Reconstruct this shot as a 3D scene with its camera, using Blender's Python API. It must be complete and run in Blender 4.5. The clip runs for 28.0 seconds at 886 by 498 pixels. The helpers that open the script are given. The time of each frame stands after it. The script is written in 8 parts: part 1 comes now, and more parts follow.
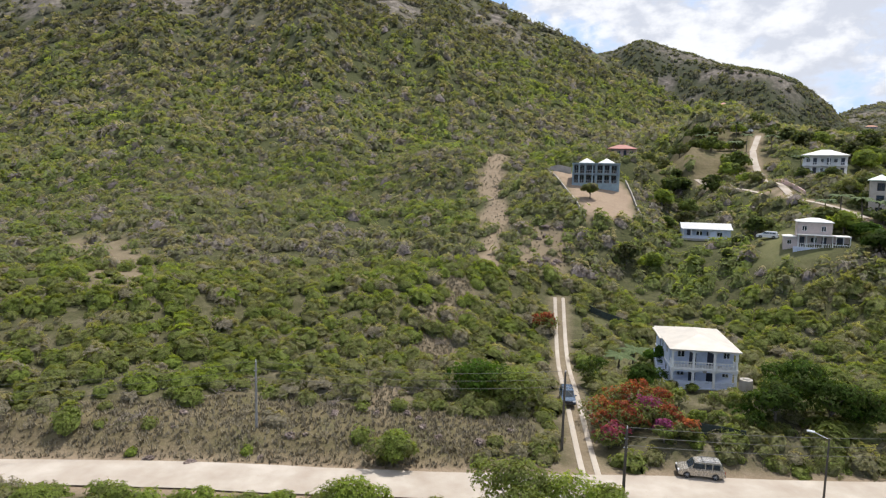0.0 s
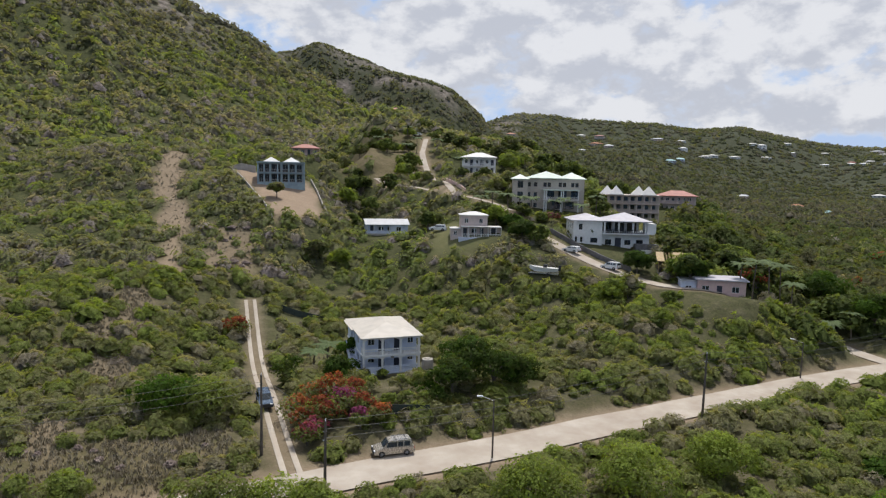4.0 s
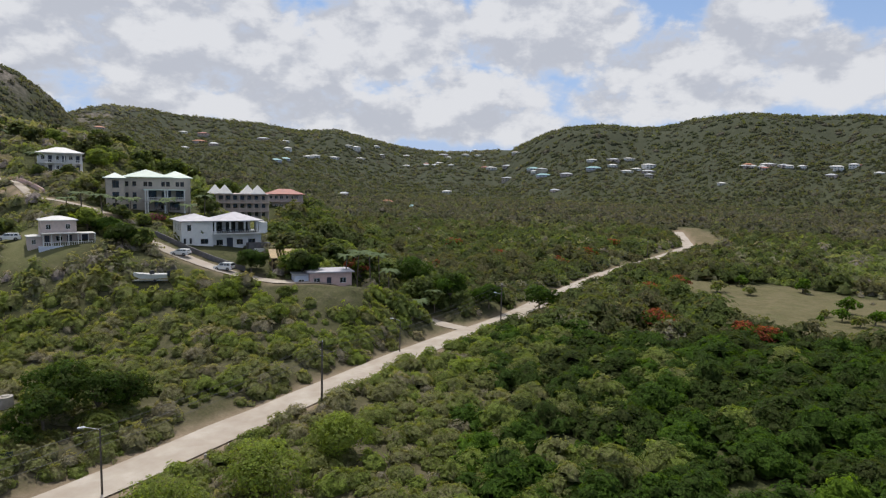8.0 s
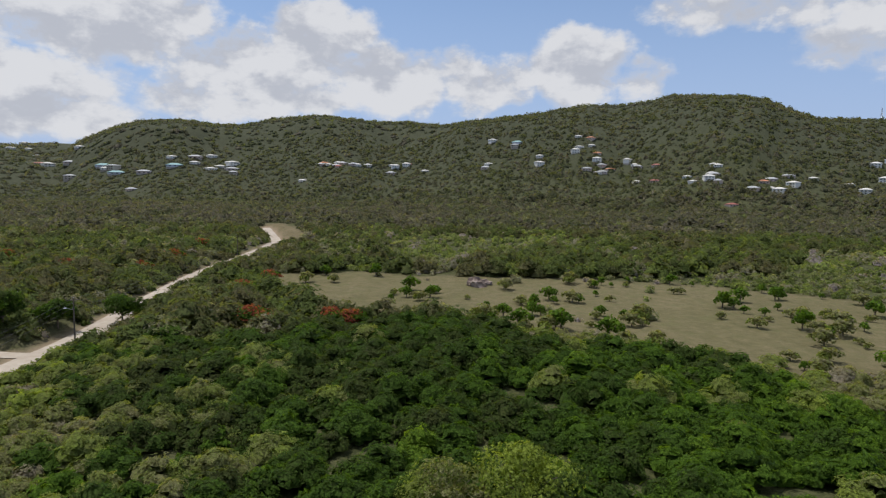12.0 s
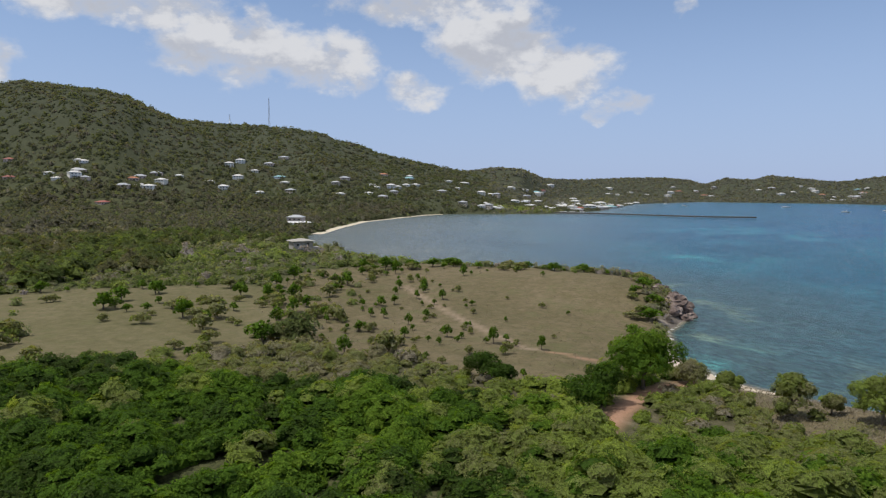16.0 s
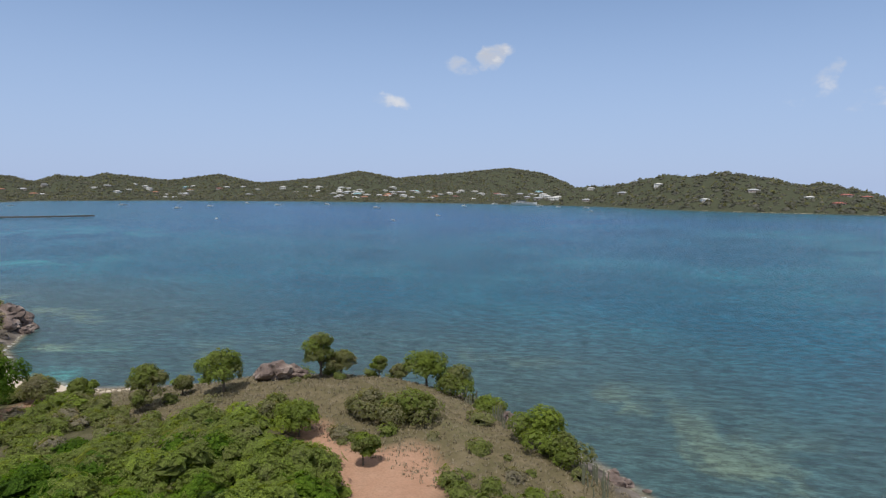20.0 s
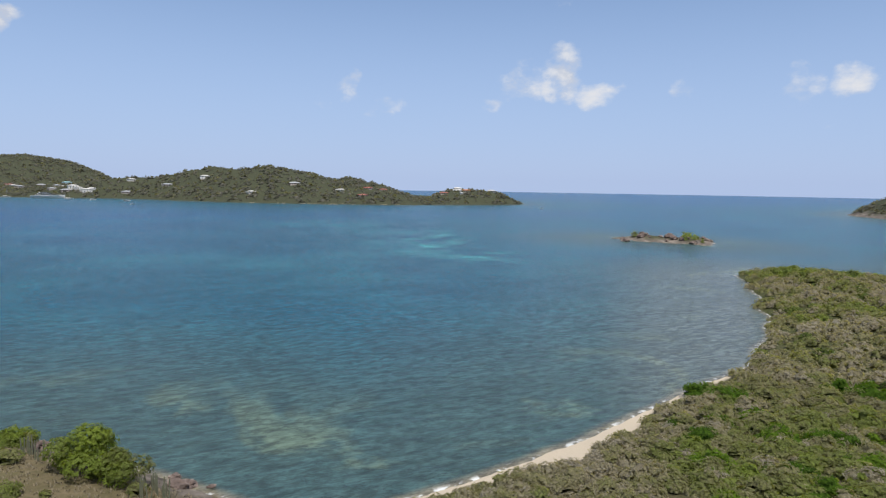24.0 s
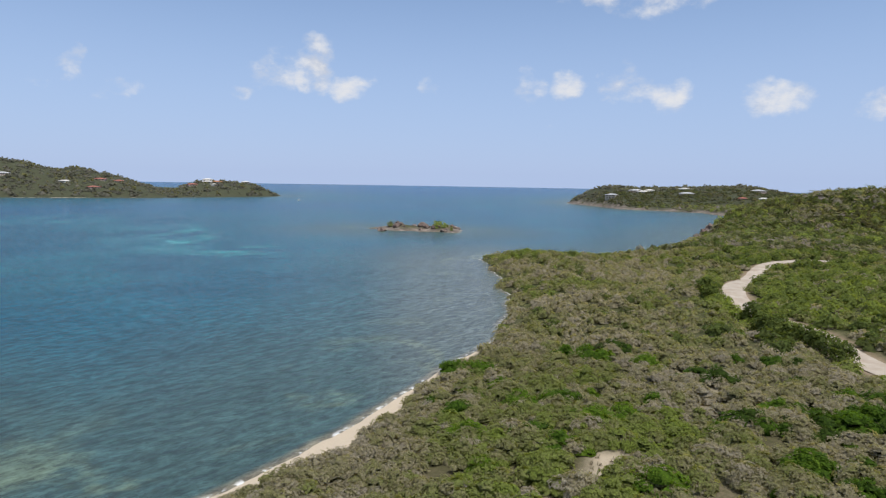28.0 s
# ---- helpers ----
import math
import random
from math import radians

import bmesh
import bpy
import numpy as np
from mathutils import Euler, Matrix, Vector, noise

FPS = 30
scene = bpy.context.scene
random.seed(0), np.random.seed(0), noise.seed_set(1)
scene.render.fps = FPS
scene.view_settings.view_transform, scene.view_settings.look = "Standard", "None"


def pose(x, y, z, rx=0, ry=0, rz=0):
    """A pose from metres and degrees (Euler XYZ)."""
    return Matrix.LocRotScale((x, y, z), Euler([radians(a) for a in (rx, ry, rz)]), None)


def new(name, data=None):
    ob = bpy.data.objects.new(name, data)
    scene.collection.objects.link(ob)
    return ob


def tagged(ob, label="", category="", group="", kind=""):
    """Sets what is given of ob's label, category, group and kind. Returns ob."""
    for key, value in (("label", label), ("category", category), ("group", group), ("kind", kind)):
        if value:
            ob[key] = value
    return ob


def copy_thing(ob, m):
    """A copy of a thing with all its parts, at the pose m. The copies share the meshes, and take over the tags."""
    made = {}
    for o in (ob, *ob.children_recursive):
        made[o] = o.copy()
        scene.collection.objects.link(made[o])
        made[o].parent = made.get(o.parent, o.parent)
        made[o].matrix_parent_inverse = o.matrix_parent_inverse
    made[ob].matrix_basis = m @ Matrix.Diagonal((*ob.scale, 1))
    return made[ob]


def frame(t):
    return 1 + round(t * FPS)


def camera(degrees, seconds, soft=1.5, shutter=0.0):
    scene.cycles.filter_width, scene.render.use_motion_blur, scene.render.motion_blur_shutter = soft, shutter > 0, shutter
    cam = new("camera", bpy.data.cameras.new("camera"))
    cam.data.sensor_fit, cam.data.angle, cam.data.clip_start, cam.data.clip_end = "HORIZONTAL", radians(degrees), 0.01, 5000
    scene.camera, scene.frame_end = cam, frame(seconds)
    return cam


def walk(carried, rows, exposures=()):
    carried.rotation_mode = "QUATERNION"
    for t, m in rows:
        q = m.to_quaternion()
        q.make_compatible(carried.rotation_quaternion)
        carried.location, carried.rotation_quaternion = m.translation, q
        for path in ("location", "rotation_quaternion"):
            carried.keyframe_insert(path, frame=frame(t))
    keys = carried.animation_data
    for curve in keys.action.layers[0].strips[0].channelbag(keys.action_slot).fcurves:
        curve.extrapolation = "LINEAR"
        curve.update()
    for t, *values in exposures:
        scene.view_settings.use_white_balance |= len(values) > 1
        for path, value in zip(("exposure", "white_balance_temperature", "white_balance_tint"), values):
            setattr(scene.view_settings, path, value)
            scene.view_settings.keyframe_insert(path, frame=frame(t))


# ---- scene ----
# A drone hovers 37 m over a Caribbean bay and turns clockwise on the spot.
# Plan directions: az in degrees clockwise from +y, distances in metres from under the drone.
cam = camera(69.25, 28.0, soft=1.25)
H = 37.0
ROWS = [
    (0.0, 82.96, -1.03, 0.02),
    (0.5, 82.95, -0.98, -0.22),
    (1.0, 82.94, -1.02, -2.15),
    (1.5, 83.02, -1.02, -6.12),
    (2.0, 83.08, -1.12, -10.29),
    (2.5, 83.16, -1.15, -14.50),
    (3.0, 83.23, -1.25, -18.76),
    (3.5, 83.32, -1.24, -23.07),
    (5.5, 83.69, -1.33, -40.03),
    (6.0, 83.74, -1.29, -44.26),
    (6.5, 83.81, -1.29, -48.51),
    (7.0, 83.90, -1.26, -52.72),
    (7.5, 83.96, -1.26, -56.93),
    (8.0, 84.04, -1.16, -61.13),
    (8.5, 84.10, -1.14, -65.30),
    (9.0, 84.15, -1.11, -69.49),
    (9.5, 84.22, -1.03, -73.74),
    (10.0, 84.27, -0.93, -78.08),
    (10.5, 84.32, -0.83, -82.68),
    (11.0, 84.34, -0.75, -87.38),
    (11.5, 84.36, -0.70, -92.11),
    (13.5, 84.42, -0.45, -110.96),
    (14.0, 84.43, -0.42, -116.01),
    (14.5, 84.48, -0.40, -122.24),
    (15.0, 84.53, -0.43, -130.98),
    (15.5, 84.55, -0.37, -140.37),
    (16.0, 84.57, -0.30, -148.88),
    (16.5, 84.62, -0.34, -157.00),
    (17.0, 84.64, -0.30, -164.71),
    (17.5, 84.66, -0.22, -171.77),
    (18.0, 84.65, -0.25, -178.25),
    (18.5, 84.67, -0.23, -184.72),
    (19.0, 84.69, -0.32, -191.15),
    (19.5, 84.68, -0.32, -197.34),
    (20.0, 84.69, -0.34, -203.41),
    (20.5, 84.68, -0.35, -209.09),
    (21.0, 84.63, -0.31, -214.47),
    (21.5, 84.63, -0.42, -219.53),
    (23.5, 84.41, -0.71, -237.78),
    (24.0, 84.41, -0.88, -242.14),
    (24.5, 84.37, -0.87, -246.51),
    (25.0, 84.31, -0.79, -250.72),
    (25.5, 84.27, -0.83, -254.51),
    (26.0, 84.25, -0.86, -258.09),
    (26.5, 84.19, -0.84, -259.91),
    (27.0, 84.12, -0.91, -261.28),
    (27.5, 84.03, -0.91, -262.68),
    (28.0, 83.99, -0.95, -263.47),
]
walk(cam, [(t, pose(0, 0, H, a, b, c)) for t, a, b, c in ROWS],
     exposures=[(0.0, 0.42), (3.0, 0.12), (6.0, 0.0), (11.0, -0.1), (15.0, -0.12), (18.0, -0.16), (21.0, -0.03), (28.0, 0.02)])

# ---- sun and sky ----
SUN_AZ, SUN_EL = 40.0, 66.0
sun = new("sun", bpy.data.lights.new("sun", "SUN"))
sun.data.energy, sun.data.angle, sun.data.color = 3.7, radians(0.55), (1.0, 0.95, 0.87)
sun_dir = Vector((math.sin(radians(SUN_AZ)) * math.cos(radians(SUN_EL)), math.cos(radians(SUN_AZ)) * math.cos(radians(SUN_EL)), math.sin(radians(SUN_EL))))
sun.rotation_euler = sun_dir.to_track_quat("Z", "Y").to_euler()


class Nodes:
    """Short hand for a node tree."""

    def __init__(self, tree):
        self.tree, self.nodes = tree, tree.nodes

    def add(self, kind, **sets):
        n = self.nodes.new(kind)
        for key, value in sets.items():
            if key == "op":
                n.operation = value
            elif key == "blend":
                n.blend_type = value
            elif key == "dims":
                n.noise_dimensions = value
        return n

    def put(self, socket, value):
        if isinstance(value, bpy.types.NodeSocket):
            self.tree.links.new(value, socket)
        elif isinstance(value, (tuple, list)) and len(value) == 3 and len(socket.default_value) == 4:
            socket.default_value = (*value, 1)
        else:
            socket.default_value = value

    def math(self, op, a, b=0.0, clamp=False):
        n = self.add("ShaderNodeMath", op=op)
        n.use_clamp = clamp
        self.put(n.inputs[0], a), self.put(n.inputs[1], b)
        return n.outputs[0]

    def vec(self, op, a, b=(0, 0, 0)):
        n = self.add("ShaderNodeVectorMath", op=op)
        self.put(n.inputs[0], a), self.put(n.inputs[1], b)
        return n.outputs["Value"] if op in ("DOT_PRODUCT", "LENGTH", "DISTANCE") else n.outputs[0]

    def noise(self, vector, scale, detail=3.0, rough=0.55, distortion=0.0):
        n = self.add("ShaderNodeTexNoise")
        if vector is not None:
            self.put(n.inputs["Vector"], vector)
        n.inputs["Scale"].default_value, n.inputs["Detail"].default_value = scale, detail
        n.inputs["Roughness"].default_value, n.inputs["Distortion"].default_value = rough, distortion
        return n.outputs["Fac"]

    def step(self, value, lo, hi, a=0.0, b=1.0):
        n = self.add("ShaderNodeMapRange")
        n.interpolation_type = "SMOOTHSTEP"
        self.put(n.inputs["Value"], value)
        for key, v in (("From Min", lo), ("From Max", hi), ("To Min", a), ("To Max", b)):
            self.put(n.inputs[key], v)
        return n.outputs[0]

    def mix(self, fac, a, b, blend="MIX"):
        n = self.add("ShaderNodeMixRGB", blend=blend)
        self.put(n.inputs[0], fac), self.put(n.inputs[1], a), self.put(n.inputs[2], b)
        return n.outputs[0]

    def ramp(self, value, *stops):
        n = self.add("ShaderNodeValToRGB")
        e = n.color_ramp.elements
        while len(e) < len(stops):
            e.new(0.5)
        for el, (p, c) in zip(e, stops):
            el.position, el.color = p, (*c, 1)
        self.put(n.inputs[0], value)
        return n.outputs[0]


world = bpy.data.worlds.new("sky")
scene.world = world
world.use_nodes = True
W = Nodes(world.node_tree)
W.nodes.clear()
direction = W.add("ShaderNodeTexCoord").outputs["Generated"]
sep = W.add("ShaderNodeSeparateXYZ")
W.put(sep.inputs[0], direction)
up = W.math("MAXIMUM", sep.outputs[2], 0.012)
com = W.add("ShaderNodeCombineXYZ")
W.put(com.inputs[0], sep.outputs[0]), W.put(com.inputs[1], sep.outputs[1]), W.put(com.inputs[2], up)
sky = W.add("ShaderNodeTexSky")
sky.sky_type, sky.sun_disc = "NISHITA", False
sky.sun_elevation, sky.sun_rotation = radians(SUN_EL), radians(SUN_AZ)
sky.altitude, sky.air_density, sky.dust_density, sky.ozone_density = 40, 1.15, 0.5, 2.5
W.put(sky.inputs[0], com.outputs[0])

# cumulus banks: az, elevation, half width, half height, weight
CLOUDS = [
    (14, 15, 8, 4, 0.95), (21, 11, 8, 3.6, 1.0), (29, 14.5, 9, 4.2, 1.05), (30, 9.5, 7, 3.0, 0.95), (36, 9.5, 7, 3.0, 0.95), (46, 9.5, 8, 3.6, 1.0), (40, 13.5, 9, 3.0, 0.95), (56, 12.5, 8, 4.0, 1.05), (64, 7.5, 8, 2.4, 0.85), (70, 13, 8, 4.0, 1.05), (80, 9.0, 7, 3.4, 1.05), (86, 12, 5, 3.2, 0.95),
    (27, 6.5, 7, 2.2, 0.95), (37, 6.4, 7, 2.0, 0.95), (47, 6.2, 7, 2.2, 1.0), (57, 5.2, 7, 2.2, 0.95), (67, 5.0, 6, 2.0, 0.9), (77, 7.0, 6, 2.0, 0.95), (86, 8.0, 6, 2.0, 0.9),
    (92, 9.0, 6, 2.8, 1.0), (100, 9.0, 5, 2.6, 0.95), (108, 10.0, 4.5, 3.0, 1.0), (113.5, 8.8, 3, 2.2, 0.7),
]
CLOUDS_B = [
    (122, 14.2, 9, 2.2, 0.85), (132, 11.5, 7, 3.2, 0.95), (140, 10.5, 4.5, 2.4, 0.9), (146.5, 8.6, 2.8, 1.6, 0.85), (153, 12.2, 5, 3.4, 1.0), (159, 10.2, 4.5, 3.0, 0.9), (164, 7.0, 3.0, 1.3, 0.7),
    (146, 15.5, 9, 2.0, 0.8), (169, 14.4, 1.1, 1.0, 0.7), (205.5, 10.6, 1.8, 0.9, 0.66), (208, 11.4, 1.4, 1.0, 0.7), (198.5, 7.6, 1.6, 0.7, 0.5), (234, 8.8, 1.2, 1.2, 0.68), (237, 6.6, 2.0, 0.9, 0.55),
]
CLOUDS_C = [
    (249, 8.8, 1.8, 1.6, 0.9), (252.2, 9.6, 1.8, 1.8, 0.95), (255.4, 8.2, 1.6, 1.2, 0.85), (246.2, 7.4, 0.9, 0.8, 0.6), (262.6, 7.8, 0.9, 1.1, 0.6), (270.4, 8.2, 1.6, 1.5, 0.85), (269, 7.0, 2.0, 0.8, 0.7),
    (274.2, 8.6, 1.6, 1.4, 0.85), (279, 8.2, 1.5, 1.9, 0.9), (281.8, 7.4, 2.0, 1.6, 0.85), (290.5, 6.8, 2.4, 1.4, 0.8), (298, 6.4, 2.0, 1.2, 0.75), (280, 15.8, 5, 1.8, 0.95), (254, 16.4, 3.4, 0.9, 0.8), (232, 7.6, 1.2, 0.7, 0.5),
]
wobble = W.add("ShaderNodeTexNoise")
W.put(wobble.inputs["Vector"], direction)
wobble.inputs["Scale"].default_value, wobble.inputs["Detail"].default_value = 14.0, 6.0
shift = W.vec("SCALE", W.vec("SUBTRACT", wobble.outputs["Color"], (0.5, 0.5, 0.5)))
shift.node.inputs["Scale"].default_value = 0.075
place = W.vec("NORMALIZE", W.vec("ADD", direction, shift))
bank, level = None, None
for az, el, half_w, half_h, weight in [(*c[:4], c[4] * 1.1) for c in CLOUDS] + CLOUDS_B + [(*c[:2], c[2] * 1.25, c[3] * 1.15, c[4] * 0.66) for c in CLOUDS_C]:
    a, e = radians(az), radians(el)
    centre = Vector((math.sin(a) * math.cos(e), math.cos(a) * math.cos(e), math.sin(e)))
    side = Vector((math.cos(a), -math.sin(a), 0)) / math.radians(half_w)
    rise = centre.cross(Vector((math.cos(a), -math.sin(a), 0)))
    rise = (rise if rise.z > 0 else -rise) / math.radians(half_h)
    u = W.vec("DOT_PRODUCT", place, tuple(side))
    v = W.math("SUBTRACT", W.vec("DOT_PRODUCT", place, tuple(rise)), centre.dot(rise))
    front = W.math("GREATER_THAN", W.vec("DOT_PRODUCT", direction, tuple(centre)), 0.0)
    r2 = W.math("ADD", W.math("MULTIPLY", u, u), W.math("MULTIPLY", v, v))
    g = W.math("MULTIPLY", W.math("MULTIPLY", W.step(r2, 2.2, 0.0), weight), front)
    bank = g if bank is None else W.math("MAXIMUM", bank, g)
# open cumulus elsewhere; thicker unseen cloud overhead, added to raise the fill light
flat = W.vec("MULTIPLY", direction, (1, 1, 1.7))
puff = W.noise(flat, 8.0, 9.0, 0.56)
above = W.noise(W.vec("ADD", flat, (0.0, 0.0, 0.06)), 8.0, 9.0, 0.56)
small = W.noise(flat, 30.0, 6.0, 0.6)
billow = W.math("ADD", W.math("MULTIPLY", W.math("SUBTRACT", puff, 0.5), 1.5), W.math("MULTIPLY", W.math("SUBTRACT", small, 0.5), 0.85))
high = W.math("MULTIPLY", W.step(sep.outputs[2], 0.3, 0.5), W.step(puff, 0.36, 0.5))
body = W.math("ADD", W.math("MAXIMUM", bank, W.math("MULTIPLY", high, 0.95)), billow)
cover = W.math("MULTIPLY", W.step(body, 0.34, 0.92), W.step(sep.outputs[2], 0.0, 0.07, 0.3, 0.94))
slope = W.math("SUBTRACT", puff, above)
lit = W.step(W.math("ADD", W.math("MULTIPLY", slope, 2.4), W.math("MULTIPLY", W.math("SUBTRACT", small, 0.5), 0.8)), -0.28, 0.22)
thin = W.step(body, 0.45, 0.95, 1.0, 0.0)
lit = W.math("MAXIMUM", lit, W.math("MULTIPLY", thin, 0.7))
cloud = W.mix(lit, (5.3, 5.5, 6.1), (7.7, 7.75, 8.0))
clear = W.mix(1.0, sky.outputs[0], (0.93, 1.02, 1.14), "MULTIPLY")
haze = W.mix(W.step(sep.outputs[2], 0.42, 0.0, 0.1, 0.82), clear, (4.1, 5.35, 8.4))
back = W.add("ShaderNodeBackground")
W.put(back.inputs[0], W.mix(cover, haze, cloud))
back.inputs[1].default_value = 0.1
W.put(W.add("ShaderNodeOutputWorld").inputs[0], back.outputs[0])

# ---- materials ----


def material(name, build, **extra):
    m = bpy.data.materials.new(name)
    m.use_nodes = True
    N = Nodes(m.node_tree)
    p = m.node_tree.nodes["Principled BSDF"]
    build(N, p)
    return m


def obj(N):
    return N.add("ShaderNodeTexCoord").outputs["Object"]


def bump(N, p, height, strength, distance):
    b = N.add("ShaderNodeBump")
    N.put(b.inputs["Height"], height)
    b.inputs["Strength"].default_value, b.inputs["Distance"].default_value = strength, distance
    N.put(p.inputs["Normal"], b.outputs[0])


def attribute(N, name):
    n = N.add("ShaderNodeAttribute")
    n.attribute_name = name
    return n.outputs["Fac"]


def paint(name, colour, rough=0.6, stain=0.12, scale=1.5, metal=0.0, bumps=0.0):
    """A painted or plain surface with two sizes of weathering."""
    def build(N, p):
        o = obj(N)
        a = N.step(N.noise(o, scale, 4), 0.35, 0.7)
        b = N.noise(o, scale * 14, 3)
        dark = tuple(c * (1 - 2.2 * stain) for c in colour)
        col = N.mix(N.math("MULTIPLY", a, 0.8), colour, dark)
        col = N.mix(N.math("MULTIPLY", b, stain * 1.5), col, tuple(c * 0.6 for c in colour))
        r = N.add("ShaderNodeObjectInfo").outputs["Random"]
        col = N.mix(N.math("MULTIPLY", r, 0.12), col, tuple(c * 0.75 for c in colour))
        N.put(p.inputs["Base Color"], col)
        N.put(p.inputs["Roughness"], N.step(b, 0.3, 0.7, rough - 0.08, rough + 0.08))
        p.inputs["Metallic"].default_value = metal
        if bumps:
            bump(N, p, b, 0.4, bumps)
    return material(name, build)


def leaf_material(name, *stops, gloss=0.7, grain=3.2, cut=0.0, rough=0.9):
    """Foliage: tone runs along the stops; small leaves break up each spray and catch the light each in its own way."""
    def build(N, p):
        o = obj(N)
        cell = N.add("ShaderNodeTexVoronoi")
        N.put(cell.inputs["Vector"], o)
        cell.inputs["Scale"].default_value = grain
        isle = N.add("ShaderNodeNewGeometry").outputs["Random Per Island"]
        tone = attribute(N, "tone")
        pick = N.add("ShaderNodeSeparateXYZ")
        N.put(pick.inputs[0], cell.outputs["Color"])
        t = N.math("ADD", tone, N.math("MULTIPLY", N.math("SUBTRACT", isle, 0.5), 0.14))
        t = N.math("ADD", t, N.math("MULTIPLY", N.math("SUBTRACT", pick.outputs[1], 0.5), 0.22))
        col = N.ramp(t, *stops)
        col = N.mix(N.step(N.noise(o, 0.35, 4), 0.4, 0.7, 0.0, 0.3), col, (0.72, 0.72, 0.62), "MULTIPLY")
        col = N.mix(1.0, col, N.step(pick.outputs[0], 0.0, 1.0, 0.74, 1.24), "MULTIPLY")
        N.put(p.inputs["Base Color"], col)
        p.inputs["Roughness"].default_value = gloss
        p.inputs["Specular IOR Level"].default_value = 0.08
        face = N.add("ShaderNodeNewGeometry").outputs["Normal"]
        turn = N.vec("SCALE", N.vec("SUBTRACT", cell.outputs["Color"], (0.5, 0.5, 0.5)))
        turn.node.inputs["Scale"].default_value = rough
        normal = N.vec("NORMALIZE", N.vec("ADD", face, turn))
        N.put(p.inputs["Normal"], normal)
        tr = N.add("ShaderNodeBsdfTranslucent")
        N.put(tr.inputs[0], N.mix(1.0, col, (1.5, 1.45, 0.7), "MULTIPLY"))
        mx = N.add("ShaderNodeMixShader")
        mx.inputs[0].default_value = 0.48
        N.put(mx.inputs[1], p.outputs[0]), N.put(mx.inputs[2], tr.outputs[0])
        shader = mx.outputs[0]
        if cut:
            # gaps between the leaves of a spray; the inner crown stays closed
            hole = N.math("MULTIPLY", N.step(cell.outputs["Distance"], cut, cut + 0.04), N.math("SUBTRACT", 1.0, attribute(N, "core")), True)
            gap = N.add("ShaderNodeMixShader")
            clear = N.add("ShaderNodeBsdfTransparent")
            N.put(gap.inputs[0], hole), N.put(gap.inputs[1], shader), N.put(gap.inputs[2], clear.outputs[0])
            shader = gap.outputs[0]
        N.put(N.nodes["Material Output"].inputs[0], shader)
    return material(name, build)


SCRUB = ((0.0, (0.26, 0.235, 0.185)), (0.18, (0.235, 0.215, 0.15)), (0.4, (0.20, 0.20, 0.096)), (0.62, (0.155, 0.185, 0.055)), (0.85, (0.175, 0.23, 0.048)), (1.0, (0.225, 0.285, 0.05)))
WOOD = ((0.0, (0.056, 0.07, 0.022)), (0.4, (0.046, 0.088, 0.013)), (0.68, (0.072, 0.138, 0.014)), (1.0, (0.128, 0.205, 0.022)))
# far woods: aerial haze put into the leaf colour as lower saturation
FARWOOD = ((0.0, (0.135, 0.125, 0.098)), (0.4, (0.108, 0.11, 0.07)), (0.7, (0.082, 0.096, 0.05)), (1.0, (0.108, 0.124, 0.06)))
M_SCRUB = leaf_material("scrub_leaves", *SCRUB, grain=6.0, cut=0.56, rough=0.75)
M_WOOD = leaf_material("wood_leaves", *WOOD, grain=5.0, cut=0.56, rough=0.75)
COAST = ((0.0, (0.31, 0.285, 0.24)), (0.2, (0.285, 0.26, 0.185)), (0.42, (0.225, 0.22, 0.115)), (0.7, (0.175, 0.205, 0.066)), (1.0, (0.19, 0.245, 0.052)))
M_COAST = leaf_material("coastal_bush_leaves", *COAST, grain=5.0, cut=0.56, rough=0.75)
M_COAST_MID = leaf_material("coastal_scrub_leaves", *COAST, grain=2.6, cut=0.56, rough=0.7)
# scrub palette with more blue, so less saturated, for scrub farther out
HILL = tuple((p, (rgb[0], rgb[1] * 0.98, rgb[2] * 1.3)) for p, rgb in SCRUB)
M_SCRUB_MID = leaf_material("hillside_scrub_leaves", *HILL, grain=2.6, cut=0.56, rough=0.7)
VALLEY = ((0.0, (0.115, 0.11, 0.055)), (0.35, (0.08, 0.10, 0.034)), (0.65, (0.095, 0.13, 0.036)), (1.0, (0.15, 0.19, 0.05)))
M_WOOD_MID = leaf_material("valley_wood_leaves", *VALLEY, grain=2.2, cut=0.58, rough=0.65)
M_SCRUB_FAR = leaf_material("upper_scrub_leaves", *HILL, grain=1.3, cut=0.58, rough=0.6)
M_FARWOOD = leaf_material("hazed_far_wood_leaves", *FARWOOD, grain=0.8, cut=0.6, rough=0.6)
# farthest woods: paler grey-green leaf colour stands in for haze
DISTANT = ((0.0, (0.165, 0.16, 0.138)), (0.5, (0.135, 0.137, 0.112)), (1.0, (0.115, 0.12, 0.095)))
M_DISTANT = leaf_material("hazed_distant_wood_leaves", *DISTANT, grain=0.2, rough=0.6)
M_FLAME = leaf_material("flame_blossom", (0.0, (0.16, 0.045, 0.03)), (0.5, (0.25, 0.07, 0.04)), (1.0, (0.35, 0.125, 0.055)), grain=3.0, cut=0.64)
M_MAGENTA = leaf_material("magenta_bracts", (0.0, (0.22, 0.05, 0.14)), (0.5, (0.27, 0.075, 0.18)), (1.0, (0.27, 0.06, 0.09)), grain=3.4, cut=0.64)
M_BARK = paint("grey_bark", (0.16, 0.13, 0.10), 0.9, 0.2, 3.0, bumps=0.02)
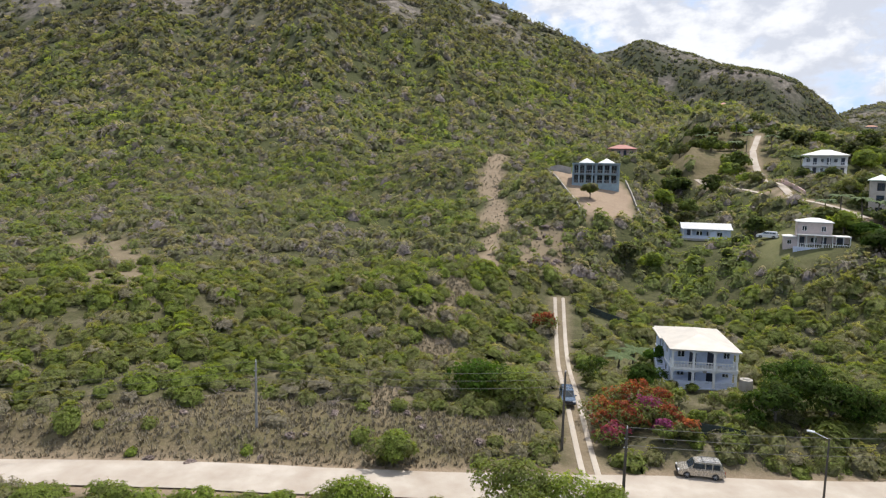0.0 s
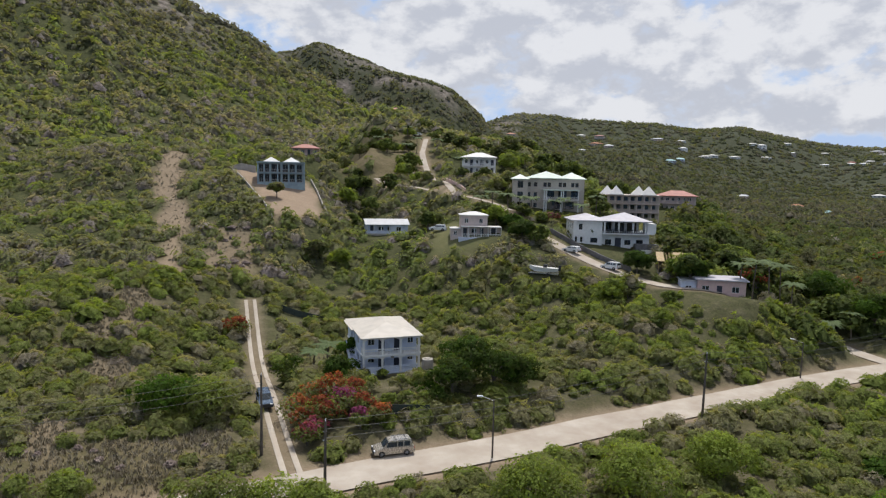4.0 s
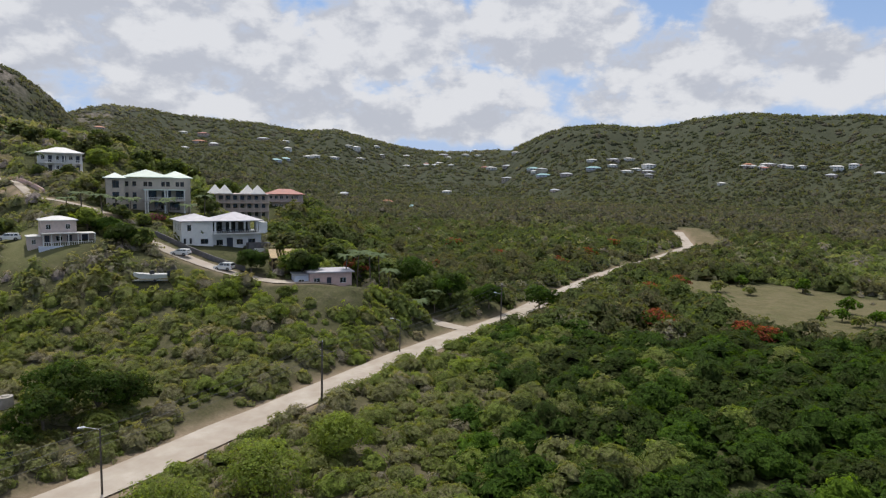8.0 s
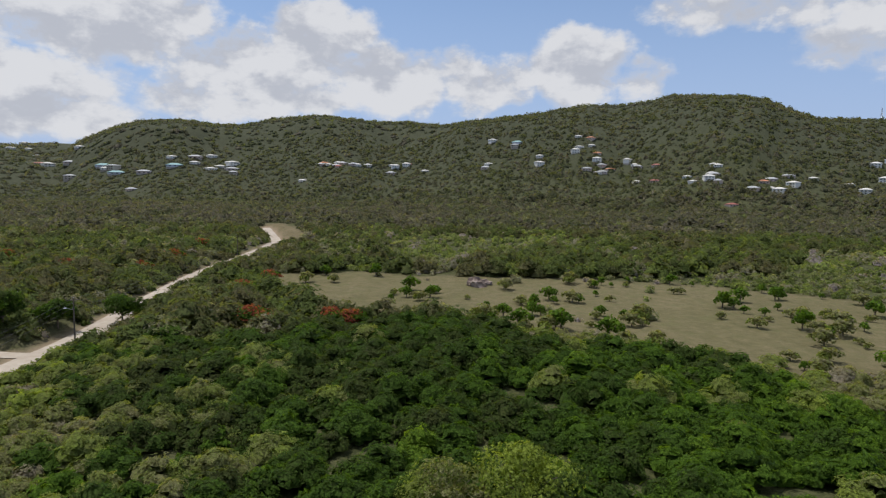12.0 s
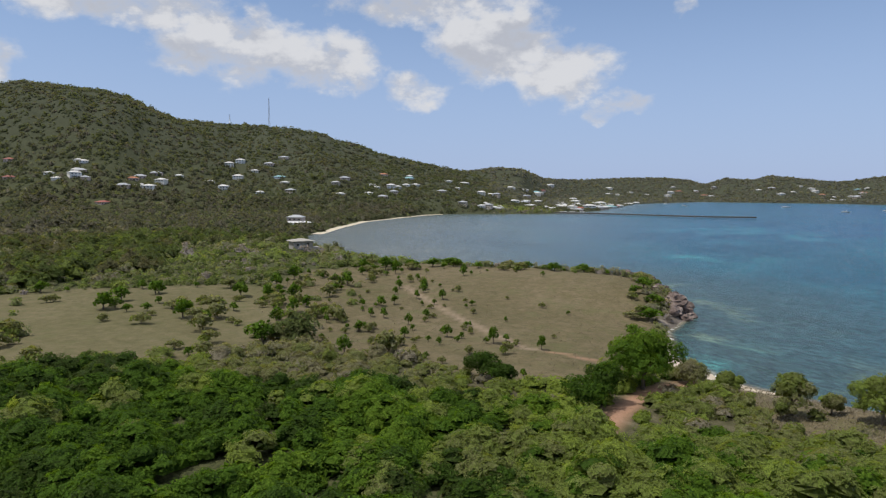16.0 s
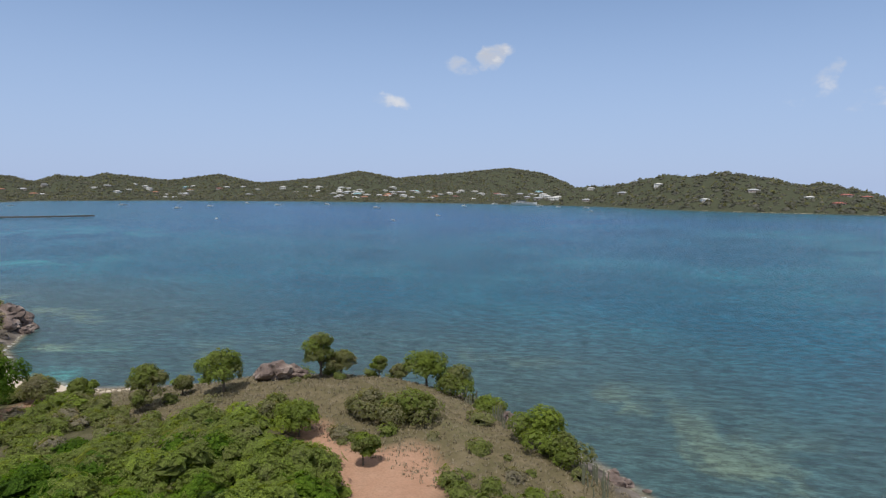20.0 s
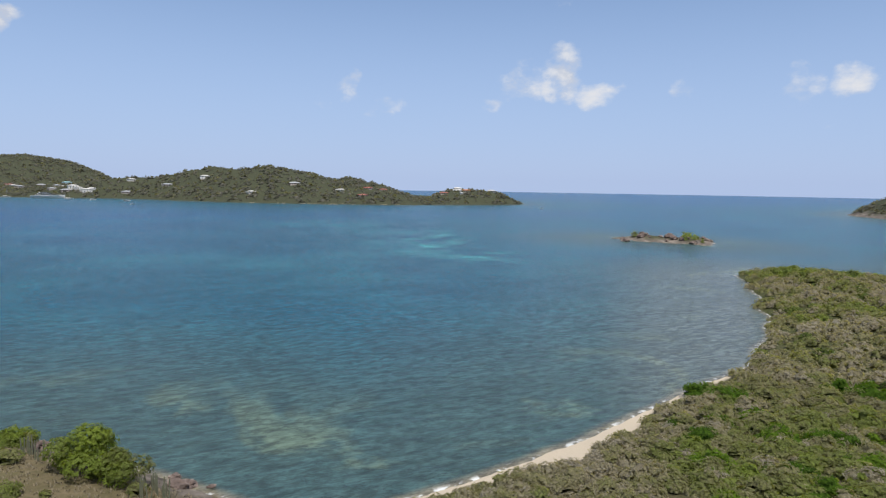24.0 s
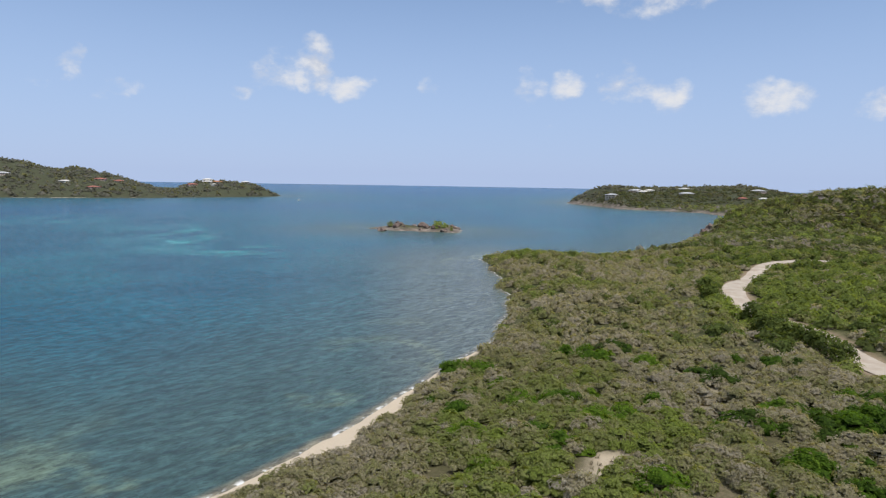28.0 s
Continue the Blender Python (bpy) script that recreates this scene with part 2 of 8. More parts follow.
M_DRY = paint("dry_twigs", (0.26, 0.22, 0.18), 0.9, 0.2, 1.0)


def ground_build(N, p):
    o = obj(N)
    big, mid, fine = N.noise(o, 0.03, 5), N.noise(o, 0.35, 5, 0.65), N.noise(o, 3.0, 4, 0.7)
    soil = N.ramp(mid, (0.3, (0.065, 0.058, 0.032)), (0.5, (0.115, 0.097, 0.062)), (0.68, (0.22, 0.18, 0.13)))
    soil = N.mix(N.step(fine, 0.45, 0.65, 0.0, 0.5), soil, (0.075, 0.08, 0.035))
    far = N.ramp(N.noise(o, 0.3, 7, 0.75), (0.32, (0.024, 0.030, 0.012)), (0.5, (0.042, 0.050, 0.021)), (0.7, (0.082, 0.084, 0.043)))
    far = N.mix(N.step(N.noise(o, 1.6, 5, 0.8), 0.42, 0.6, 0.0, 0.75), far, N.mix(mid, (0.07, 0.085, 0.026), (0.115, 0.115, 0.055)))
    soil = N.mix(attribute(N, "green"), soil, far)
    # far ground: haze and cloud shadow put into a greyer, darker colour
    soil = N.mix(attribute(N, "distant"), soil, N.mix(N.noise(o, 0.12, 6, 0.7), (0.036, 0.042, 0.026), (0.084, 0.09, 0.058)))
    grass = N.ramp(N.math("ADD", N.math("MULTIPLY", mid, 0.6), N.math("MULTIPLY", big, 0.4)), (0.3, (0.085, 0.078, 0.038)), (0.5, (0.14, 0.116, 0.066)), (0.7, (0.205, 0.162, 0.106)))
    grass = N.mix(N.step(fine, 0.5, 0.7, 0.0, 0.45), grass, (0.10, 0.10, 0.04))
    grass = N.mix(N.step(N.noise(o, 0.9, 6, 0.75), 0.5, 0.64, 0.0, 0.7), grass, (0.09, 0.075, 0.045))
    grass = N.mix(N.step(N.noise(o, 0.14, 4, 0.6), 0.5, 0.7, 0.0, 0.45), grass, (0.11, 0.115, 0.05))
    col = N.mix(attribute(N, "grass"), soil, grass)
    lawn = N.mix(mid, (0.085, 0.10, 0.04), (0.17, 0.155, 0.08))
    col = N.mix(attribute(N, "lawn"), col, lawn)
    dirt = N.mix(mid, (0.25, 0.18, 0.13), (0.37, 0.29, 0.215))
    dirt = N.mix(attribute(N, "red"), dirt, N.mix(mid, (0.34, 0.185, 0.12), (0.45, 0.28, 0.195)))
    col = N.mix(attribute(N, "dirt"), col, N.mix(N.step(fine, 0.4, 0.7, 0, 0.35), dirt, (0.17, 0.135, 0.085)))
    rock = N.ramp(N.noise(o, 0.16, 8, 0.72), (0.32, (0.055, 0.048, 0.042)), (0.5, (0.15, 0.13, 0.112)), (0.7, (0.33, 0.285, 0.25)))
    col = N.mix(attribute(N, "rock"), col, rock)
    sand = N.mix(fine, (0.46, 0.385, 0.29), (0.60, 0.52, 0.41))
    col = N.mix(attribute(N, "sand"), col, sand)
    N.put(p.inputs["Base Color"], col)
    p.inputs["Roughness"].default_value = 0.95
    p.inputs["Specular IOR Level"].default_value = 0.08
    bump(N, p, N.math("ADD", N.math("MULTIPLY", mid, 1.0), N.math("MULTIPLY", fine, 0.3)), 0.8, 0.5)


M_GROUND = material("ground", ground_build)


def road_build(N, p):
    o = obj(N)
    a, b = N.noise(o, 0.25, 5, 0.6), N.noise(o, 4.0, 5, 0.7)
    col = N.ramp(a, (0.3, (0.32, 0.265, 0.215)), (0.55, (0.40, 0.35, 0.295)), (0.75, (0.48, 0.43, 0.375)))
    col = N.mix(N.step(b, 0.5, 0.75, 0, 0.45), col, (0.31, 0.25, 0.185))
    N.put(p.inputs["Base Color"], col)
    p.inputs["Roughness"].default_value = 0.95
    bump(N, p, b, 0.5, 0.05)


M_ROAD = material("white_marl_road", road_build)


def sea_build(N, p):
    o = obj(N)
    shore = attribute(N, "shore")
    reef = attribute(N, "reef")
    swirl = N.noise(o, 0.012, 5, 0.6)
    patch = N.noise(N.vec("MULTIPLY", o, (1.0, 1.0, 1.0)), 0.035, 5, 0.6, 0.6)
    deep = N.ramp(swirl, (0.3, (0.004, 0.058, 0.102)), (0.5, (0.006, 0.077, 0.124)), (0.7, (0.012, 0.108, 0.148)))
    open_sea = N.ramp(swirl, (0.3, (0.003, 0.050, 0.135)), (0.5, (0.005, 0.068, 0.162)), (0.7, (0.010, 0.095, 0.186)))
    deep = N.mix(N.step(shore, 120.0, 600.0), deep, open_sea)
    col = N.mix(N.step(shore, 110.0, 8.0), deep, (0.040, 0.082, 0.084))
    pale = N.math("MULTIPLY", N.step(patch, 0.54, 0.66), N.step(shore, 45.0, 10.0))
    col = N.mix(N.math("MULTIPLY", pale, 0.55), col, (0.15, 0.20, 0.13))
    weed = N.math("MULTIPLY", N.step(patch, 0.46, 0.36), N.step(shore, 60.0, 5.0))
    col = N.mix(N.math("MULTIPLY", weed, 0.5), col, (0.035, 0.06, 0.055))
    col = N.mix(N.step(shore, 2.5, 0.2), col, (0.20, 0.18, 0.13))
    col = N.mix(N.math("MULTIPLY", reef, N.step(patch, 0.45, 0.65)), col, (0.06, 0.33, 0.31))
    # wind waves: long crests across the wind
    crest = N.add("ShaderNodeCombineXYZ")
    N.put(crest.inputs[0], N.vec("DOT_PRODUCT", o, (0.829 * 0.45, -0.559 * 0.45, 0.0))), N.put(crest.inputs[1], N.vec("DOT_PRODUCT", o, (0.559, 0.829, 0.0)))
    stretch = crest.outputs[0]
    col = N.mix(N.math("MULTIPLY", attribute(N, "mud"), N.step(swirl, 0.3, 0.7, 0.75, 1.0)), col, (0.165, 0.175, 0.168))
    w1, w2 = N.noise(stretch, 0.28, 5, 0.65), N.noise(stretch, 1.3, 5, 0.65)
    # light and dark sides of the wavelets, multiplied into the water colour
    wave_shade = N.math("MULTIPLY", N.step(N.noise(stretch, 0.12, 4, 0.6), 0.35, 0.65, 0.9, 1.1), N.step(N.noise(stretch, 0.62, 6, 0.82), 0.37, 0.63, 0.56, 1.44))
    col = N.mix(1.0, col, wave_shade, "MULTIPLY")
    caps = N.math("MULTIPLY", N.step(N.noise(stretch, 0.5, 3, 0.5), 0.765, 0.80), N.step(shore, 20, 60))
    surf = N.math("MULTIPLY", N.step(shore, 1.3, 0.2), N.step(N.noise(o, 0.5, 4, 0.6), 0.52, 0.62))
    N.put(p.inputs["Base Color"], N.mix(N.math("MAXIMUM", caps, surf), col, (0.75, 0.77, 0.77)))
    p.inputs["Roughness"].default_value = 0.25
    p.inputs["IOR"].default_value = 1.33
    p.inputs["Specular IOR Level"].default_value = 0.34
    bump(N, p, N.math("ADD", N.math("MULTIPLY", w1, 1.0), N.math("MULTIPLY", w2, 0.35)), 0.8, 1.6)


M_SEA = material("sea_water", sea_build)

# ---- plan ----
RNG = np.random.default_rng(7)


def polar(az, d):
    return math.sin(radians(az)) * d, math.cos(radians(az)) * d


def plan(pairs):
    return np.array([polar(a, d) for a, d in pairs])


# the shore, clockwise: town side of the bay, grassy headland, near beach and point, outer land
TOWN_SHORE = [(215, 4950), (225, 3200), (236, 2400), (240, 1900), (246, 1700), (249.4, 1450), (248.6, 1385), (239, 1240), (231, 1245), (223.5, 1320),
              (216, 1560), (204, 1728), (194, 1890), (180, 2045), (170.5, 2030), (165.5, 1656), (162.5, 1117), (158.5, 959), (150.7, 924),
              (147.4, 893), (141.6, 703), (138.9, 581), (136.3, 470)]
HEADLAND_SHORE = [(137.5, 380), (141, 335), (147, 288), (152.5, 270), (158, 262), (164.5, 252), (168.6, 226), (170.4, 197), (168.6, 174), (169.3, 149), (172.3, 135),
                  (175.8, 130), (180.7, 126), (188, 124), (195.5, 121), (201, 115), (206.4, 109), (209.5, 101), (215.2, 90), (221.1, 79)]
NEAR_SHORE = [(226, 72), (235, 69), (245.8, 77.5), (252.3, 88.5), (256.4, 96), (260.5, 110), (264, 124), (267, 139), (268.7, 153), (269.5, 177), (269.6, 194),
              (269.2, 237), (268.2, 266), (267.1, 305), (269, 322), (273, 328), (279, 340), (283, 375), (285.0, 450), (285.9, 540), (288.5, 660), (289, 800),
              (285.4, 950), (279.2, 1000), (274.3, 1240), (275.5, 1500), (283, 2200), (295, 3500), (300, 4950), (330, 4960), (0, 4960), (30, 4960), (60, 4960), (90, 4960), (120, 4960), (150, 4960), (185, 4960)]
SHORE = plan(TOWN_SHORE + HEADLAND_SHORE + NEAR_SHORE)
ISLET = plan([(256.9, 500), (259.1, 478), (262, 474), (265.2, 462), (265.0, 490), (261.5, 506), (258.5, 516)])

# ridges: crest as (az, distance, elevation angle), foot width, profile
STEEP, ROUND = 1.6, 0.0
RIDGES = [
    ([(314, 760, 6), (326, 705, 12.6), (336, 700, 17), (348, 710, 20), (356, 690, 18.0), (2, 650, 15.2), (5.6, 630, 13.7), (6.7, 625, 13.05), (9.2, 612, 11.95), (11.5, 600, 10.95), (13.9, 590, 9.8), (16.3, 575, 8.5), (18.7, 550, 7.0), (20.5, 520, 5.6), (23, 470, 4.0), (26, 430, 2.6), (30, 400, 0.0)], 640, STEEP),
    ([(21, 320, 3.2), (25, 310, 3.0), (28, 300, 2.9), (31, 290, 2.4), (36, 280, 1.0), (41, 262, -0.8), (46, 250, -2.4), (50, 235, -4.2), (54, 220, -6.2)], 165, ROUND),
    ([(3, 1250, 8.6), (11, 1190, 9.6), (14.2, 1170, 10.1), (15.8, 1150, 10.8), (16.8, 1145, 10.95), (18.7, 1140, 10.25), (20.8, 1130, 9.65), (22.5, 1125, 8.95), (24.0, 1120, 8.55), (26.0, 1115, 8.2), (28.0, 1110, 7.5), (29.3, 1105, 6.5), (30.3, 1100, 5.65), (31.1, 1095, 4.5), (32.4, 1090, 2.4), (34, 1080, 0.0)], 430, ROUND),
    ([(24, 1500, 1.5), (30, 1500, 4.2), (32.0, 1500, 5.1), (34.0, 1520, 5.5), (36.4, 1540, 5.4), (38.6, 1560, 5.05), (41.6, 1590, 4.9), (45.5, 1640, 4.65), (48.4, 1690, 4.22), (50.2, 1720, 4.25), (51.6, 1740, 4.45), (54.4, 1800, 3.75), (57.4, 1840, 3.05), (60.6, 1880, 2.7), (63.3, 1900, 2.72), (66.2, 1920, 3.0), (70, 1930, 2.9), (76, 1930, 0.5)], 1050, ROUND),
    ([(65.5, 1560, 0.0), (67.4, 1560, 3.0), (69.6, 1550, 4.2), (71.6, 1540, 4.95), (74.6, 1520, 5.22), (77.4, 1510, 4.95), (79.6, 1500, 5.0), (82.3, 1500, 5.58), (85.7, 1490, 6.0), (88.6, 1480, 5.8), (90.6, 1480, 5.58), (93.8, 1480, 5.45), (95.6, 1490, 5.0), (99, 1500, 3.6), (106, 1500, 0.0)], 690, ROUND),
    ([(88, 1440, 2.0), (93, 1420, 4.2), (96.1, 1400, 4.95), (98.4, 1380, 5.6), (102, 1360, 6.1), (105.4, 1350, 6.45), (108.7, 1340, 7.05), (111.8, 1330, 7.0), (114.2, 1320, 7.25), (116.1, 1310, 7.75), (119.1, 1305, 7.6), (121.4, 1305, 7.45), (122.9, 1305, 7.2), (124.6, 1310, 6.4), (126.7, 1320, 5.5), (130.8, 1330, 5.25), (133.0, 1330, 5.3), (135.9, 1330, 5.05), (138.7, 1330, 4.65), (139.5, 1330, 4.2), (141.4, 1340, 3.8), (143.0, 1350, 3.15), (145.5, 1360, 2.55), (149.1, 1390, 1.85), (152, 1430, 1.2), (156, 1480, -0.6)], 640, ROUND),
    ([(147, 1750, 1.3), (151.5, 1790, 1.6), (153.4, 1800, 1.85), (155.8, 1810, 1.75), (158.1, 2100, 0.88), (160.8, 2400, 0.8), (164.7, 2560, 0.95), (168, 2600, 1.0), (169.5, 2600, 0.85), (171, 2600, 0.42), (172.4, 2600, 0.95), (174.5, 2600, 0.8), (175.8, 2600, 1.15), (180.3, 2600, 0.62), (184.3, 2500, 1.2), (187.2, 2500, 0.52), (191.3, 2400, 0.7), (194, 2400, -0.6)], 560, ROUND),
    ([(189, 2400, 0.2), (191, 2400, 0.7), (196.1, 2350, 1.6), (199.2, 2350, 1.0), (204.2, 2400, 1.45), (209.2, 2450, 1.92), (212.2, 2400, 1.5), (214.6, 2350, 0.5), (216.5, 2350, -0.8)], 560, ROUND),
    ([(212, 1680, -0.4), (214, 1650, 0.4), (218.8, 1580, 0.75), (222.5, 1540, 1.5), (224.6, 1520, 1.2), (226.9, 1500, 1.6), (230.7, 1480, 1.0), (232.6, 1460, 0.4), (234, 1450, 0.75), (237.5, 1420, -0.2), (239.8, 1400, -1.0), (240.4, 1400, -1.45)], 260, ROUND),
    ([(240.2, 1410, -1.45), (241, 1410, -0.9), (242.5, 1430, -0.25), (246.5, 1440, -0.27), (248.2, 1430, -0.9), (249, 1430, -1.4)], 150, ROUND),
    ([(274.6, 1260, -1.5), (275.4, 1260, -0.9), (276.3, 1250, -0.45), (277.7, 1250, -0.1), (280.5, 1240, -0.2), (285, 1220, -0.05), (289, 1200, 0.1), (291, 1180, -0.3), (295, 1150, -1.0)], 300, ROUND),
    ([(284.6, 545, -4.0), (285.6, 555, -3.1), (286.6, 570, -2.4), (288.4, 590, -1.5), (291.5, 605, -0.8), (294.5, 615, -0.25), (297.4, 625, 0.0), (304, 640, 0.3), (312, 680, 0.6), (320, 720, 0.6)], 170, ROUND),
]
# known heights: az, distance, elevation angle of the ground, reach
PADS = [
    (22.7, 94, -17.4, 12), (11.7, 86, -19.6, 9), (11.6, 110, -16.0, 14), (13.3, 194, -0.95, 16), (13.6, 168, -3.2, 10), (22.5, 175, -5.15, 14), (30.4, 157, -4.75, 16),
    (15.4, 248, 1.4, 18), (23.4, 362, 4.85, 30), (30.5, 234, 0.5, 16), (36.6, 196, -2.3, 18), (42.0, 168, -5.25, 14), (43.6, 235, -3.1, 20), (34.0, 300, 2.0, 25),
    (25.4, 240, 0.7, 16), (27.0, 203, -1.2, 14), (36.5, 158, -5.4, 10), (40.5, 146, -7.4, 8), (47.2, 148, -7.7, 9), (51.2, 140, -8.6, 9), (54, 160, -8.6, 14), (4.0, 150, -6.5, 25), (354, 150, -7.5, 25),
    (340, 160, -6, 30), (330, 150, -7, 30), (3.4, 235, 1.2, 25), (17.0, 140, -10.6, 20), (27, 125, -13.2, 18), (47.5, 250, -2.6, 20), (44.0, 128, -11.0, 14), (21, 290, 2.2, 25),
]
FIELD_PADS = [
    (136.2, 565, -3.3, 30), (136.9, 340, -5.3, 14), (150, 240, -7.2, 30), (160, 235, -7.3, 30), (166, 215, -8.0, 15), (145, 190, -9.6, 30), (155, 165, -11.5, 25), (163, 150, -13.0, 14), (140, 230, -7.6, 30), (135, 170, -10.6, 25),
    (178, 100, -18.0, 10), (188, 105, -16.5, 10), (198, 100, -17.2, 9), (206, 88, -20.2, 8), (212, 78, -23, 6), (105, 110, -14.8, 20),
    (280, 300, -6.7, 25), (290, 260, -7.6, 30), (275, 200, -9.6, 30), (280, 120, -15.5, 20), (291.8, 310, -5.85, 22), (288, 230, -7.95, 18), (289, 180, -10.1, 16), (294, 155, -11.6, 15), (297.5, 137, -13.2, 14), (302, 180, -9.6, 25), (298, 250, -6.9, 30),
]


def value_noise(x, y, seed):
    xi, yi = np.floor(x).astype(np.int64), np.floor(y).astype(np.int64)
    fx, fy = x - xi, y - yi
    fx, fy = fx * fx * (3 - 2 * fx), fy * fy * (3 - 2 * fy)

    def lattice(a, b):
        n = (a * 374761393 + b * 668265263 + seed * 974634777) & 0x7FFFFFFF
        n = ((n ^ (n >> 13)) * 1274126177) & 0x7FFFFFFF
        return ((n ^ (n >> 16)) & 0xFFFF) / 65535.0
    a, b, c, d = lattice(xi, yi), lattice(xi + 1, yi), lattice(xi, yi + 1), lattice(xi + 1, yi + 1)
    return (a + (b - a) * fx) * (1 - fy) + (c + (d - c) * fx) * fy


def fbm(x, y, size, seed=0, octaves=4):
    total, amp, norm = 0, 1.0, 0
    for k in range(octaves):
        total = total + amp * value_noise(x / size + 17.3 * k, y / size - 9.1 * k, seed + k)
        norm, amp, size = norm + amp, amp * 0.5, size / 2.03
    return total / norm


def line_distance(x, y, pts, closed=False):
    """Distance to a polyline, and the place along it as (segment, fraction)."""
    best, seg, frac = np.full(x.shape, 1e9), np.zeros(x.shape, int), np.zeros(x.shape)
    n = len(pts)
    for i in range(n if closed else n - 1):
        a, b = pts[i][:2], pts[(i + 1) % n][:2]
        dx, dy = b[0] - a[0], b[1] - a[1]
        t = np.clip(((x - a[0]) * dx + (y - a[1]) * dy) / (dx * dx + dy * dy + 1e-9), 0, 1)
        d = np.hypot(x - a[0] - t * dx, y - a[1] - t * dy)
        near = d < best
        best, seg, frac = np.where(near, d, best), np.where(near, i, seg), np.where(near, t, frac)
    return best, seg, frac


def inside(x, y, pts):
    hit = np.zeros(x.shape, bool)
    n = len(pts)
    for i in range(n):
        (x0, y0), (x1, y1) = pts[i][:2], pts[(i + 1) % n][:2]
        cross = ((y0 > y) != (y1 > y)) & (x < (x1 - x0) * (y - y0) / (y1 - y0 + 1e-12) + x0)
        hit ^= cross
    return hit


def shore_distance(x, y):
    """Metres from the waterline: positive on land, negative at sea."""
    wob = (fbm(x, y, 14, 31, 3) - 0.5) * 5
    d = line_distance(x, y, SHORE, True)[0]
    s = np.where(inside(x, y, SHORE), d, -d)
    d2 = line_distance(x, y, ISLET, True)[0]
    s2 = np.where(inside(x, y, ISLET), d2, -d2)
    return np.maximum(s, s2) + wob * np.clip(np.hypot(x, y) / 200, 0.3, 2)


ROAD = [(322, 80), (335, 70), (353, 62.5), (13.5, 63.5), (21, 66.5), (30.5, 70.5), (38.4, 78.5), (44.5, 86), (54.5, 106), (61, 126), (66.5, 146), (72, 190), (75.8, 236), (80.6, 309), (82.3, 359), (81.4, 470)]
DRIVE = [(14.5, 64), (13, 76), (12.2, 86), (11.2, 104), (10.6, 130)]
SIDE_ROAD = [(63.5, 138), (60, 146), (56, 148), (50, 134), (45, 138), (40.5, 147), (36.7, 156), (34.6, 166), (33.4, 178)]
HILL_ROAD = [(33.4, 180), (31.5, 190), (28.3, 192), (26.2, 203), (23.3, 218), (21.5, 228)]
HILL_LANE = [(28.6, 193), (27.6, 207), (25.6, 242), (25.4, 270), (25.8, 300)]
SOUTH_ROAD = [(308, 322), (300, 318), (294.5, 316), (291.8, 311), (290.2, 300), (289.0, 254), (288.1, 218), (288.4, 198), (289.5, 180), (291.0, 172), (293.7, 166), (295.7, 149), (298.2, 137), (303, 122), (312, 100), (322, 80)]
BEACH_TRACK = [(171, 119), (167.8, 112), (165.9, 100), (164.2, 91), (163.2, 84)]
ROADS = [(plan(ROAD), 2.9), (plan(DRIVE), 1.5), (plan(SIDE_ROAD), 1.9), (plan(HILL_ROAD), 1.3), (plan(HILL_LANE), 1.1), (plan(SOUTH_ROAD), 3.3), (plan(BEACH_TRACK), 1.5)]


def raw_height(x, y):
    s = shore_distance(x, y)
    r = np.hypot(x, y)
    low = 5.2 * (1 - np.exp(-np.clip(s, 0, None) / 16)) + np.clip(s, 0, 900) * 0.006
    az = np.degrees(np.arctan2(x, y)) % 360
    total = np.clip(low, 0, None) ** 8
    # folds and spurs run down from the crests
    fold = (fbm(x, y, 230, 5, 5) - 0.5) * 0.75 + (fbm(az * 30, r * 0.22, 190, 6, 3) - 0.5) * 0.5
    for crest, foot, power in RIDGES:
        a0 = crest[0][0]
        along = (az - a0 + 40) % 360 - 40
        keys = [(a - a0) % 360 for a, d, e in crest]
        top = [max(0.0, H + d * math.tan(radians(e)) - 2.5) for a, d, e in crest]
        z = np.interp(along, [keys[0] - 5, *keys, keys[-1] + 5], [0.0, *top, 0.0])
        mid = np.interp(along, keys, [d for a, d, e in crest])
        gap = np.abs(r - mid)
        # the mountain's foot draws back from the road towards the villas
        k = np.clip(1 - gap / (np.minimum(foot, mid - np.interp(along, [30, 46, 56, 63, 76], [72, 77, 88, 105, 115])) if power else foot), 0, 1)
        k = k ** power if power else k * k * (3 - 2 * k)
        best = z * k * (1 + fold * np.clip(gap / 260, 0, 1) * (0.6 if power else 1.0))
        best = np.minimum(best, np.where(r < mid, H - 2.5 + (z + 2.5 - H) * r / mid, z) - 0.03 * gap)
        total = total + np.clip(best, 0, None) ** 8
    h = total ** 0.125
    h = np.minimum(h, 0.6 + np.clip(s, 0, None) * np.where(r > 900, 0.55, 0.9))
    h = h + (fbm(x, y, 9, 3) - 0.5) * np.clip(s / 20, 0, 1) * 1.0
    return np.where(s < 0, np.maximum(s * 0.25, -4), h + 0.05), s


PAD_XY = plan([(a, d) for a, d, e, r in PADS + FIELD_PADS])
PAD_Z = np.array([H + d * math.tan(radians(e)) for a, d, e, r in PADS + FIELD_PADS])
PAD_R = np.array([r for a, d, e, r in PADS + FIELD_PADS], float)
PAD_OFF = PAD_Z - raw_height(PAD_XY[:, 0], PAD_XY[:, 1])[0]


def soft_height(x, y):
    h, s = raw_height(x, y)
    num, den = np.zeros(x.shape), np.zeros(x.shape)
    for (px, py), off, reach in zip(PAD_XY, PAD_OFF, PAD_R):
        w = np.exp(-((x - px) ** 2 + (y - py) ** 2) / (2 * reach * reach))
        num, den = num + w * off, den + w
    fix = num / np.maximum(den, 1.0) * np.clip(s / 6, 0, 1)
    return h + fix, s


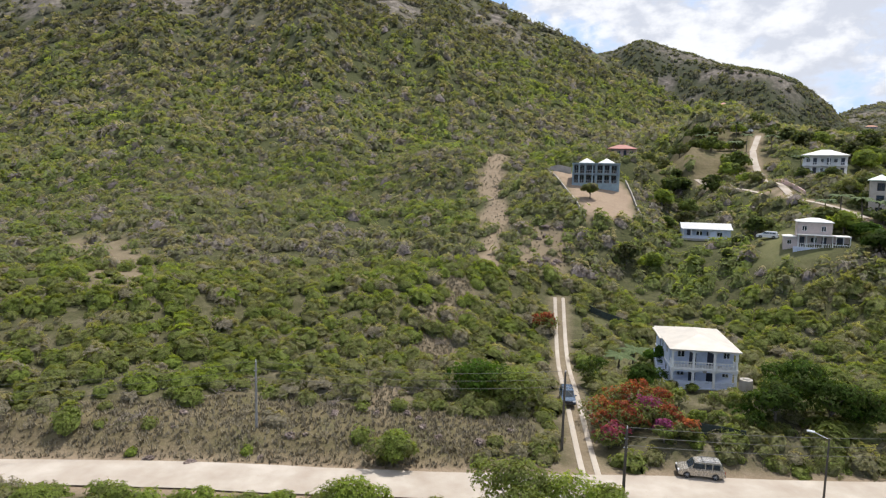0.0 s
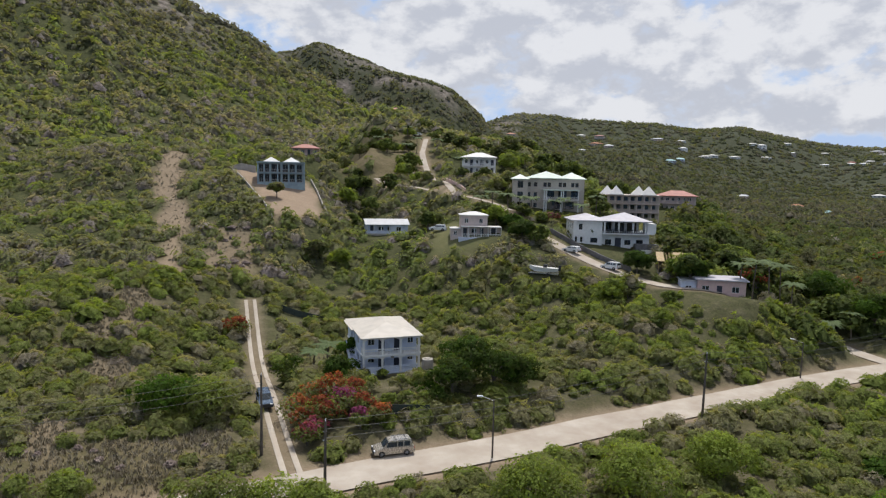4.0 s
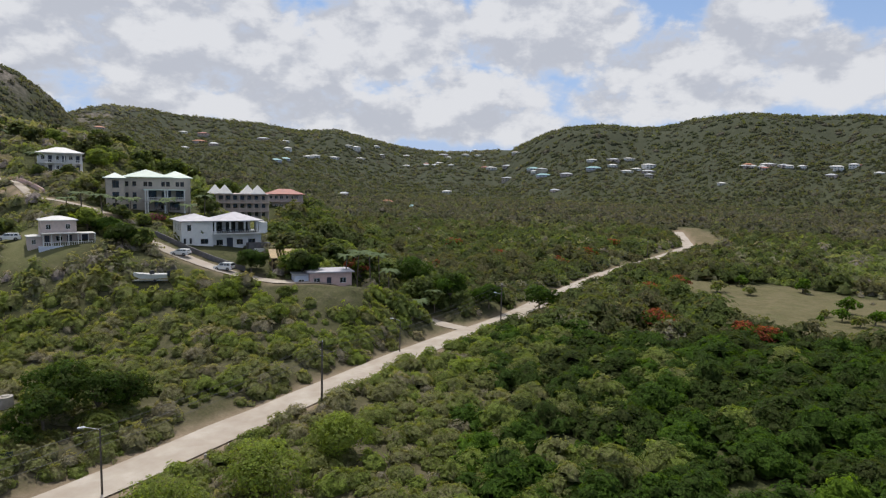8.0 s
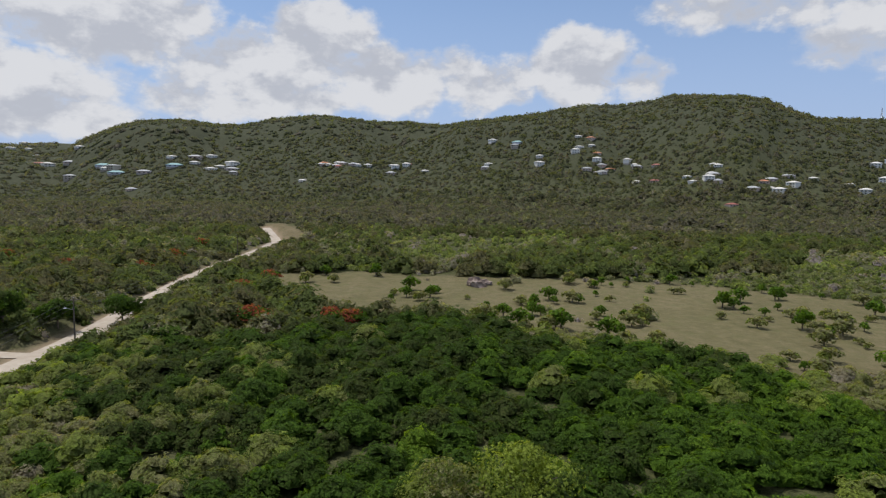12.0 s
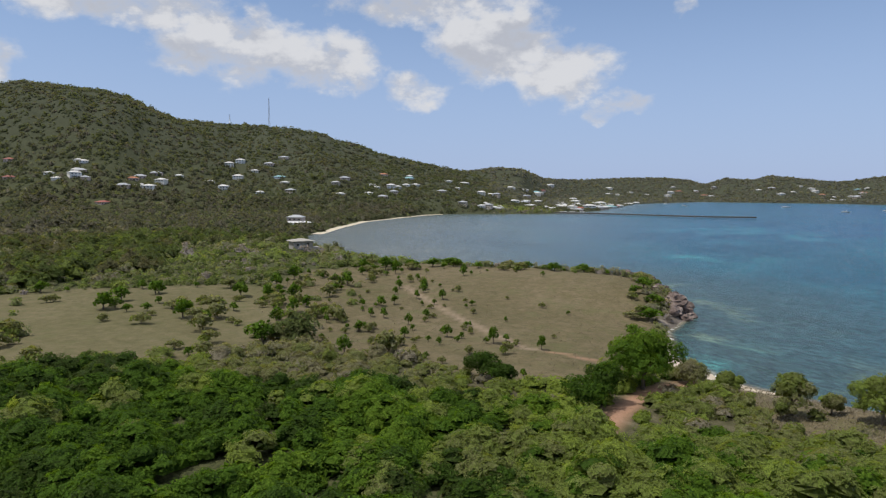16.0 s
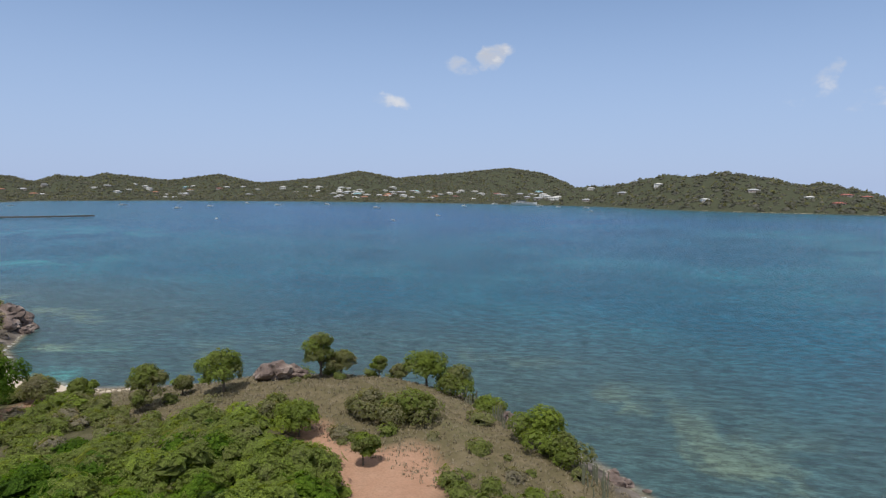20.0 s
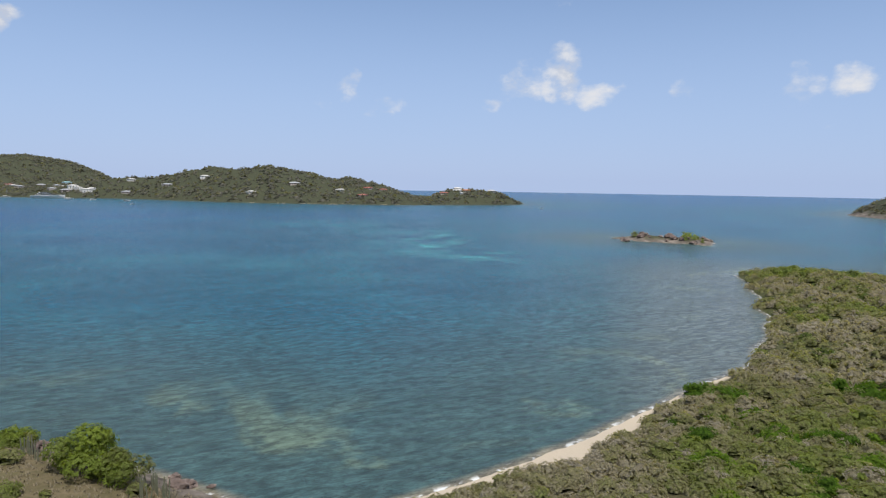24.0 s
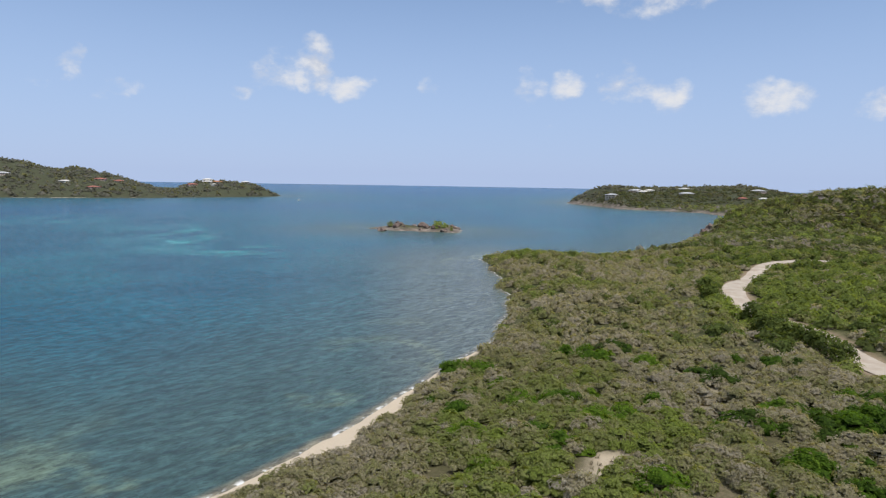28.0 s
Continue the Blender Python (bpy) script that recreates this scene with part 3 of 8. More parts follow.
# let neighbouring pads agree
for k in range(12):
    PAD_OFF = PAD_OFF + 0.8 * (PAD_Z - soft_height(PAD_XY[:, 0], PAD_XY[:, 1])[0])


def road_levels(pts):
    """The long profile of a road: the smoothed ground under its centre line."""
    z = soft_height(pts[:, 0], pts[:, 1])[0]
    for k in range(2):
        z[1:-1] = (z[:-2] + 2 * z[1:-1] + z[2:]) / 4
    return z


def resample(pts, step):
    seg = np.hypot(*np.diff(pts, axis=0).T)
    at = np.concatenate([[0], np.cumsum(seg)])
    n = max(3, int(at[-1] / step))
    u = np.linspace(0, at[-1], n)
    xs, ys = np.interp(u, at, pts[:, 0]), np.interp(u, at, pts[:, 1])
    for k in range(6):
        xs[1:-1] = (xs[:-2] + 2 * xs[1:-1] + xs[2:]) / 4
        ys[1:-1] = (ys[:-2] + 2 * ys[1:-1] + ys[2:]) / 4
    return np.stack([xs, ys], 1)


ROAD_LINES = []
for pts, half in ROADS:
    line = resample(pts, 4.0)
    z = road_levels(line)
    if len(ROAD_LINES) == 0:
        d0 = np.hypot(line[:, 0], line[:, 1])
        z = np.where(d0 < 160, 5.0, 5.0 + (z - 5.0) * np.clip((d0 - 160) / 60, 0, 1) * 0.3)
    else:
        # side roads meet the main road at its level
        for end in (0, -1):
            ex, ey = line[end]
            md = line_distance(np.array([ex]), np.array([ey]), ROAD_LINES[0][0])[0][0]
            if md < 8:
                away = np.hypot(line[:, 0] - ex, line[:, 1] - ey)
                z = 5.0 + (z - 5.0) * np.clip((away - 6) / 25, 0, 1)
    ROAD_LINES.append((line, z, half))


def ground_height(x, y):
    h, s = soft_height(x, y)
    for line, z, half in ROAD_LINES:
        d, seg, frac = line_distance(x, y, line)
        zr = z[seg] * (1 - frac) + z[np.minimum(seg + 1, len(z) - 1)] * frac
        k = np.clip((d - half - 0.8) / 4.5, 0, 1)
        k = k * k * (3 - 2 * k)
        h = np.where(d < half + 6, zr * (1 - k) + h * k, h)
    return h, s


def ground_at(az, d):
    x, y = polar(az, d)
    return float(ground_height(np.array([x]), np.array([y]))[0][0])


def on_ground(az, d, lift=0.0):
    x, y = polar(az, d)
    return x, y, ground_at(az, d) + lift


def mesh_object(name, verts, faces, mat, parent=None, smooth=False):
    me = bpy.data.meshes.new(name)
    me.from_pydata([tuple(v) for v in verts], [], [tuple(f) for f in faces])
    me.materials.append(mat)
    if smooth:
        me.polygons.foreach_set("use_smooth", [True] * len(me.polygons))
    me.update()
    ob = new(name, me)
    ob.parent = parent
    return ob


def array_mesh(name, verts, faces, mat, smooth=False, normals=None, **floats):
    """A mesh from numpy arrays, all faces of one size, with float attributes on the points."""
    me = bpy.data.meshes.new(name)
    nv, (nf, k) = len(verts), faces.shape
    me.vertices.add(nv), me.loops.add(nf * k), me.polygons.add(nf)
    me.vertices.foreach_set("co", verts.astype(np.float32).ravel())
    me.loops.foreach_set("vertex_index", faces.astype(np.int32).ravel())
    me.polygons.foreach_set("loop_start", np.arange(0, nf * k, k, dtype=np.int32))
    me.update(calc_edges=True)
    if smooth:
        me.polygons.foreach_set("use_smooth", np.ones(nf, bool))
    for key, value in floats.items():
        at = me.attributes.new(key, "FLOAT", "POINT")
        at.data.foreach_set("value", np.asarray(value, np.float32))
    me.materials.append(mat)
    if normals is not None:
        me.normals_split_custom_set_from_vertices(normals.astype(np.float32))
    return new(name, me)


# the grassy headland, the valley pasture, bare building plots and cleared strips
MEADOW = plan([(132, 195), (133.5, 150), (139, 122), (145.7, 114), (154.9, 99), (162.0, 108), (166.5, 128), (168.0, 150), (166.5, 184), (166.5, 226), (160, 246), (153, 252), (146.9, 262), (142.8, 250), (136.5, 236)])
PASTURE = plan([(80.5, 218), (84, 168), (88, 152), (96, 142), (104, 132), (112, 127), (120, 124), (128, 121), (134, 126), (136, 205), (128, 212), (118, 220), (108, 220), (98, 214), (90, 226)])
PASTURE_2 = plan([(81.4, 490), (81.9, 345), (87.5, 345), (85, 400), (83.5, 490)])
PASTURE_3 = plan([(112.5, 500), (122, 470), (124, 500), (114, 560)])
POINT = plan([(171, 128), (172, 108), (176, 98), (182, 91), (190, 88), (193, 80), (202, 68), (215, 68), (222, 76), (214, 92), (206, 108), (196, 122), (186, 126)])
PLOT = plan([(8.9, 208), (10.6, 186), (12.6, 163), (17.3, 170), (15.8, 200)])
STRIP = plan([(3.2, 240), (5.6, 240), (5.6, 190), (6.0, 165), (5.2, 135), (3.4, 135), (3.6, 180)])
RUBBLE = plan([(7.0, 165), (11.6, 160), (11, 140), (6, 138)])
YARD = plan([(12.4, 128), (18.5, 124), (18.8, 104), (13.4, 102)])
GULLY = plan([(355, 76), (358.5, 92), (1.5, 100), (3.0, 125), (1.0, 128), (358.5, 110), (355.5, 96), (352, 84)])
HILL_GRASS = plan([(13, 300), (17, 330), (26, 310), (27, 240), (23, 225), (19, 240), (15, 258)])
CREAM_YARD = plan([(25.2, 166), (26.6, 150), (31.5, 149), (31.4, 160), (28, 170)])
CLEARING = plan([(276.5, 78), (281.4, 79), (280.6, 71), (277.1, 69)])
RED_CLEARING = plan([(191.6, 84), (193.6, 80), (196.5, 77.5), (201.5, 76), (204.5, 69), (203, 60), (199, 55), (194, 54), (194.2, 66), (192.4, 76)])
EROSION = plan([(325, 162), (332, 160), (337, 146), (337, 130), (333.5, 114), (330, 118), (328, 138)])
DEADWOOD = plan([(284, 110), (287, 112), (290, 100), (287, 92), (284.5, 97)])
BANK = plan([(322, 92), (343, 84), (2, 78), (9, 80), (9, 70), (2, 66), (343, 68), (322, 80)])


def patch(x, y, poly, soft):
    d = line_distance(x, y, poly, True)[0]
    d = np.where(inside(x, y, poly), d, -d) + (fbm(x, y, soft * 3, 77, 3) - 0.5) * soft * 2.5
    return np.clip(d / soft + 0.5, 0, 1)


def beach_depth(az):
    """Bare sand above the waterline of the near beach."""
    return np.interp(az, [238, 246, 250, 254, 257, 260, 262, 265, 269], [2.0, 2.5, 3.5, 6.5, 8.0, 5.5, 3.0, 1.5, 0.8])


def wood_edge(az):
    """How far the dense wood below the drone reaches."""
    return np.interp(az, [60, 66, 77, 90, 97, 104, 122, 131, 145, 155, 163, 167, 175, 186, 190, 193.5], [30, 118, 128, 140, 138, 119, 117, 105, 94, 90, 86, 84, 89, 86, 80, 62])


def near_wood(x, y, az, r):
    jig = fbm(x, y, 14, 61, 3) - 0.5
    return (az > 62) & (az < 193.5) & (r < wood_edge(az + jig * 14) + jig * 10)


def ground_covers(x, y, s, h):
    r = np.hypot(x, y)
    grass = np.maximum.reduce([patch(x, y, MEADOW, 5), patch(x, y, PASTURE, 6), patch(x, y, PASTURE_2, 6), patch(x, y, PASTURE_3, 8), 0.85 * patch(x, y, POINT, 4), 0.95 * patch(x, y, BANK, 2), 1.0 * patch(x, y, HILL_GRASS, 5)])
    lawn = np.maximum.reduce([0.5 * patch(x, y, YARD, 2), patch(x, y, CREAM_YARD, 4), 0.35 * patch(x, y, PASTURE, 6)])
    lane_d = line_distance(x, y, plan([(145.4, 206), (149.6, 169), (156.4, 134), (163.6, 126)]))[0]
    dirt = np.maximum.reduce([0.7 * np.clip(1.5 - lane_d / 1.2, 0, 1), patch(x, y, PLOT, 2), 0.75 * patch(x, y, STRIP, 2.5), 0.6 * patch(x, y, RUBBLE, 4), 0.45 * patch(x, y, GULLY, 3), 0.95 * patch(x, y, RED_CLEARING, 2.5), 0.5 * patch(x, y, EROSION, 7)])
    for line, z, half in ROAD_LINES:
        dirt = np.maximum(dirt, np.clip((1.7 if half > 2.5 else 1.3) - line_distance(x, y, line)[0] / (half + 0.6), 0, 1) * (0.5 if half == 1.5 and len(line) < 17 and line[0, 1] > 0 else 0.95))
    az = np.degrees(np.arctan2(x, y)) % 360
    beach = ((az > 168) & (az < 177.5) & (r < 160)) | ((az > 238) & (az < 268) & (r < 150))
    wide = np.where(az > 230, 1.5 + beach_depth(az), 9.0)
    sand = np.where(beach, np.clip((wide - s) / 1.5, 0, 1), 0.0)
    sand = np.maximum.reduce([sand, 0.65 * patch(x, y, CLEARING, 2), 0.35 * patch(x, y, DEADWOOD, 4)])
    cliff = ((az > 164) & (az < 172) & (r > 178) & (r < 270)) | ((az > 183) & (az < 222) & (r < 130)) | ((az > 255) & (az < 268) & (r > 440)) | ((az > 272) & (az < 291) & (r > 470))
    rock = np.where(cliff, np.clip((np.where(r > 400, 12, 6) - s) / 3, 0, 1), 0)
    crag = np.clip((fbm(x, y, 34, 55, 5) - 0.47) * 8, 0, 1) * np.clip((h - 105) / 60, 0, 1) * (r < 1000)
    peak = np.clip((fbm(x, y, 90, 56, 5) - 0.4) * 6, 0, 1) * ((r > 1000) & (r < 1250) & (az > 5) & (az < 34)) * np.clip((h - 70) / 60, 0, 1) * 0.8
    rock = np.maximum.reduce([rock, crag, peak])
    green = np.maximum(np.clip((r - 60) / 160 + 0.2, 0, 0.94), 0.94 * near_wood(x, y, az, r)) * (1 - grass)
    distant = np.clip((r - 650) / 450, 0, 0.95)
    red = ((az > 158) & (az < 215) & (r < 135)) * 1.0
    return dict(red=red, distant=distant, grass=grass, lawn=lawn, dirt=dirt, sand=sand, rock=rock, green=green)


# ---- ground and sea ----
NA = 860
rings = [14.0]
while rings[-1] < 4950:
    rings.append(rings[-1] * 1.0205)
rings = np.array(rings)
ang = np.linspace(0, 2 * np.pi, NA, endpoint=False)
RR, AA = np.meshgrid(rings, ang, indexing="ij")
GX, GY = RR * np.sin(AA), RR * np.cos(AA)
GZ, GS = ground_height(GX.ravel(), GY.ravel())
GX, GY = GX.ravel(), GY.ravel()
i, j = np.meshgrid(np.arange(len(rings) - 1), np.arange(NA), indexing="ij")
quads = np.stack([i * NA + j, i * NA + (j + 1) % NA, (i + 1) * NA + (j + 1) % NA, (i + 1) * NA + j], -1).reshape(-1, 4)


GRID = GZ.reshape(len(rings), NA)


def grid_height(x, y):
    """Ground height read from the mesh."""
    u = np.clip(np.log(np.hypot(x, y) / 14.0) / math.log(1.0205), 0, len(rings) - 1.001)
    w = (np.arctan2(x, y) % (2 * np.pi)) / (2 * np.pi) * NA
    i0, j0 = u.astype(int), w.astype(int)
    fu, fw = u - i0, w - j0
    j0, j1 = j0 % NA, (j0 + 1) % NA
    return (GRID[i0, j0] * (1 - fw) + GRID[i0, j1] * fw) * (1 - fu) + (GRID[i0 + 1, j0] * (1 - fw) + GRID[i0 + 1, j1] * fw) * fu


def slope_at(x, y):
    e = np.maximum(2.0, 0.012 * np.hypot(x, y))
    return np.clip((grid_height(x + e, y) - grid_height(x - e, y)) / (2 * e), -1.2, 1.2), np.clip((grid_height(x, y + e) - grid_height(x, y - e)) / (2 * e), -1.2, 1.2)


def used(verts, faces, floats):
    keep = np.unique(faces)
    back = np.zeros(len(verts), int)
    back[keep] = np.arange(len(keep))
    return verts[keep], back[faces], {k: v[keep] for k, v in floats.items()}


land = quads[(GS[quads] > -12).any(1)]
covers = ground_covers(GX, GY, GS, GZ)
v, f, covers = used(np.stack([GX, GY, GZ], 1), land, covers)
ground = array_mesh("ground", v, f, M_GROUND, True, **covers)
tagged(ground, "dry brown island ground under tropical scrub and hills", "ground", kind="structure")
floor_cap = mesh_object("ground", [*[(rings[0] * math.sin(a), rings[0] * math.cos(a), 6.0) for a in np.linspace(0, 2 * math.pi, 40)[:-1]]], [list(range(38, -1, -1))], M_GROUND)
tagged(floor_cap, "patch of dry ground under the scrub", "ground", kind="structure")

sea_quads = quads[(GS[quads] < 4).any(1)]
reef = np.zeros(len(GX))
for az, d, w, l, k in [(240.5, 440, 3.0, 70, 1.0), (245, 350, 3.5, 40, 0.6), (173, 640, 6, 70, 0.45), (178, 600, 4, 60, 0.4), (172, 380, 4, 25, 0.5), (173, 148, 4, 13, 0.6), (232, 620, 5, 60, 0.3)]:
    da = (np.degrees(np.arctan2(GX, GY)) % 360) - az
    reef = np.maximum(reef, k * np.exp(-(da / w) ** 2 - ((np.hypot(GX, GY) - d) / l) ** 2))
sea_az, sea_r = np.degrees(np.arctan2(GX, GY)) % 360, np.hypot(GX, GY)
mud = np.interp(sea_az, [134, 138, 148, 158, 170], [0, 0.85, 0.75, 0.35, 0.0]) * np.interp(sea_r, [230, 330, 700, 1000], [0, 1, 1, 0.4])
mud = np.maximum(mud, 0.6 * np.interp(sea_az, [256, 261, 268, 272], [0, 0.7, 1, 0]) * np.interp(sea_r, [90, 130, 300, 420], [0.5, 1, 1, 0]))
v, f, sf = used(np.stack([GX, GY, np.zeros(len(GX))], 1), sea_quads, dict(shore=-GS, reef=reef, mud=mud))
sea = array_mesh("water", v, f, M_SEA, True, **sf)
tagged(sea, "choppy turquoise and blue sea of the bay", "sea", kind="structure")


def ribbon(name, line, z, half, mat, label, lift=0.06):
    verts, faces = [], []
    for k in range(len(line)):
        a, b = line[max(k - 1, 0)], line[min(k + 1, len(line) - 1)]
        t = (b - a) / (np.hypot(*(b - a)) + 1e-9)
        n = np.array([-t[1], t[0]])
        for m, u in enumerate((-1, -0.5, 0, 0.5, 1)):
            ww = half * (1 + 0.22 * (fbm(np.array([line[k][0]]), np.array([line[k][1] + 40 * m]), 9, 5)[0] - 0.5))
            p = line[k] + n * u * ww
            verts.append((p[0], p[1], z[k] + lift - 0.05 * abs(u) + (0.03 if abs(u) == 0.5 else 0)))
        if k:
            for m in range(4):
                a0, b0 = (k - 1) * 5 + m, k * 5 + m
                faces.append((a0, a0 + 1, b0 + 1, b0))
    ob = mesh_object(name, verts, faces, mat, smooth=True)
    tagged(ob, label, "road", kind="structure")
    return ob


ribbon("road", *ROAD_LINES[0], M_ROAD, "unpaved white marl road with rough edges", 0.22)
# the drive is two worn wheel tracks
line, z, half = ROAD_LINES[1]
step = np.gradient(line, axis=0)
side = np.stack([-step[:, 1], step[:, 0]], 1) / np.hypot(step[:, 0], step[:, 1])[:, None]
for off in (-0.8, 0.8):
    ribbon("road", line + side * off, z, 0.34, M_ROAD, "worn white wheel track of the driveway", 0.12)
for (line, z, half), text in zip(ROAD_LINES[2:], ("pale dirt lane between the villas", "narrow concrete lane climbing the hill", "steep concrete lane between gardens", "white marl road winding along the coast")):
    ribbon("road", line, z, half, M_ROAD, text, 0.2)

# thin pale beaches on the far side of the bay
M_SAND = paint("pale_sand", (0.62, 0.54, 0.41), 0.9, 0.08, 0.2)
for a0, a1, d0, d1, half in ((137.5, 149, 420, 1000, 6.0), (225.5, 238.5, 1000, 1500, 5.0)):
    found = []
    for az in np.arange(a0, a1, 0.4):
        ds = np.arange(d0, d1, 2.0) if a0 > 200 else np.arange(d1, d0, -2.0)
        land_m = shore_distance(np.sin(radians(az)) * ds, np.cos(radians(az)) * ds)
        dry = np.nonzero(land_m > -1.5)[0] if a0 > 200 else np.nonzero(land_m < -1.5)[0]
        if len(dry):
            found.append(polar(az, float(ds[dry[0]])))
    line = resample(np.array(found), 12.0)
    beach = ribbon("beach", line, np.full(len(line), 0.12), half, M_SAND, "thin pale sand beach across the bay", 0.1)
    tagged(beach, "thin pale sand beach across the bay", "beach", kind="structure")

# ---- scrub and woods ----


def foliage(name, x, y, z, r, hgt, tone, leaves, leaf, mat, flat=0.25, core=True):
    """Crowns of separate leaf clumps over a lumpy dome; arrays give each crown's place, radius, height and tone."""
    n = len(x)
    k = leaves
    gx, gy = slope_at(x, y)
    u = RNG.random((n, k)) * 2 * np.pi
    flat = flat if k > 30 else 0.04
    w = RNG.random((n, k)) ** 0.8 * (1 + flat) - flat
    lump = 0.78 + 0.3 * RNG.random((n, 1)) * np.sin(u * 3 + RNG.random((n, 1)) * 6) + 0.28 * (RNG.random((n, k)) - 0.4)
    c = np.sqrt(np.clip(1 - w * w, 0, 1))
    dx, dy, dz = np.cos(u) * c, np.sin(u) * c, w
    cx = x[:, None] + dx * r[:, None] * lump
    cy = y[:, None] + dy * r[:, None] * lump
    cz = z[:, None] + hgt[:, None] * (0.45 + 0.55 * dz * lump) + gx[:, None] * (cx - x[:, None]) + gy[:, None] * (cy - y[:, None])
    normal = np.stack([dx, dy, dz + 0.45], -1) + RNG.normal(0, 0.3 if k > 30 else 0.2, (n, k, 3))
    normal /= np.linalg.norm(normal, axis=-1, keepdims=True)
    ref = RNG.normal(0, 1, (n, k, 3))
    a = np.cross(normal, ref)
    a /= np.linalg.norm(a, axis=-1, keepdims=True) + 1e-9
    b = np.cross(normal, a)
    size = (leaf * r)[:, None, None] * (0.6 + 0.8 * RNG.random((n, k, 1)))
    mid = np.stack([cx, cy, cz], -1)
    tri = np.stack([mid + a * size, mid - a * size * 0.6 + b * size * 0.8, mid - a * size * 0.5 - b * size * 0.85], 2)
    verts = tri.reshape(-1, 3)
    side = 0.75 if k > 30 else 0.5
    soft = np.stack([dx * side, dy * side, dz * side + 0.55], -1) + normal * (0.6 if k > 30 else 0.35)
    soft = np.repeat(soft.reshape(-1, 3), 3, axis=0)
    tones = np.repeat(tone, k * 3)
    faces = np.arange(len(verts)).reshape(-1, 3)
    cores = np.zeros(len(verts))
    if core:
        # a lumpy inner dome that fills the crown
        sides, bands = (6, ((0.95, 0.10), (0.86, 0.48))) if core == 2 else (5, ((0.9, 0.12),))
        per = sides * len(bands) + 1
        cv = np.zeros((n, per, 3))
        for m, (wide, lift) in enumerate(bands):
            turn = np.linspace(0, 2 * np.pi, sides + 1)[:-1][None] + RNG.random((n, 1)) * 6
            jig = 1 + (RNG.random((n, sides)) - 0.5) * 0.35
            cv[:, m * sides:(m + 1) * sides, 0] = x[:, None] + np.cos(turn) * r[:, None] * wide * jig * 0.86
            cv[:, m * sides:(m + 1) * sides, 1] = y[:, None] + np.sin(turn) * r[:, None] * wide * jig * 0.86
            cv[:, m * sides:(m + 1) * sides, 2] = z[:, None] + hgt[:, None] * (lift + (RNG.random((n, sides)) - 0.5) * 0.15)
        cv[:, :-1, 2] += gx[:, None] * (cv[:, :-1, 0] - x[:, None]) + gy[:, None] * (cv[:, :-1, 1] - y[:, None])
        cv[:, -1] = np.stack([x, y, z + hgt * 0.78], 1)
        fan = []
        for q in range(sides):
            w2 = (q + 1) % sides
            if len(bands) == 2:
                fan += [(q, w2, sides + q), (w2, sides + w2, sides + q)]
            top = (len(bands) - 1) * sides
            fan.append((top + q, top + w2, per - 1))
        base = len(verts) + np.arange(n)[:, None, None] * per
        verts = np.concatenate([verts, cv.reshape(-1, 3)])
        out = cv - np.stack([x, y, z - 0.5 * hgt], 1)[:, None, :]
        soft = np.concatenate([soft, out.reshape(-1, 3)])
        faces = np.concatenate([faces, (base + np.array(fan)[None]).reshape(-1, 3)])
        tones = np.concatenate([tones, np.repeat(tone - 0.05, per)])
        cores = np.concatenate([cores, np.ones(n * per)])
    soft /= np.linalg.norm(soft, axis=1, keepdims=True) + 1e-9
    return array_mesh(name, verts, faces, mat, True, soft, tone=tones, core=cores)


# places kept free of scrub: az, distance, radius
KEEP_OFF = []


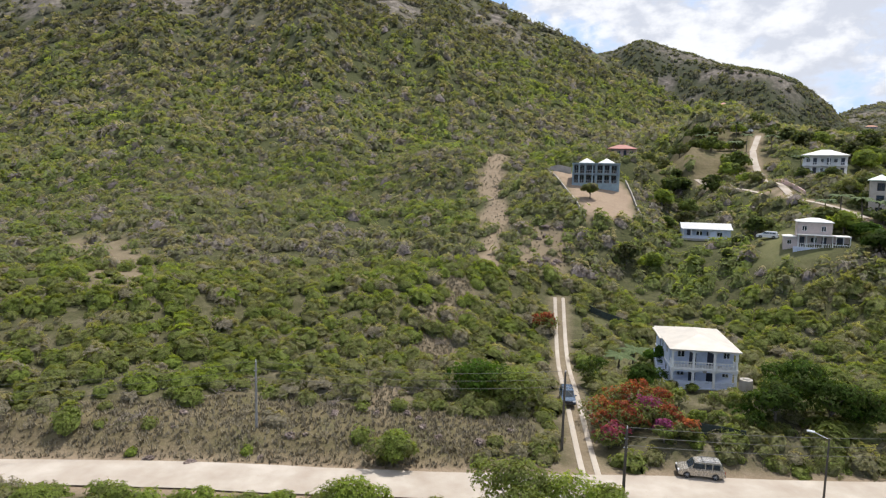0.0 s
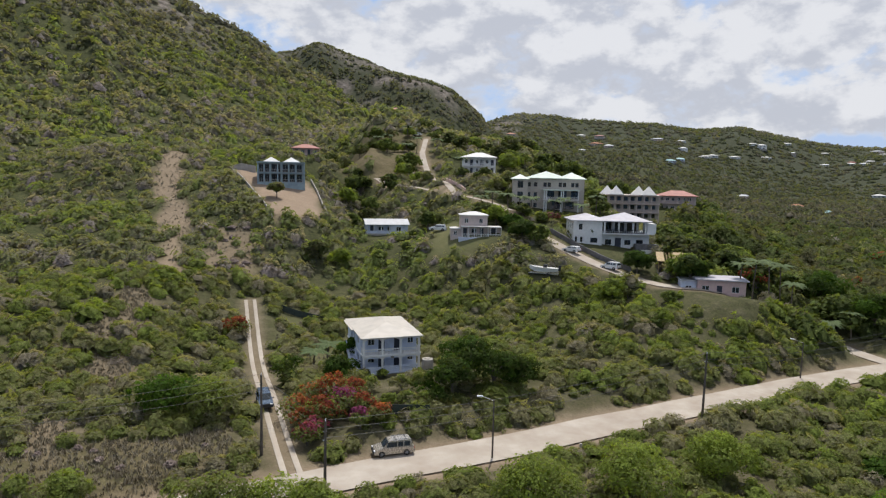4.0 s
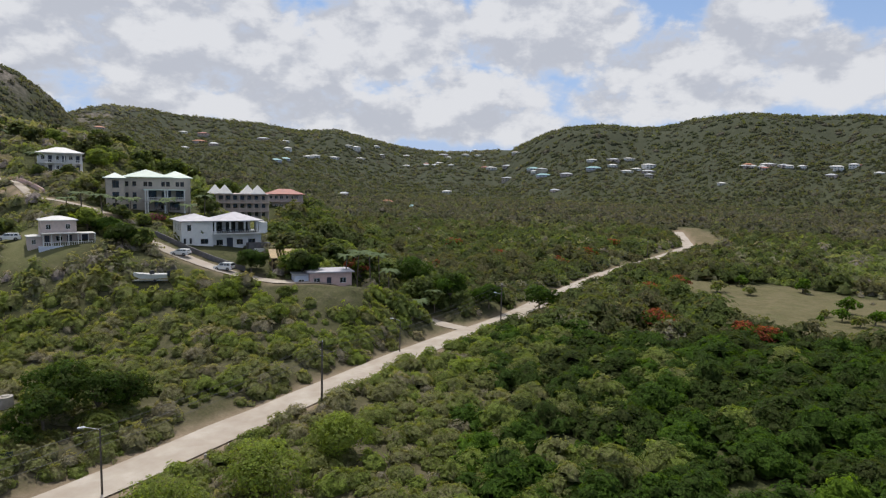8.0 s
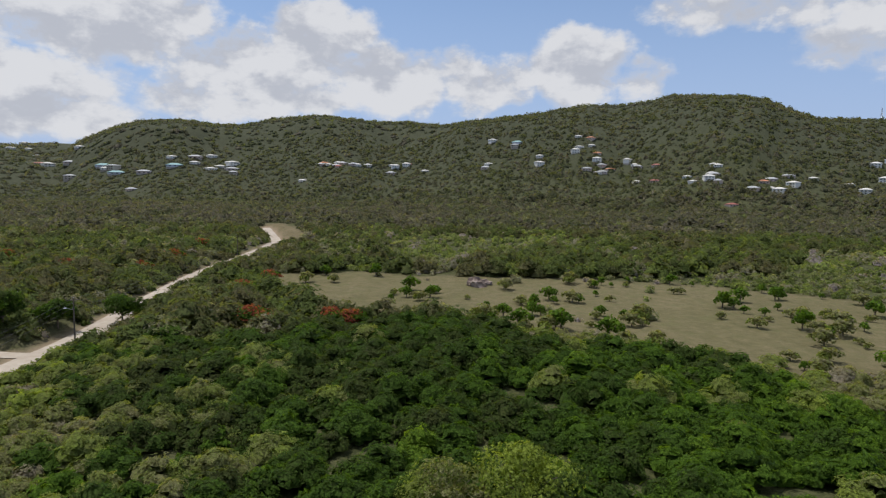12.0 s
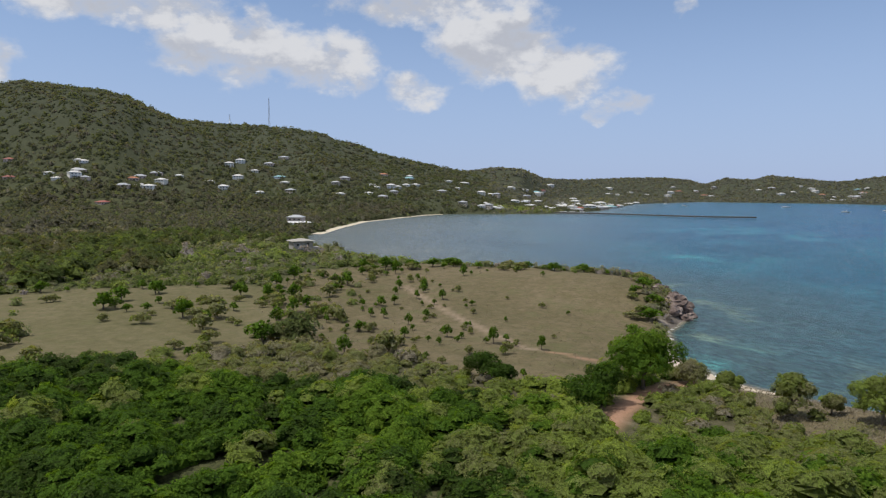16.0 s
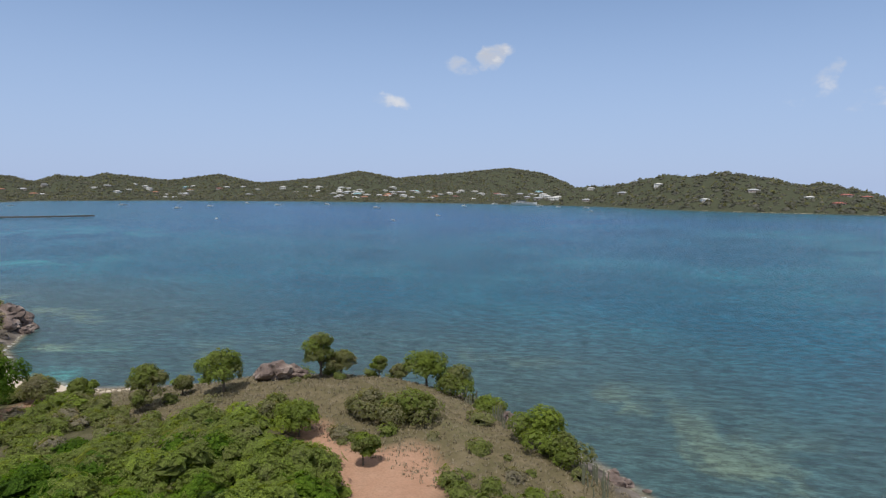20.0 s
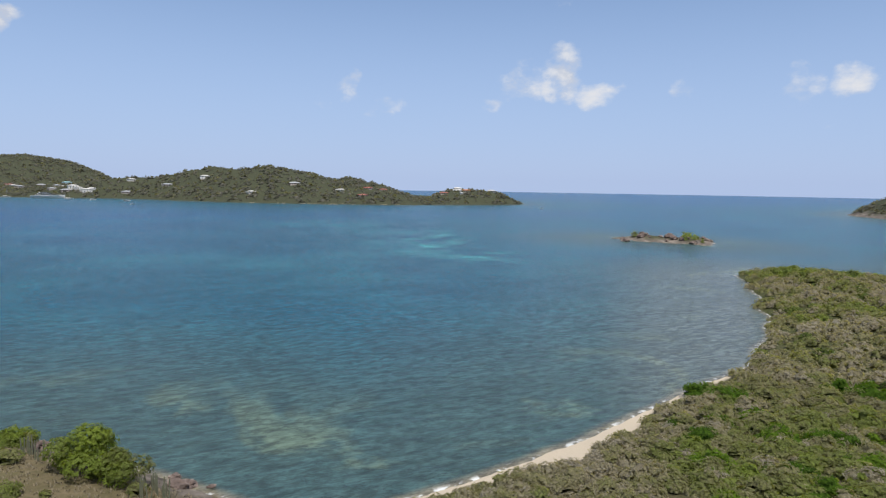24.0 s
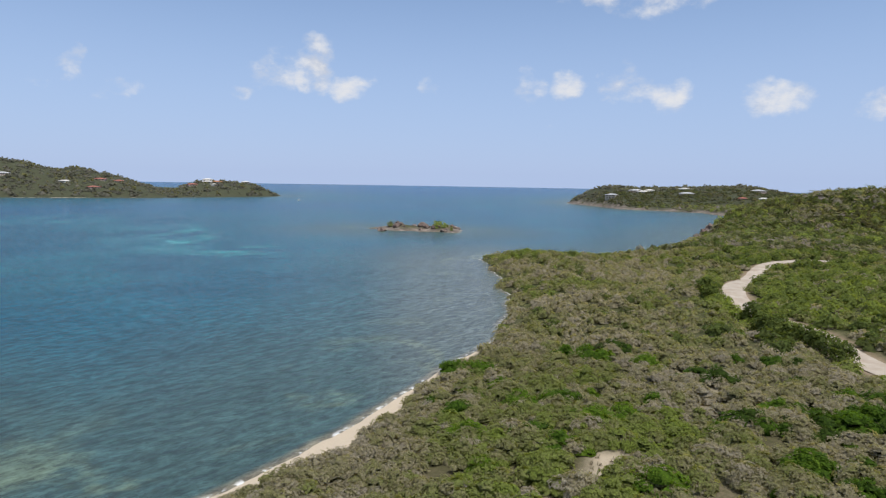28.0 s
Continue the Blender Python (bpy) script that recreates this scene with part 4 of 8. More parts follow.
def scatter(r0, r1, spacing, seed):
    """Uneven but even-handed points over the land between two distances."""
    rng = np.random.default_rng(seed)
    n = int(math.pi * (r1 * r1 - r0 * r0) / (spacing * spacing))
    r = np.sqrt(rng.random(n) * (r1 * r1 - r0 * r0) + r0 * r0)
    a = rng.random(n) * 2 * np.pi
    x, y = r * np.sin(a), r * np.cos(a)
    az = np.degrees(a)
    s = shore_distance(x, y)
    z, s = ground_height(x, y)
    cov = ground_covers(x, y, s, z)
    thin = np.where((az > 87) & (az < 120) & (r < 260), 0.92, np.where((az > 169) & (az < 225), 1.1, np.where((az > 318) | (az < 12), 0.97, np.where((az > 130) & (az < 143), 0.82, 0.985))))
    dens = np.clip(1.0 - 1.02 * np.maximum.reduce([cov["grass"] * thin, cov["lawn"] * (cov["grass"] < 0.5), cov["dirt"] * 1.2, cov["sand"] * 1.5]), 0.0, 1)
    dens = dens * (1 - 0.86 * cov["rock"])
    dens = np.where(s < np.where((az > 262) & (az < 285), 0.3, 1.2), 0, dens)
    dens = np.where((az > 166.5) & (az < 178.5) & (s < 9.5) & (r > 112) & (r < 160), 0, dens)
    dens = np.where((az > 238) & (az < 268) & (s < beach_depth(az)) & (r < 150), 0, dens)
    dens = np.where((az > 255) & (az < 262.6) & (r > 430) & (r < 540), dens * 0.04, dens)
    for line, zz, half in ROAD_LINES:
        dens = np.where(line_distance(x, y, line)[0] < half + 1.3, 0, dens)
    for a0, d0, rad in KEEP_OFF:
        px, py = polar(a0, d0)
        dens = np.where(np.hypot(x - px, y - py) < rad, 0, dens)
    gaps = fbm(x, y, 22, 91, 3)
    wooded = (az > 70) & (az < 150) & (r < 125)
    dens = dens * np.clip((gaps - 0.26) * 7, np.where(wooded, 0.85, np.where(r < 300, 0.8, 0.85)), 1)
    peak = (az > 4) & (az < 35) & (r > 850)
    dens = np.where(peak, dens * 1.0, dens)
    dens = dens * (1 - 0.35 * np.clip((z - 140) / 60, 0, 1) * (r < 850))
    # none behind the mountain or in the corner that is never in view
    dens = np.where(((az > 302) & (az < 320)) | (((az > 318) | (az < 13)) & (r > 760)) | ((az < 30) & (r > 1200)) | ((az > 66) & (az < 148) & (r > 1620)) | ((az < 67) & (r > 2020)), 0, dens)
    keep = rng.random(n) < dens
    return x[keep], y[keep], z[keep], s[keep], az[keep], r[keep], rng


def tones(x, y, z, az, r, rng):
    """Olive hillside, yellow-green thicket, grey-olive coast, brown crags."""
    t = 0.58 + (fbm(x, y, 30, 12, 3) - 0.5) * 0.7 + rng.normal(0, 0.11, len(x))
    t = np.where((az > 240) & (az < 325) & (r < 420), 0.02 + t * 0.72 + (fbm(x, y, 12, 14, 2) - 0.5) * 0.5, t)
    t = np.where(((az > 318) | (az < 32)) & (r > 66), t - 0.06, t)
    t = np.where((az > 279) & (az < 300) & (r > 110) & (r < 300), t + 0.18, t)
    t = np.where((az > 150) & (az < 222) & (r < 130), t + 0.12, t)
    t = np.where((az > 36) & (az < 82) & (r < 130), t - 0.02 + (fbm(x, y, 9, 15, 2) - 0.5) * 0.5, t)
    t = t - 0.32 * np.clip((z - 110) / 70, 0, 1) * (r < 850)
    dead = patch(x, y, plan([(281, 122), (286, 124), (290, 116), (290.5, 96), (285, 94), (281, 104)]), 6) * 0.6
    dry = rng.random(len(x)) < dead
    dry |= rng.random(len(x)) < np.where((az > 240) & (r < 420), 0.13, np.where((az > 318) & (r < 150), 0.22, 0.08))
    return np.clip(np.where(dry, rng.random(len(x)) * 0.22, t), 0.0, 1.0)


def valley_wood(x, y, az, r):
    return (az > 38) & (az < 152) & (r > 128) & (r < 860) & ~((az < 58) & (r < np.interp(az, [38, 46, 52, 58], [330, 260, 170, 128])))


def coast_wood(az, r):
    return (az > 236) & (az < 306) & (r < 345)


def thicket(name, r0, r1, spacing, radius, leaves, leaf, seed, label, core=1):
    x, y, z, s, az, r, rng = scatter(r0, r1, spacing, seed)
    if r0 >= 270:
        z = grid_height(x, y)
    free = ~near_wood(x, y, az, r) & (~valley_wood(x, y, az, r) | (rng.random(len(x)) < 0.22)) & ~coast_wood(az, r)
    x, y, z, s, az, r = [q[free] for q in (x, y, z, s, az, r)]
    t = tones(x, y, z, az, r, rng)
    rad = radius * (0.5 + 0.95 * rng.random(len(x)) ** 1.7)
    hgt = rad * np.where(r > 1000, 0.55, 1.0) * (0.8 + 0.5 * rng.random(len(x)))
    # haze-coloured leaves by distance; on the second peak they stand for cloud shadow
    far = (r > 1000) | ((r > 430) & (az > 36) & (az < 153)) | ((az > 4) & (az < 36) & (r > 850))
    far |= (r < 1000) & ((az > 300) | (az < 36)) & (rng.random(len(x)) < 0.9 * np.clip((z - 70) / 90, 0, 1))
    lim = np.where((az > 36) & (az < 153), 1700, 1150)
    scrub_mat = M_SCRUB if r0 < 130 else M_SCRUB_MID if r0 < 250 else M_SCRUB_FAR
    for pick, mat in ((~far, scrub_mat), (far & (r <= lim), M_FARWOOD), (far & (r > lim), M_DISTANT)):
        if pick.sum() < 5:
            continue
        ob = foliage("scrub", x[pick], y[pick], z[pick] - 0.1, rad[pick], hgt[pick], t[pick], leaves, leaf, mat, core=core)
        tagged(ob, label, "vegetation", kind="stuff")


def crowns(x, y, z, wide, tall, tone, lobes, leaves, leaf, mat, label, rng, core=1, name="woods"):
    """Trees of several rounded lobes each, the outer ones lower, on ground of height z."""
    n = len(x)
    if n < 5:
        return
    spin = rng.random((n, 1)) * 6.28
    order = np.arange(lobes)[None]
    turn = spin + order * 2.4 + rng.normal(0, 0.3, (n, lobes))
    out = np.where(order == 0, 0.0, 0.38 + 0.3 * rng.random((n, lobes)))
    size = wide[:, None] * (0.40 + 0.22 * rng.random((n, lobes)))
    lx = x[:, None] + np.cos(turn) * out * wide[:, None]
    ly = y[:, None] + np.sin(turn) * out * wide[:, None]
    high = size * (1.05 + 0.3 * rng.random((n, lobes)))
    top = tall[:, None] * (1.0 - 0.75 * out ** 2 - 0.22 * rng.random((n, lobes)) * (order > 0))
    lz = np.maximum(z[:, None] + top - high, z[:, None] - 0.3)
    lt = np.clip(tone[:, None] + rng.normal(0, 0.07, (n, lobes)), 0, 1)
    ob = foliage(name, *[q.ravel() for q in (lx, ly, lz, size, high, lt)], leaves, leaf, mat, core=core)
    tagged(ob, label, "vegetation", kind="stuff")


KEEP_OFF += [(22.7, 96, 8), (22.3, 85, 5), (13.3, 193, 11), (22.5, 175, 8), (30.3, 155, 9), (36.6, 196, 14), (42, 152, 13), (30.5, 233, 11), (15.4, 250, 9), (23.4, 364, 9), (43.6, 236, 13), (47.5, 252, 9),
             (23.2, 70.5, 4), (11.7, 86, 4), (28.5, 88, 3), (47.1, 136, 5), (51.4, 131, 7), (136.6, 334, 9), (136.2, 565, 16), (36.6, 138, 4), (17, 77, 5), (27, 162, 4), (39, 152, 4)]

def meet(az, el):
    """Distance at which a sight line of that elevation first meets the ground."""
    ds = 110 * 1.004 ** np.arange(900)
    x, y = np.sin(radians(az)) * ds, np.cos(radians(az)) * ds
    z, s = ground_height(x, y)
    hit = np.nonzero((z >= H + ds * math.tan(radians(el))) & (s > 3))[0]
    return float(ds[hit[0]]) if len(hit) else None


# single houses that stand out: az, elevation, kind of house
SINGLES = []
for az, el, kind in ((56.2, -1.9, 5), (58.6, -2.4, 6), (49.8, -2.9, 0), (74.2, 1.3, 6), (41.6, 2.7, 2), (33.2, 3.6, 5), (112.7, 2.1, 1), (108.3, 3.0, 1), (121.0, -1.4, 4), (131.5, 2.0, 1), (136.0, -3.1, 2), (52.4, -1.3, 2), (61.5, -0.9, 0), (66.8, 0.2, 3), (71.0, -0.6, 2), (84.5, 0.2, 0)):
    d = meet(az, el)
    if d:
        SINGLES.append((az, d, kind))
        KEEP_OFF += [(az, d, 9), (az, d - 12, 8), (az, d - 24, 7), (az, d - 36, 6)]
thicket("scrub", 44, 80, 1.5, 1.25, 72, 0.24, 101, "thorny olive and yellow-green scrub near the road", 2)
thicket("scrub", 80, 140, 1.8, 1.6, 40, 0.31, 102, "olive green acacia scrub on dry ground", 2)
thicket("scrub", 140, 270, 2.4, 1.9, 24, 0.32, 103, "olive green scrub on the lower hillside")
thicket("scrub", 270, 560, 3.7, 3.0, 11, 0.4, 104, "dense green scrub covering the hillside")
thicket("scrub", 560, 1200, 6.2, 4.0, 5, 0.46, 105, "far green scrub on the mountain slopes")
thicket("scrub", 1200, 2700, 11.5, 6.6, 2, 0.5, 106, "hazy green woods on the far hills")

# the dense wood below the drone: dark acacias, then brighter green towards the point
x, y, z, s, az, r, rng = scatter(42, 145, 2.75, 201)
ok = near_wood(x, y, az, r)
x, y, z, az, r = [q[ok] for q in (x, y, z, az, r)]
big = fbm(x, y, 18, 62, 2)
wide = 1.5 + 2.0 * rng.random(len(x)) ** 1.3 + 1.2 * np.clip((big - 0.45) * 4, 0, 1)
tall = wide * (0.95 + 0.35 * rng.random(len(x))) * np.interp(az, [60, 150, 165, 194], [1, 1, 1.05, 1.1]) * np.where((az > 163) & (az < 182), np.interp(r, [70, 84], [1.0, 0.6]), 1.0)
verge = line_distance(x, y, ROAD_LINES[0][0])[0]
low_side = np.interp(verge, [4, 22], [0.4, 1.0])
wide, tall = wide * np.sqrt(low_side), tall * low_side
sunny = np.clip((az - 106) / 22, 0, 1)
tone = 0.34 + 0.34 * sunny + (fbm(x, y, 16, 8, 3) - 0.5) * 0.9 + rng.normal(0, 0.13, len(x))
mixed = rng.random(len(x)) < np.interp(az, [62, 72, 84, 100, 138, 150, 160, 194], [0.7, 0.3, 0.1, 0.02, 0.05, 0.25, 0.6, 0.7])
for pick, mat, shift in ((~mixed, M_WOOD, 0.0), (mixed, M_SCRUB, 0.5)):
    crowns(x[pick], y[pick], z[pick], wide[pick], tall[pick], np.clip(tone[pick] * (1 if mat is M_WOOD else 0.42) + shift, 0, 1), 7, 26, 0.34, mat, "dense broadleaf trees with rounded crowns below the drone", rng, 2)

# valley woods: big dark crowns in drifts, lighter low growth between
for r0, r1, gap, lobes, leaves, leaf, seed in ((126, 240, 4.2, 6, 22, 0.3, 211), (240, 430, 5.0, 5, 12, 0.36, 212), (430, 865, 7.4, 4, 7, 0.42, 213)):
    x, y, z, s, az, r, rng = scatter(r0, r1, gap, seed)
    drift = fbm(x, y, 60, 64, 3)
    ok = valley_wood(x, y, az, r) & ~near_wood(x, y, az, r) & (patch(x, y, PASTURE, 4) < 0.4) & (patch(x, y, MEADOW, 4) < 0.3)
    low_band = ok & (az > 92) & (r > 190) & (r < 380) & (drift < 0.62)
    x, y, z, az, r, drift, low_band = [q[ok] for q in (x, y, z, az, r, drift, low_band)]
    wide = np.where(low_band, 1.3 + 1.2 * rng.random(len(x)), 2.2 + 2.8 * rng.random(len(x)) ** 1.4 + 1.6 * np.clip((drift - 0.45) * 5, 0, 1)) * np.interp(r, [126, 860], [0.95, 1.25])
    wide = wide * np.where((az < 80) & (r < 320), 1.25, 1.0)
    tall = wide * np.where(low_band, 0.95, 0.95 + 0.35 * rng.random(len(x)))
    tone = 0.36 + (fbm(x, y, 34, 65, 3) - 0.5) * 0.8 + rng.normal(0, 0.2, len(x)) + 0.38 * low_band
    low_side = np.interp(np.minimum(line_distance(x, y, ROAD_LINES[0][0])[0], line_distance(x, y, ROAD_LINES[2][0])[0]), [4, 20], [0.45, 1.0])
    wide, tall = wide * np.sqrt(low_side), tall * low_side
    pale = rng.random(len(x)) < np.where(low_band, 0.55, 0.12)
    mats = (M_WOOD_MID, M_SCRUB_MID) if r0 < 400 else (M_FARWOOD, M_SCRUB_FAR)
    crowns(x[~pale], y[~pale], z[~pale], wide[~pale], tall[~pale], np.clip(tone[~pale], 0, 1), lobes, leaves, leaf, mats[0], "mixed dark green valley trees with rounded crowns", rng)
    crowns(x[pale], y[pale], z[pale], wide[pale] * 0.85, tall[pale] * 0.85, np.clip(tone[pale] * 0.4 + 0.4, 0, 1), lobes, leaves, leaf, mats[1], "paler olive trees between the valley trees", rng)

# grey-olive coastal bushes, and the wooded hill beyond the coast road
for r0, r1, gap, lobes, leaves, leaf, seed in ((44, 130, 2.15, 6, 24, 0.36, 221), (130, 345, 3.1, 5, 11, 0.42, 222)):
    x, y, z, s, az, r, rng = scatter(r0, r1, gap, seed)
    ok = coast_wood(az, r)
    x, y, z, s, az, r = [q[ok] for q in (x, y, z, s, az, r)]
    wide = (1.3 + 1.7 * rng.random(len(x)) ** 1.5) * np.interp(r, [44, 345], [0.95, 1.3])
    tall = wide * (0.72 + 0.28 * rng.random(len(x))) * np.interp(s, [1, 9], [0.75, 1.0])
    green = np.clip((az - 284) / 8, 0, 1) * np.clip((r - 110) / 60, 0, 1)
    tone = 0.46 + 0.2 * green + (fbm(x, y, 20, 14, 3) - 0.5) * 1.1 + rng.normal(0, 0.11, len(x))
    dark = rng.random(len(x)) < 0.05 + 0.3 * green + 0.4 * np.clip((az - 291) / 4, 0, 1) * (r < 112)
    dead = rng.random(len(x)) < 0.1 + 0.55 * patch(x, y, plan([(281, 122), (286, 124), (290, 116), (290.5, 96), (285, 94), (281, 104)]), 6)
    tone = np.where(dead & ~dark, 0.05 + 0.15 * rng.random(len(x)), tone)
    crowns(x[~dark], y[~dark], z[~dark], wide[~dark], tall[~dark], np.clip(tone[~dark], 0, 1), lobes, leaves, leaf, M_COAST if r0 < 100 else M_COAST_MID, "grey-olive coastal bushes growing close together", rng, 2 if r0 < 100 else 1, "scrub")
    crowns(x[dark], y[dark], z[dark], wide[dark] * 1.2, tall[dark] * 1.2, np.clip(tone[dark] + 0.2, 0, 1), lobes, leaves, leaf, M_WOOD if r0 < 100 else M_WOOD_MID, "darker green trees among the coastal bushes", rng, 2 if r0 < 100 else 1)
x, y, z, s, az, r, rng = scatter(345, 800, 5.6, 231)
ok = (az > 276) & (az < 303) & (s > 2)
x, y, z, az, r = [q[ok] for q in (x, y, z, az, r)]
wide = 2.4 + 2.0 * rng.random(len(x))
crowns(x, y, z, wide, wide * 1.1, np.clip(0.35 + (fbm(x, y, 40, 66, 3) - 0.5) * 0.9 + rng.normal(0, 0.12, len(x)), 0, 1), 4, 9, 0.42, M_WOOD_MID, "dark wooded hill above the sea", rng)

# ---- paints for buildings and things ----
M_WHITE = paint("white_paint", (0.78, 0.77, 0.74), 0.55, 0.06)
M_ROOFWHITE = paint("white_roof", (0.66, 0.645, 0.62), 0.5, 0.08)
M_BLUEWHITE = paint("pale_blue_white_wall", (0.60, 0.65, 0.76), 0.7, 0.08)
M_BEIGEROOF = paint("cream_roof", (0.54, 0.495, 0.435), 0.6, 0.08, 0.6)
M_TEAL = paint("grey_blue_render", (0.30, 0.38, 0.41), 0.8, 0.12, 0.8)
M_GREYROOF = paint("grey_metal_roof", (0.44, 0.45, 0.47), 0.45, 0.1, 0.8)
M_LILAC = paint("lilac_grey_roof", (0.50, 0.48, 0.52), 0.6, 0.1, 0.8)
M_GREENROOF = paint("pale_green_roof", (0.52, 0.60, 0.53), 0.55, 0.08, 0.8)
M_REDROOF = paint("red_roof", (0.36, 0.12, 0.09), 0.6, 0.14, 0.8)
M_ORANGEROOF = paint("orange_tile_roof", (0.50, 0.22, 0.12), 0.7, 0.14, 0.8)
M_CREAM = paint("pinkish_cream_wall", (0.60, 0.49, 0.44), 0.8, 0.08)
M_BEIGE = paint("beige_wall", (0.50, 0.44, 0.37), 0.8, 0.08)
M_PINK = paint("pink_wall", (0.62, 0.44, 0.40), 0.8, 0.08)
M_STONE = paint("dark_stone_wall", (0.16, 0.155, 0.16), 0.9, 0.2, 1.2, bumps=0.04)
M_CONCRETE = paint("raw_concrete", (0.42, 0.39, 0.35), 0.9, 0.16, 0.7, bumps=0.02)
M_TIMBER = paint("new_timber", (0.55, 0.40, 0.22), 0.75, 0.15, 2.0)
M_DARKWOOD = paint("dark_wood", (0.09, 0.065, 0.05), 0.7, 0.2, 2.0)
M_DOOR = paint("dark_door", (0.035, 0.04, 0.06), 0.4, 0.1)
M_POLE = paint("weathered_pole", (0.13, 0.11, 0.09), 0.9, 0.25, 1.0, bumps=0.01)
M_GREYPOLE = paint("grey_pole", (0.34, 0.33, 0.31), 0.85, 0.2, 1.0, bumps=0.01)
M_STEEL = paint("galvanised_steel", (0.45, 0.46, 0.47), 0.4, 0.1, 2.0, 0.8)
M_WIRE = paint("black_cable", (0.03, 0.03, 0.03), 0.6, 0.05)
M_RUBBER = paint("tyre_rubber", (0.025, 0.025, 0.026), 0.85, 0.1)
M_CARGOLD = paint("champagne_car_paint", (0.42, 0.39, 0.34), 0.25, 0.03, 0.5, 0.5)
M_CARBLUE = paint("blue_grey_car_paint", (0.10, 0.14, 0.20), 0.22, 0.03, 0.5, 0.4)
M_CARWHITE = paint("white_car_paint", (0.75, 0.75, 0.74), 0.25, 0.03, 0.5)
M_BLACKTRIM = paint("black_trim", (0.03, 0.03, 0.032), 0.5, 0.05)
M_LAMP = paint("lamp_lens", (0.75, 0.76, 0.78), 0.15, 0.02)
M_TAIL = paint("red_lens", (0.35, 0.02, 0.02), 0.2, 0.02)
M_GREENNET = paint("dark_green_netting", (0.045, 0.06, 0.05), 0.9, 0.2, 2.0)
M_TURQ = paint("turquoise_roof", (0.25, 0.44, 0.46), 0.6, 0.12, 0.8)


def glass_build(N, p):
    p.inputs["Base Color"].default_value = (0.05, 0.065, 0.08, 1)
    p.inputs["Roughness"].default_value = 0.06
    p.inputs["Transmission Weight"].default_value = 0.35
    p.inputs["IOR"].default_value = 1.5


M_GLASS = material("window_glass", glass_build)


def boulder_build(N, p):
    o = obj(N)
    a = N.noise(o, 0.5, 7, 0.7)
    col = N.ramp(a, (0.3, (0.06, 0.045, 0.04)), (0.5, (0.16, 0.12, 0.105)), (0.68, (0.36, 0.30, 0.26)))
    N.put(p.inputs["Base Color"], col)
    p.inputs["Roughness"].default_value = 0.95
    bump(N, p, N.noise(o, 2.5, 6, 0.7), 0.8, 0.2)


M_BOULDER = material("dark_volcanic_rock", boulder_build)

# ---- building kit ----


def part(name, bm, mat, parent, label="", loc=None, smooth=False):
    me = bpy.data.meshes.new(name)
    bm.to_mesh(me)
    bm.free()
    me.materials.append(mat)
    if smooth:
        me.polygons.foreach_set("use_smooth", [True] * len(me.polygons))
    ob = new(name, me)
    ob.parent = parent
    if loc is not None:
        ob.location = loc
    if label:
        tagged(ob, label)
    return ob


def share(name, src, parent, loc, turn=0.0):
    ob = new(name, src.data)
    ob.parent, ob.location, ob.rotation_euler = parent, loc, (0, 0, turn)
    return ob


def box(bm, x0, x1, y0, y1, z0, z1, bevel=0.0):
    r = bmesh.ops.create_cube(bm, size=1, matrix=Matrix.Translation(((x0 + x1) / 2, (y0 + y1) / 2, (z0 + z1) / 2)) @ Matrix.Diagonal((abs(x1 - x0), abs(y1 - y0), abs(z1 - z0), 1)))
    if bevel:
        edges = list({e for v in r["verts"] for e in v.link_edges})
        bmesh.ops.bevel(bm, geom=edges, offset=bevel, segments=2, affect="EDGES")
    return bm


def cube(*a, **k):
    return box(bmesh.new(), *a, **k)


def tube(bm, a, b, r0, r1, sides=8):
    a, b = Vector(a), Vector(b)
    d = b - a
    m = Matrix.Translation((a + b) / 2) @ d.to_track_quat("Z", "Y").to_matrix().to_4x4()
    bmesh.ops.create_cone(bm, cap_ends=True, segments=sides, radius1=r0, radius2=r1, depth=d.length, matrix=m)
    return bm


def thing(name, label, category, az, d, turn=0.0, lift=0.0, group="", z=None):
    ob = new(name)
    x, y, gz = on_ground(az, d)
    ob.location, ob.rotation_euler = (x, y, (gz if z is None else z) + lift), (0, 0, radians(-az + turn))
    ob.empty_display_size = 0.5
    return tagged(ob, label, category, group)


def panel(bm, length, z0, z1, thick, holes, place):
    """One wall along local u with rectangular holes through it, mapped into the house by place(u, v, z)."""
    us = sorted({0, length, *[h[0] for h in holes], *[h[0] + h[2] for h in holes]})
    zs = sorted({z0, z1, *[h[1] for h in holes], *[h[1] + h[3] for h in holes]})
    solid, made = set(), {}
    for m in range(len(us) - 1):
        for n in range(len(zs) - 1):
            cu, cz = (us[m] + us[m + 1]) / 2, (zs[n] + zs[n + 1]) / 2
            if not any(h[0] < cu < h[0] + h[2] and h[1] < cz < h[1] + h[3] for h in holes):
                solid.add((m, n))

    def vert(m, n, v):
        if (m, n, v) not in made:
            made[m, n, v] = bm.verts.new(place(us[m], v * thick, zs[n]))
        return made[m, n, v]
    for m, n in solid:
        c = [(m, n), (m + 1, n), (m + 1, n + 1), (m, n + 1)]
        bm.faces.new([vert(*q, 0) for q in c]), bm.faces.new([vert(*q, 1) for q in reversed(c)])
        for (dm, dn), (i0, i1) in (((0, -1), (0, 1)), ((1, 0), (1, 2)), ((0, 1), (2, 3)), ((-1, 0), (3, 0))):
            if (m + dm, n + dn) not in solid:
                bm.faces.new([vert(*c[i1], 0), vert(*c[i0], 0), vert(*c[i0], 1), vert(*c[i1], 1)])
    bmesh.ops.recalc_face_normals(bm, faces=bm.faces)
    return bm


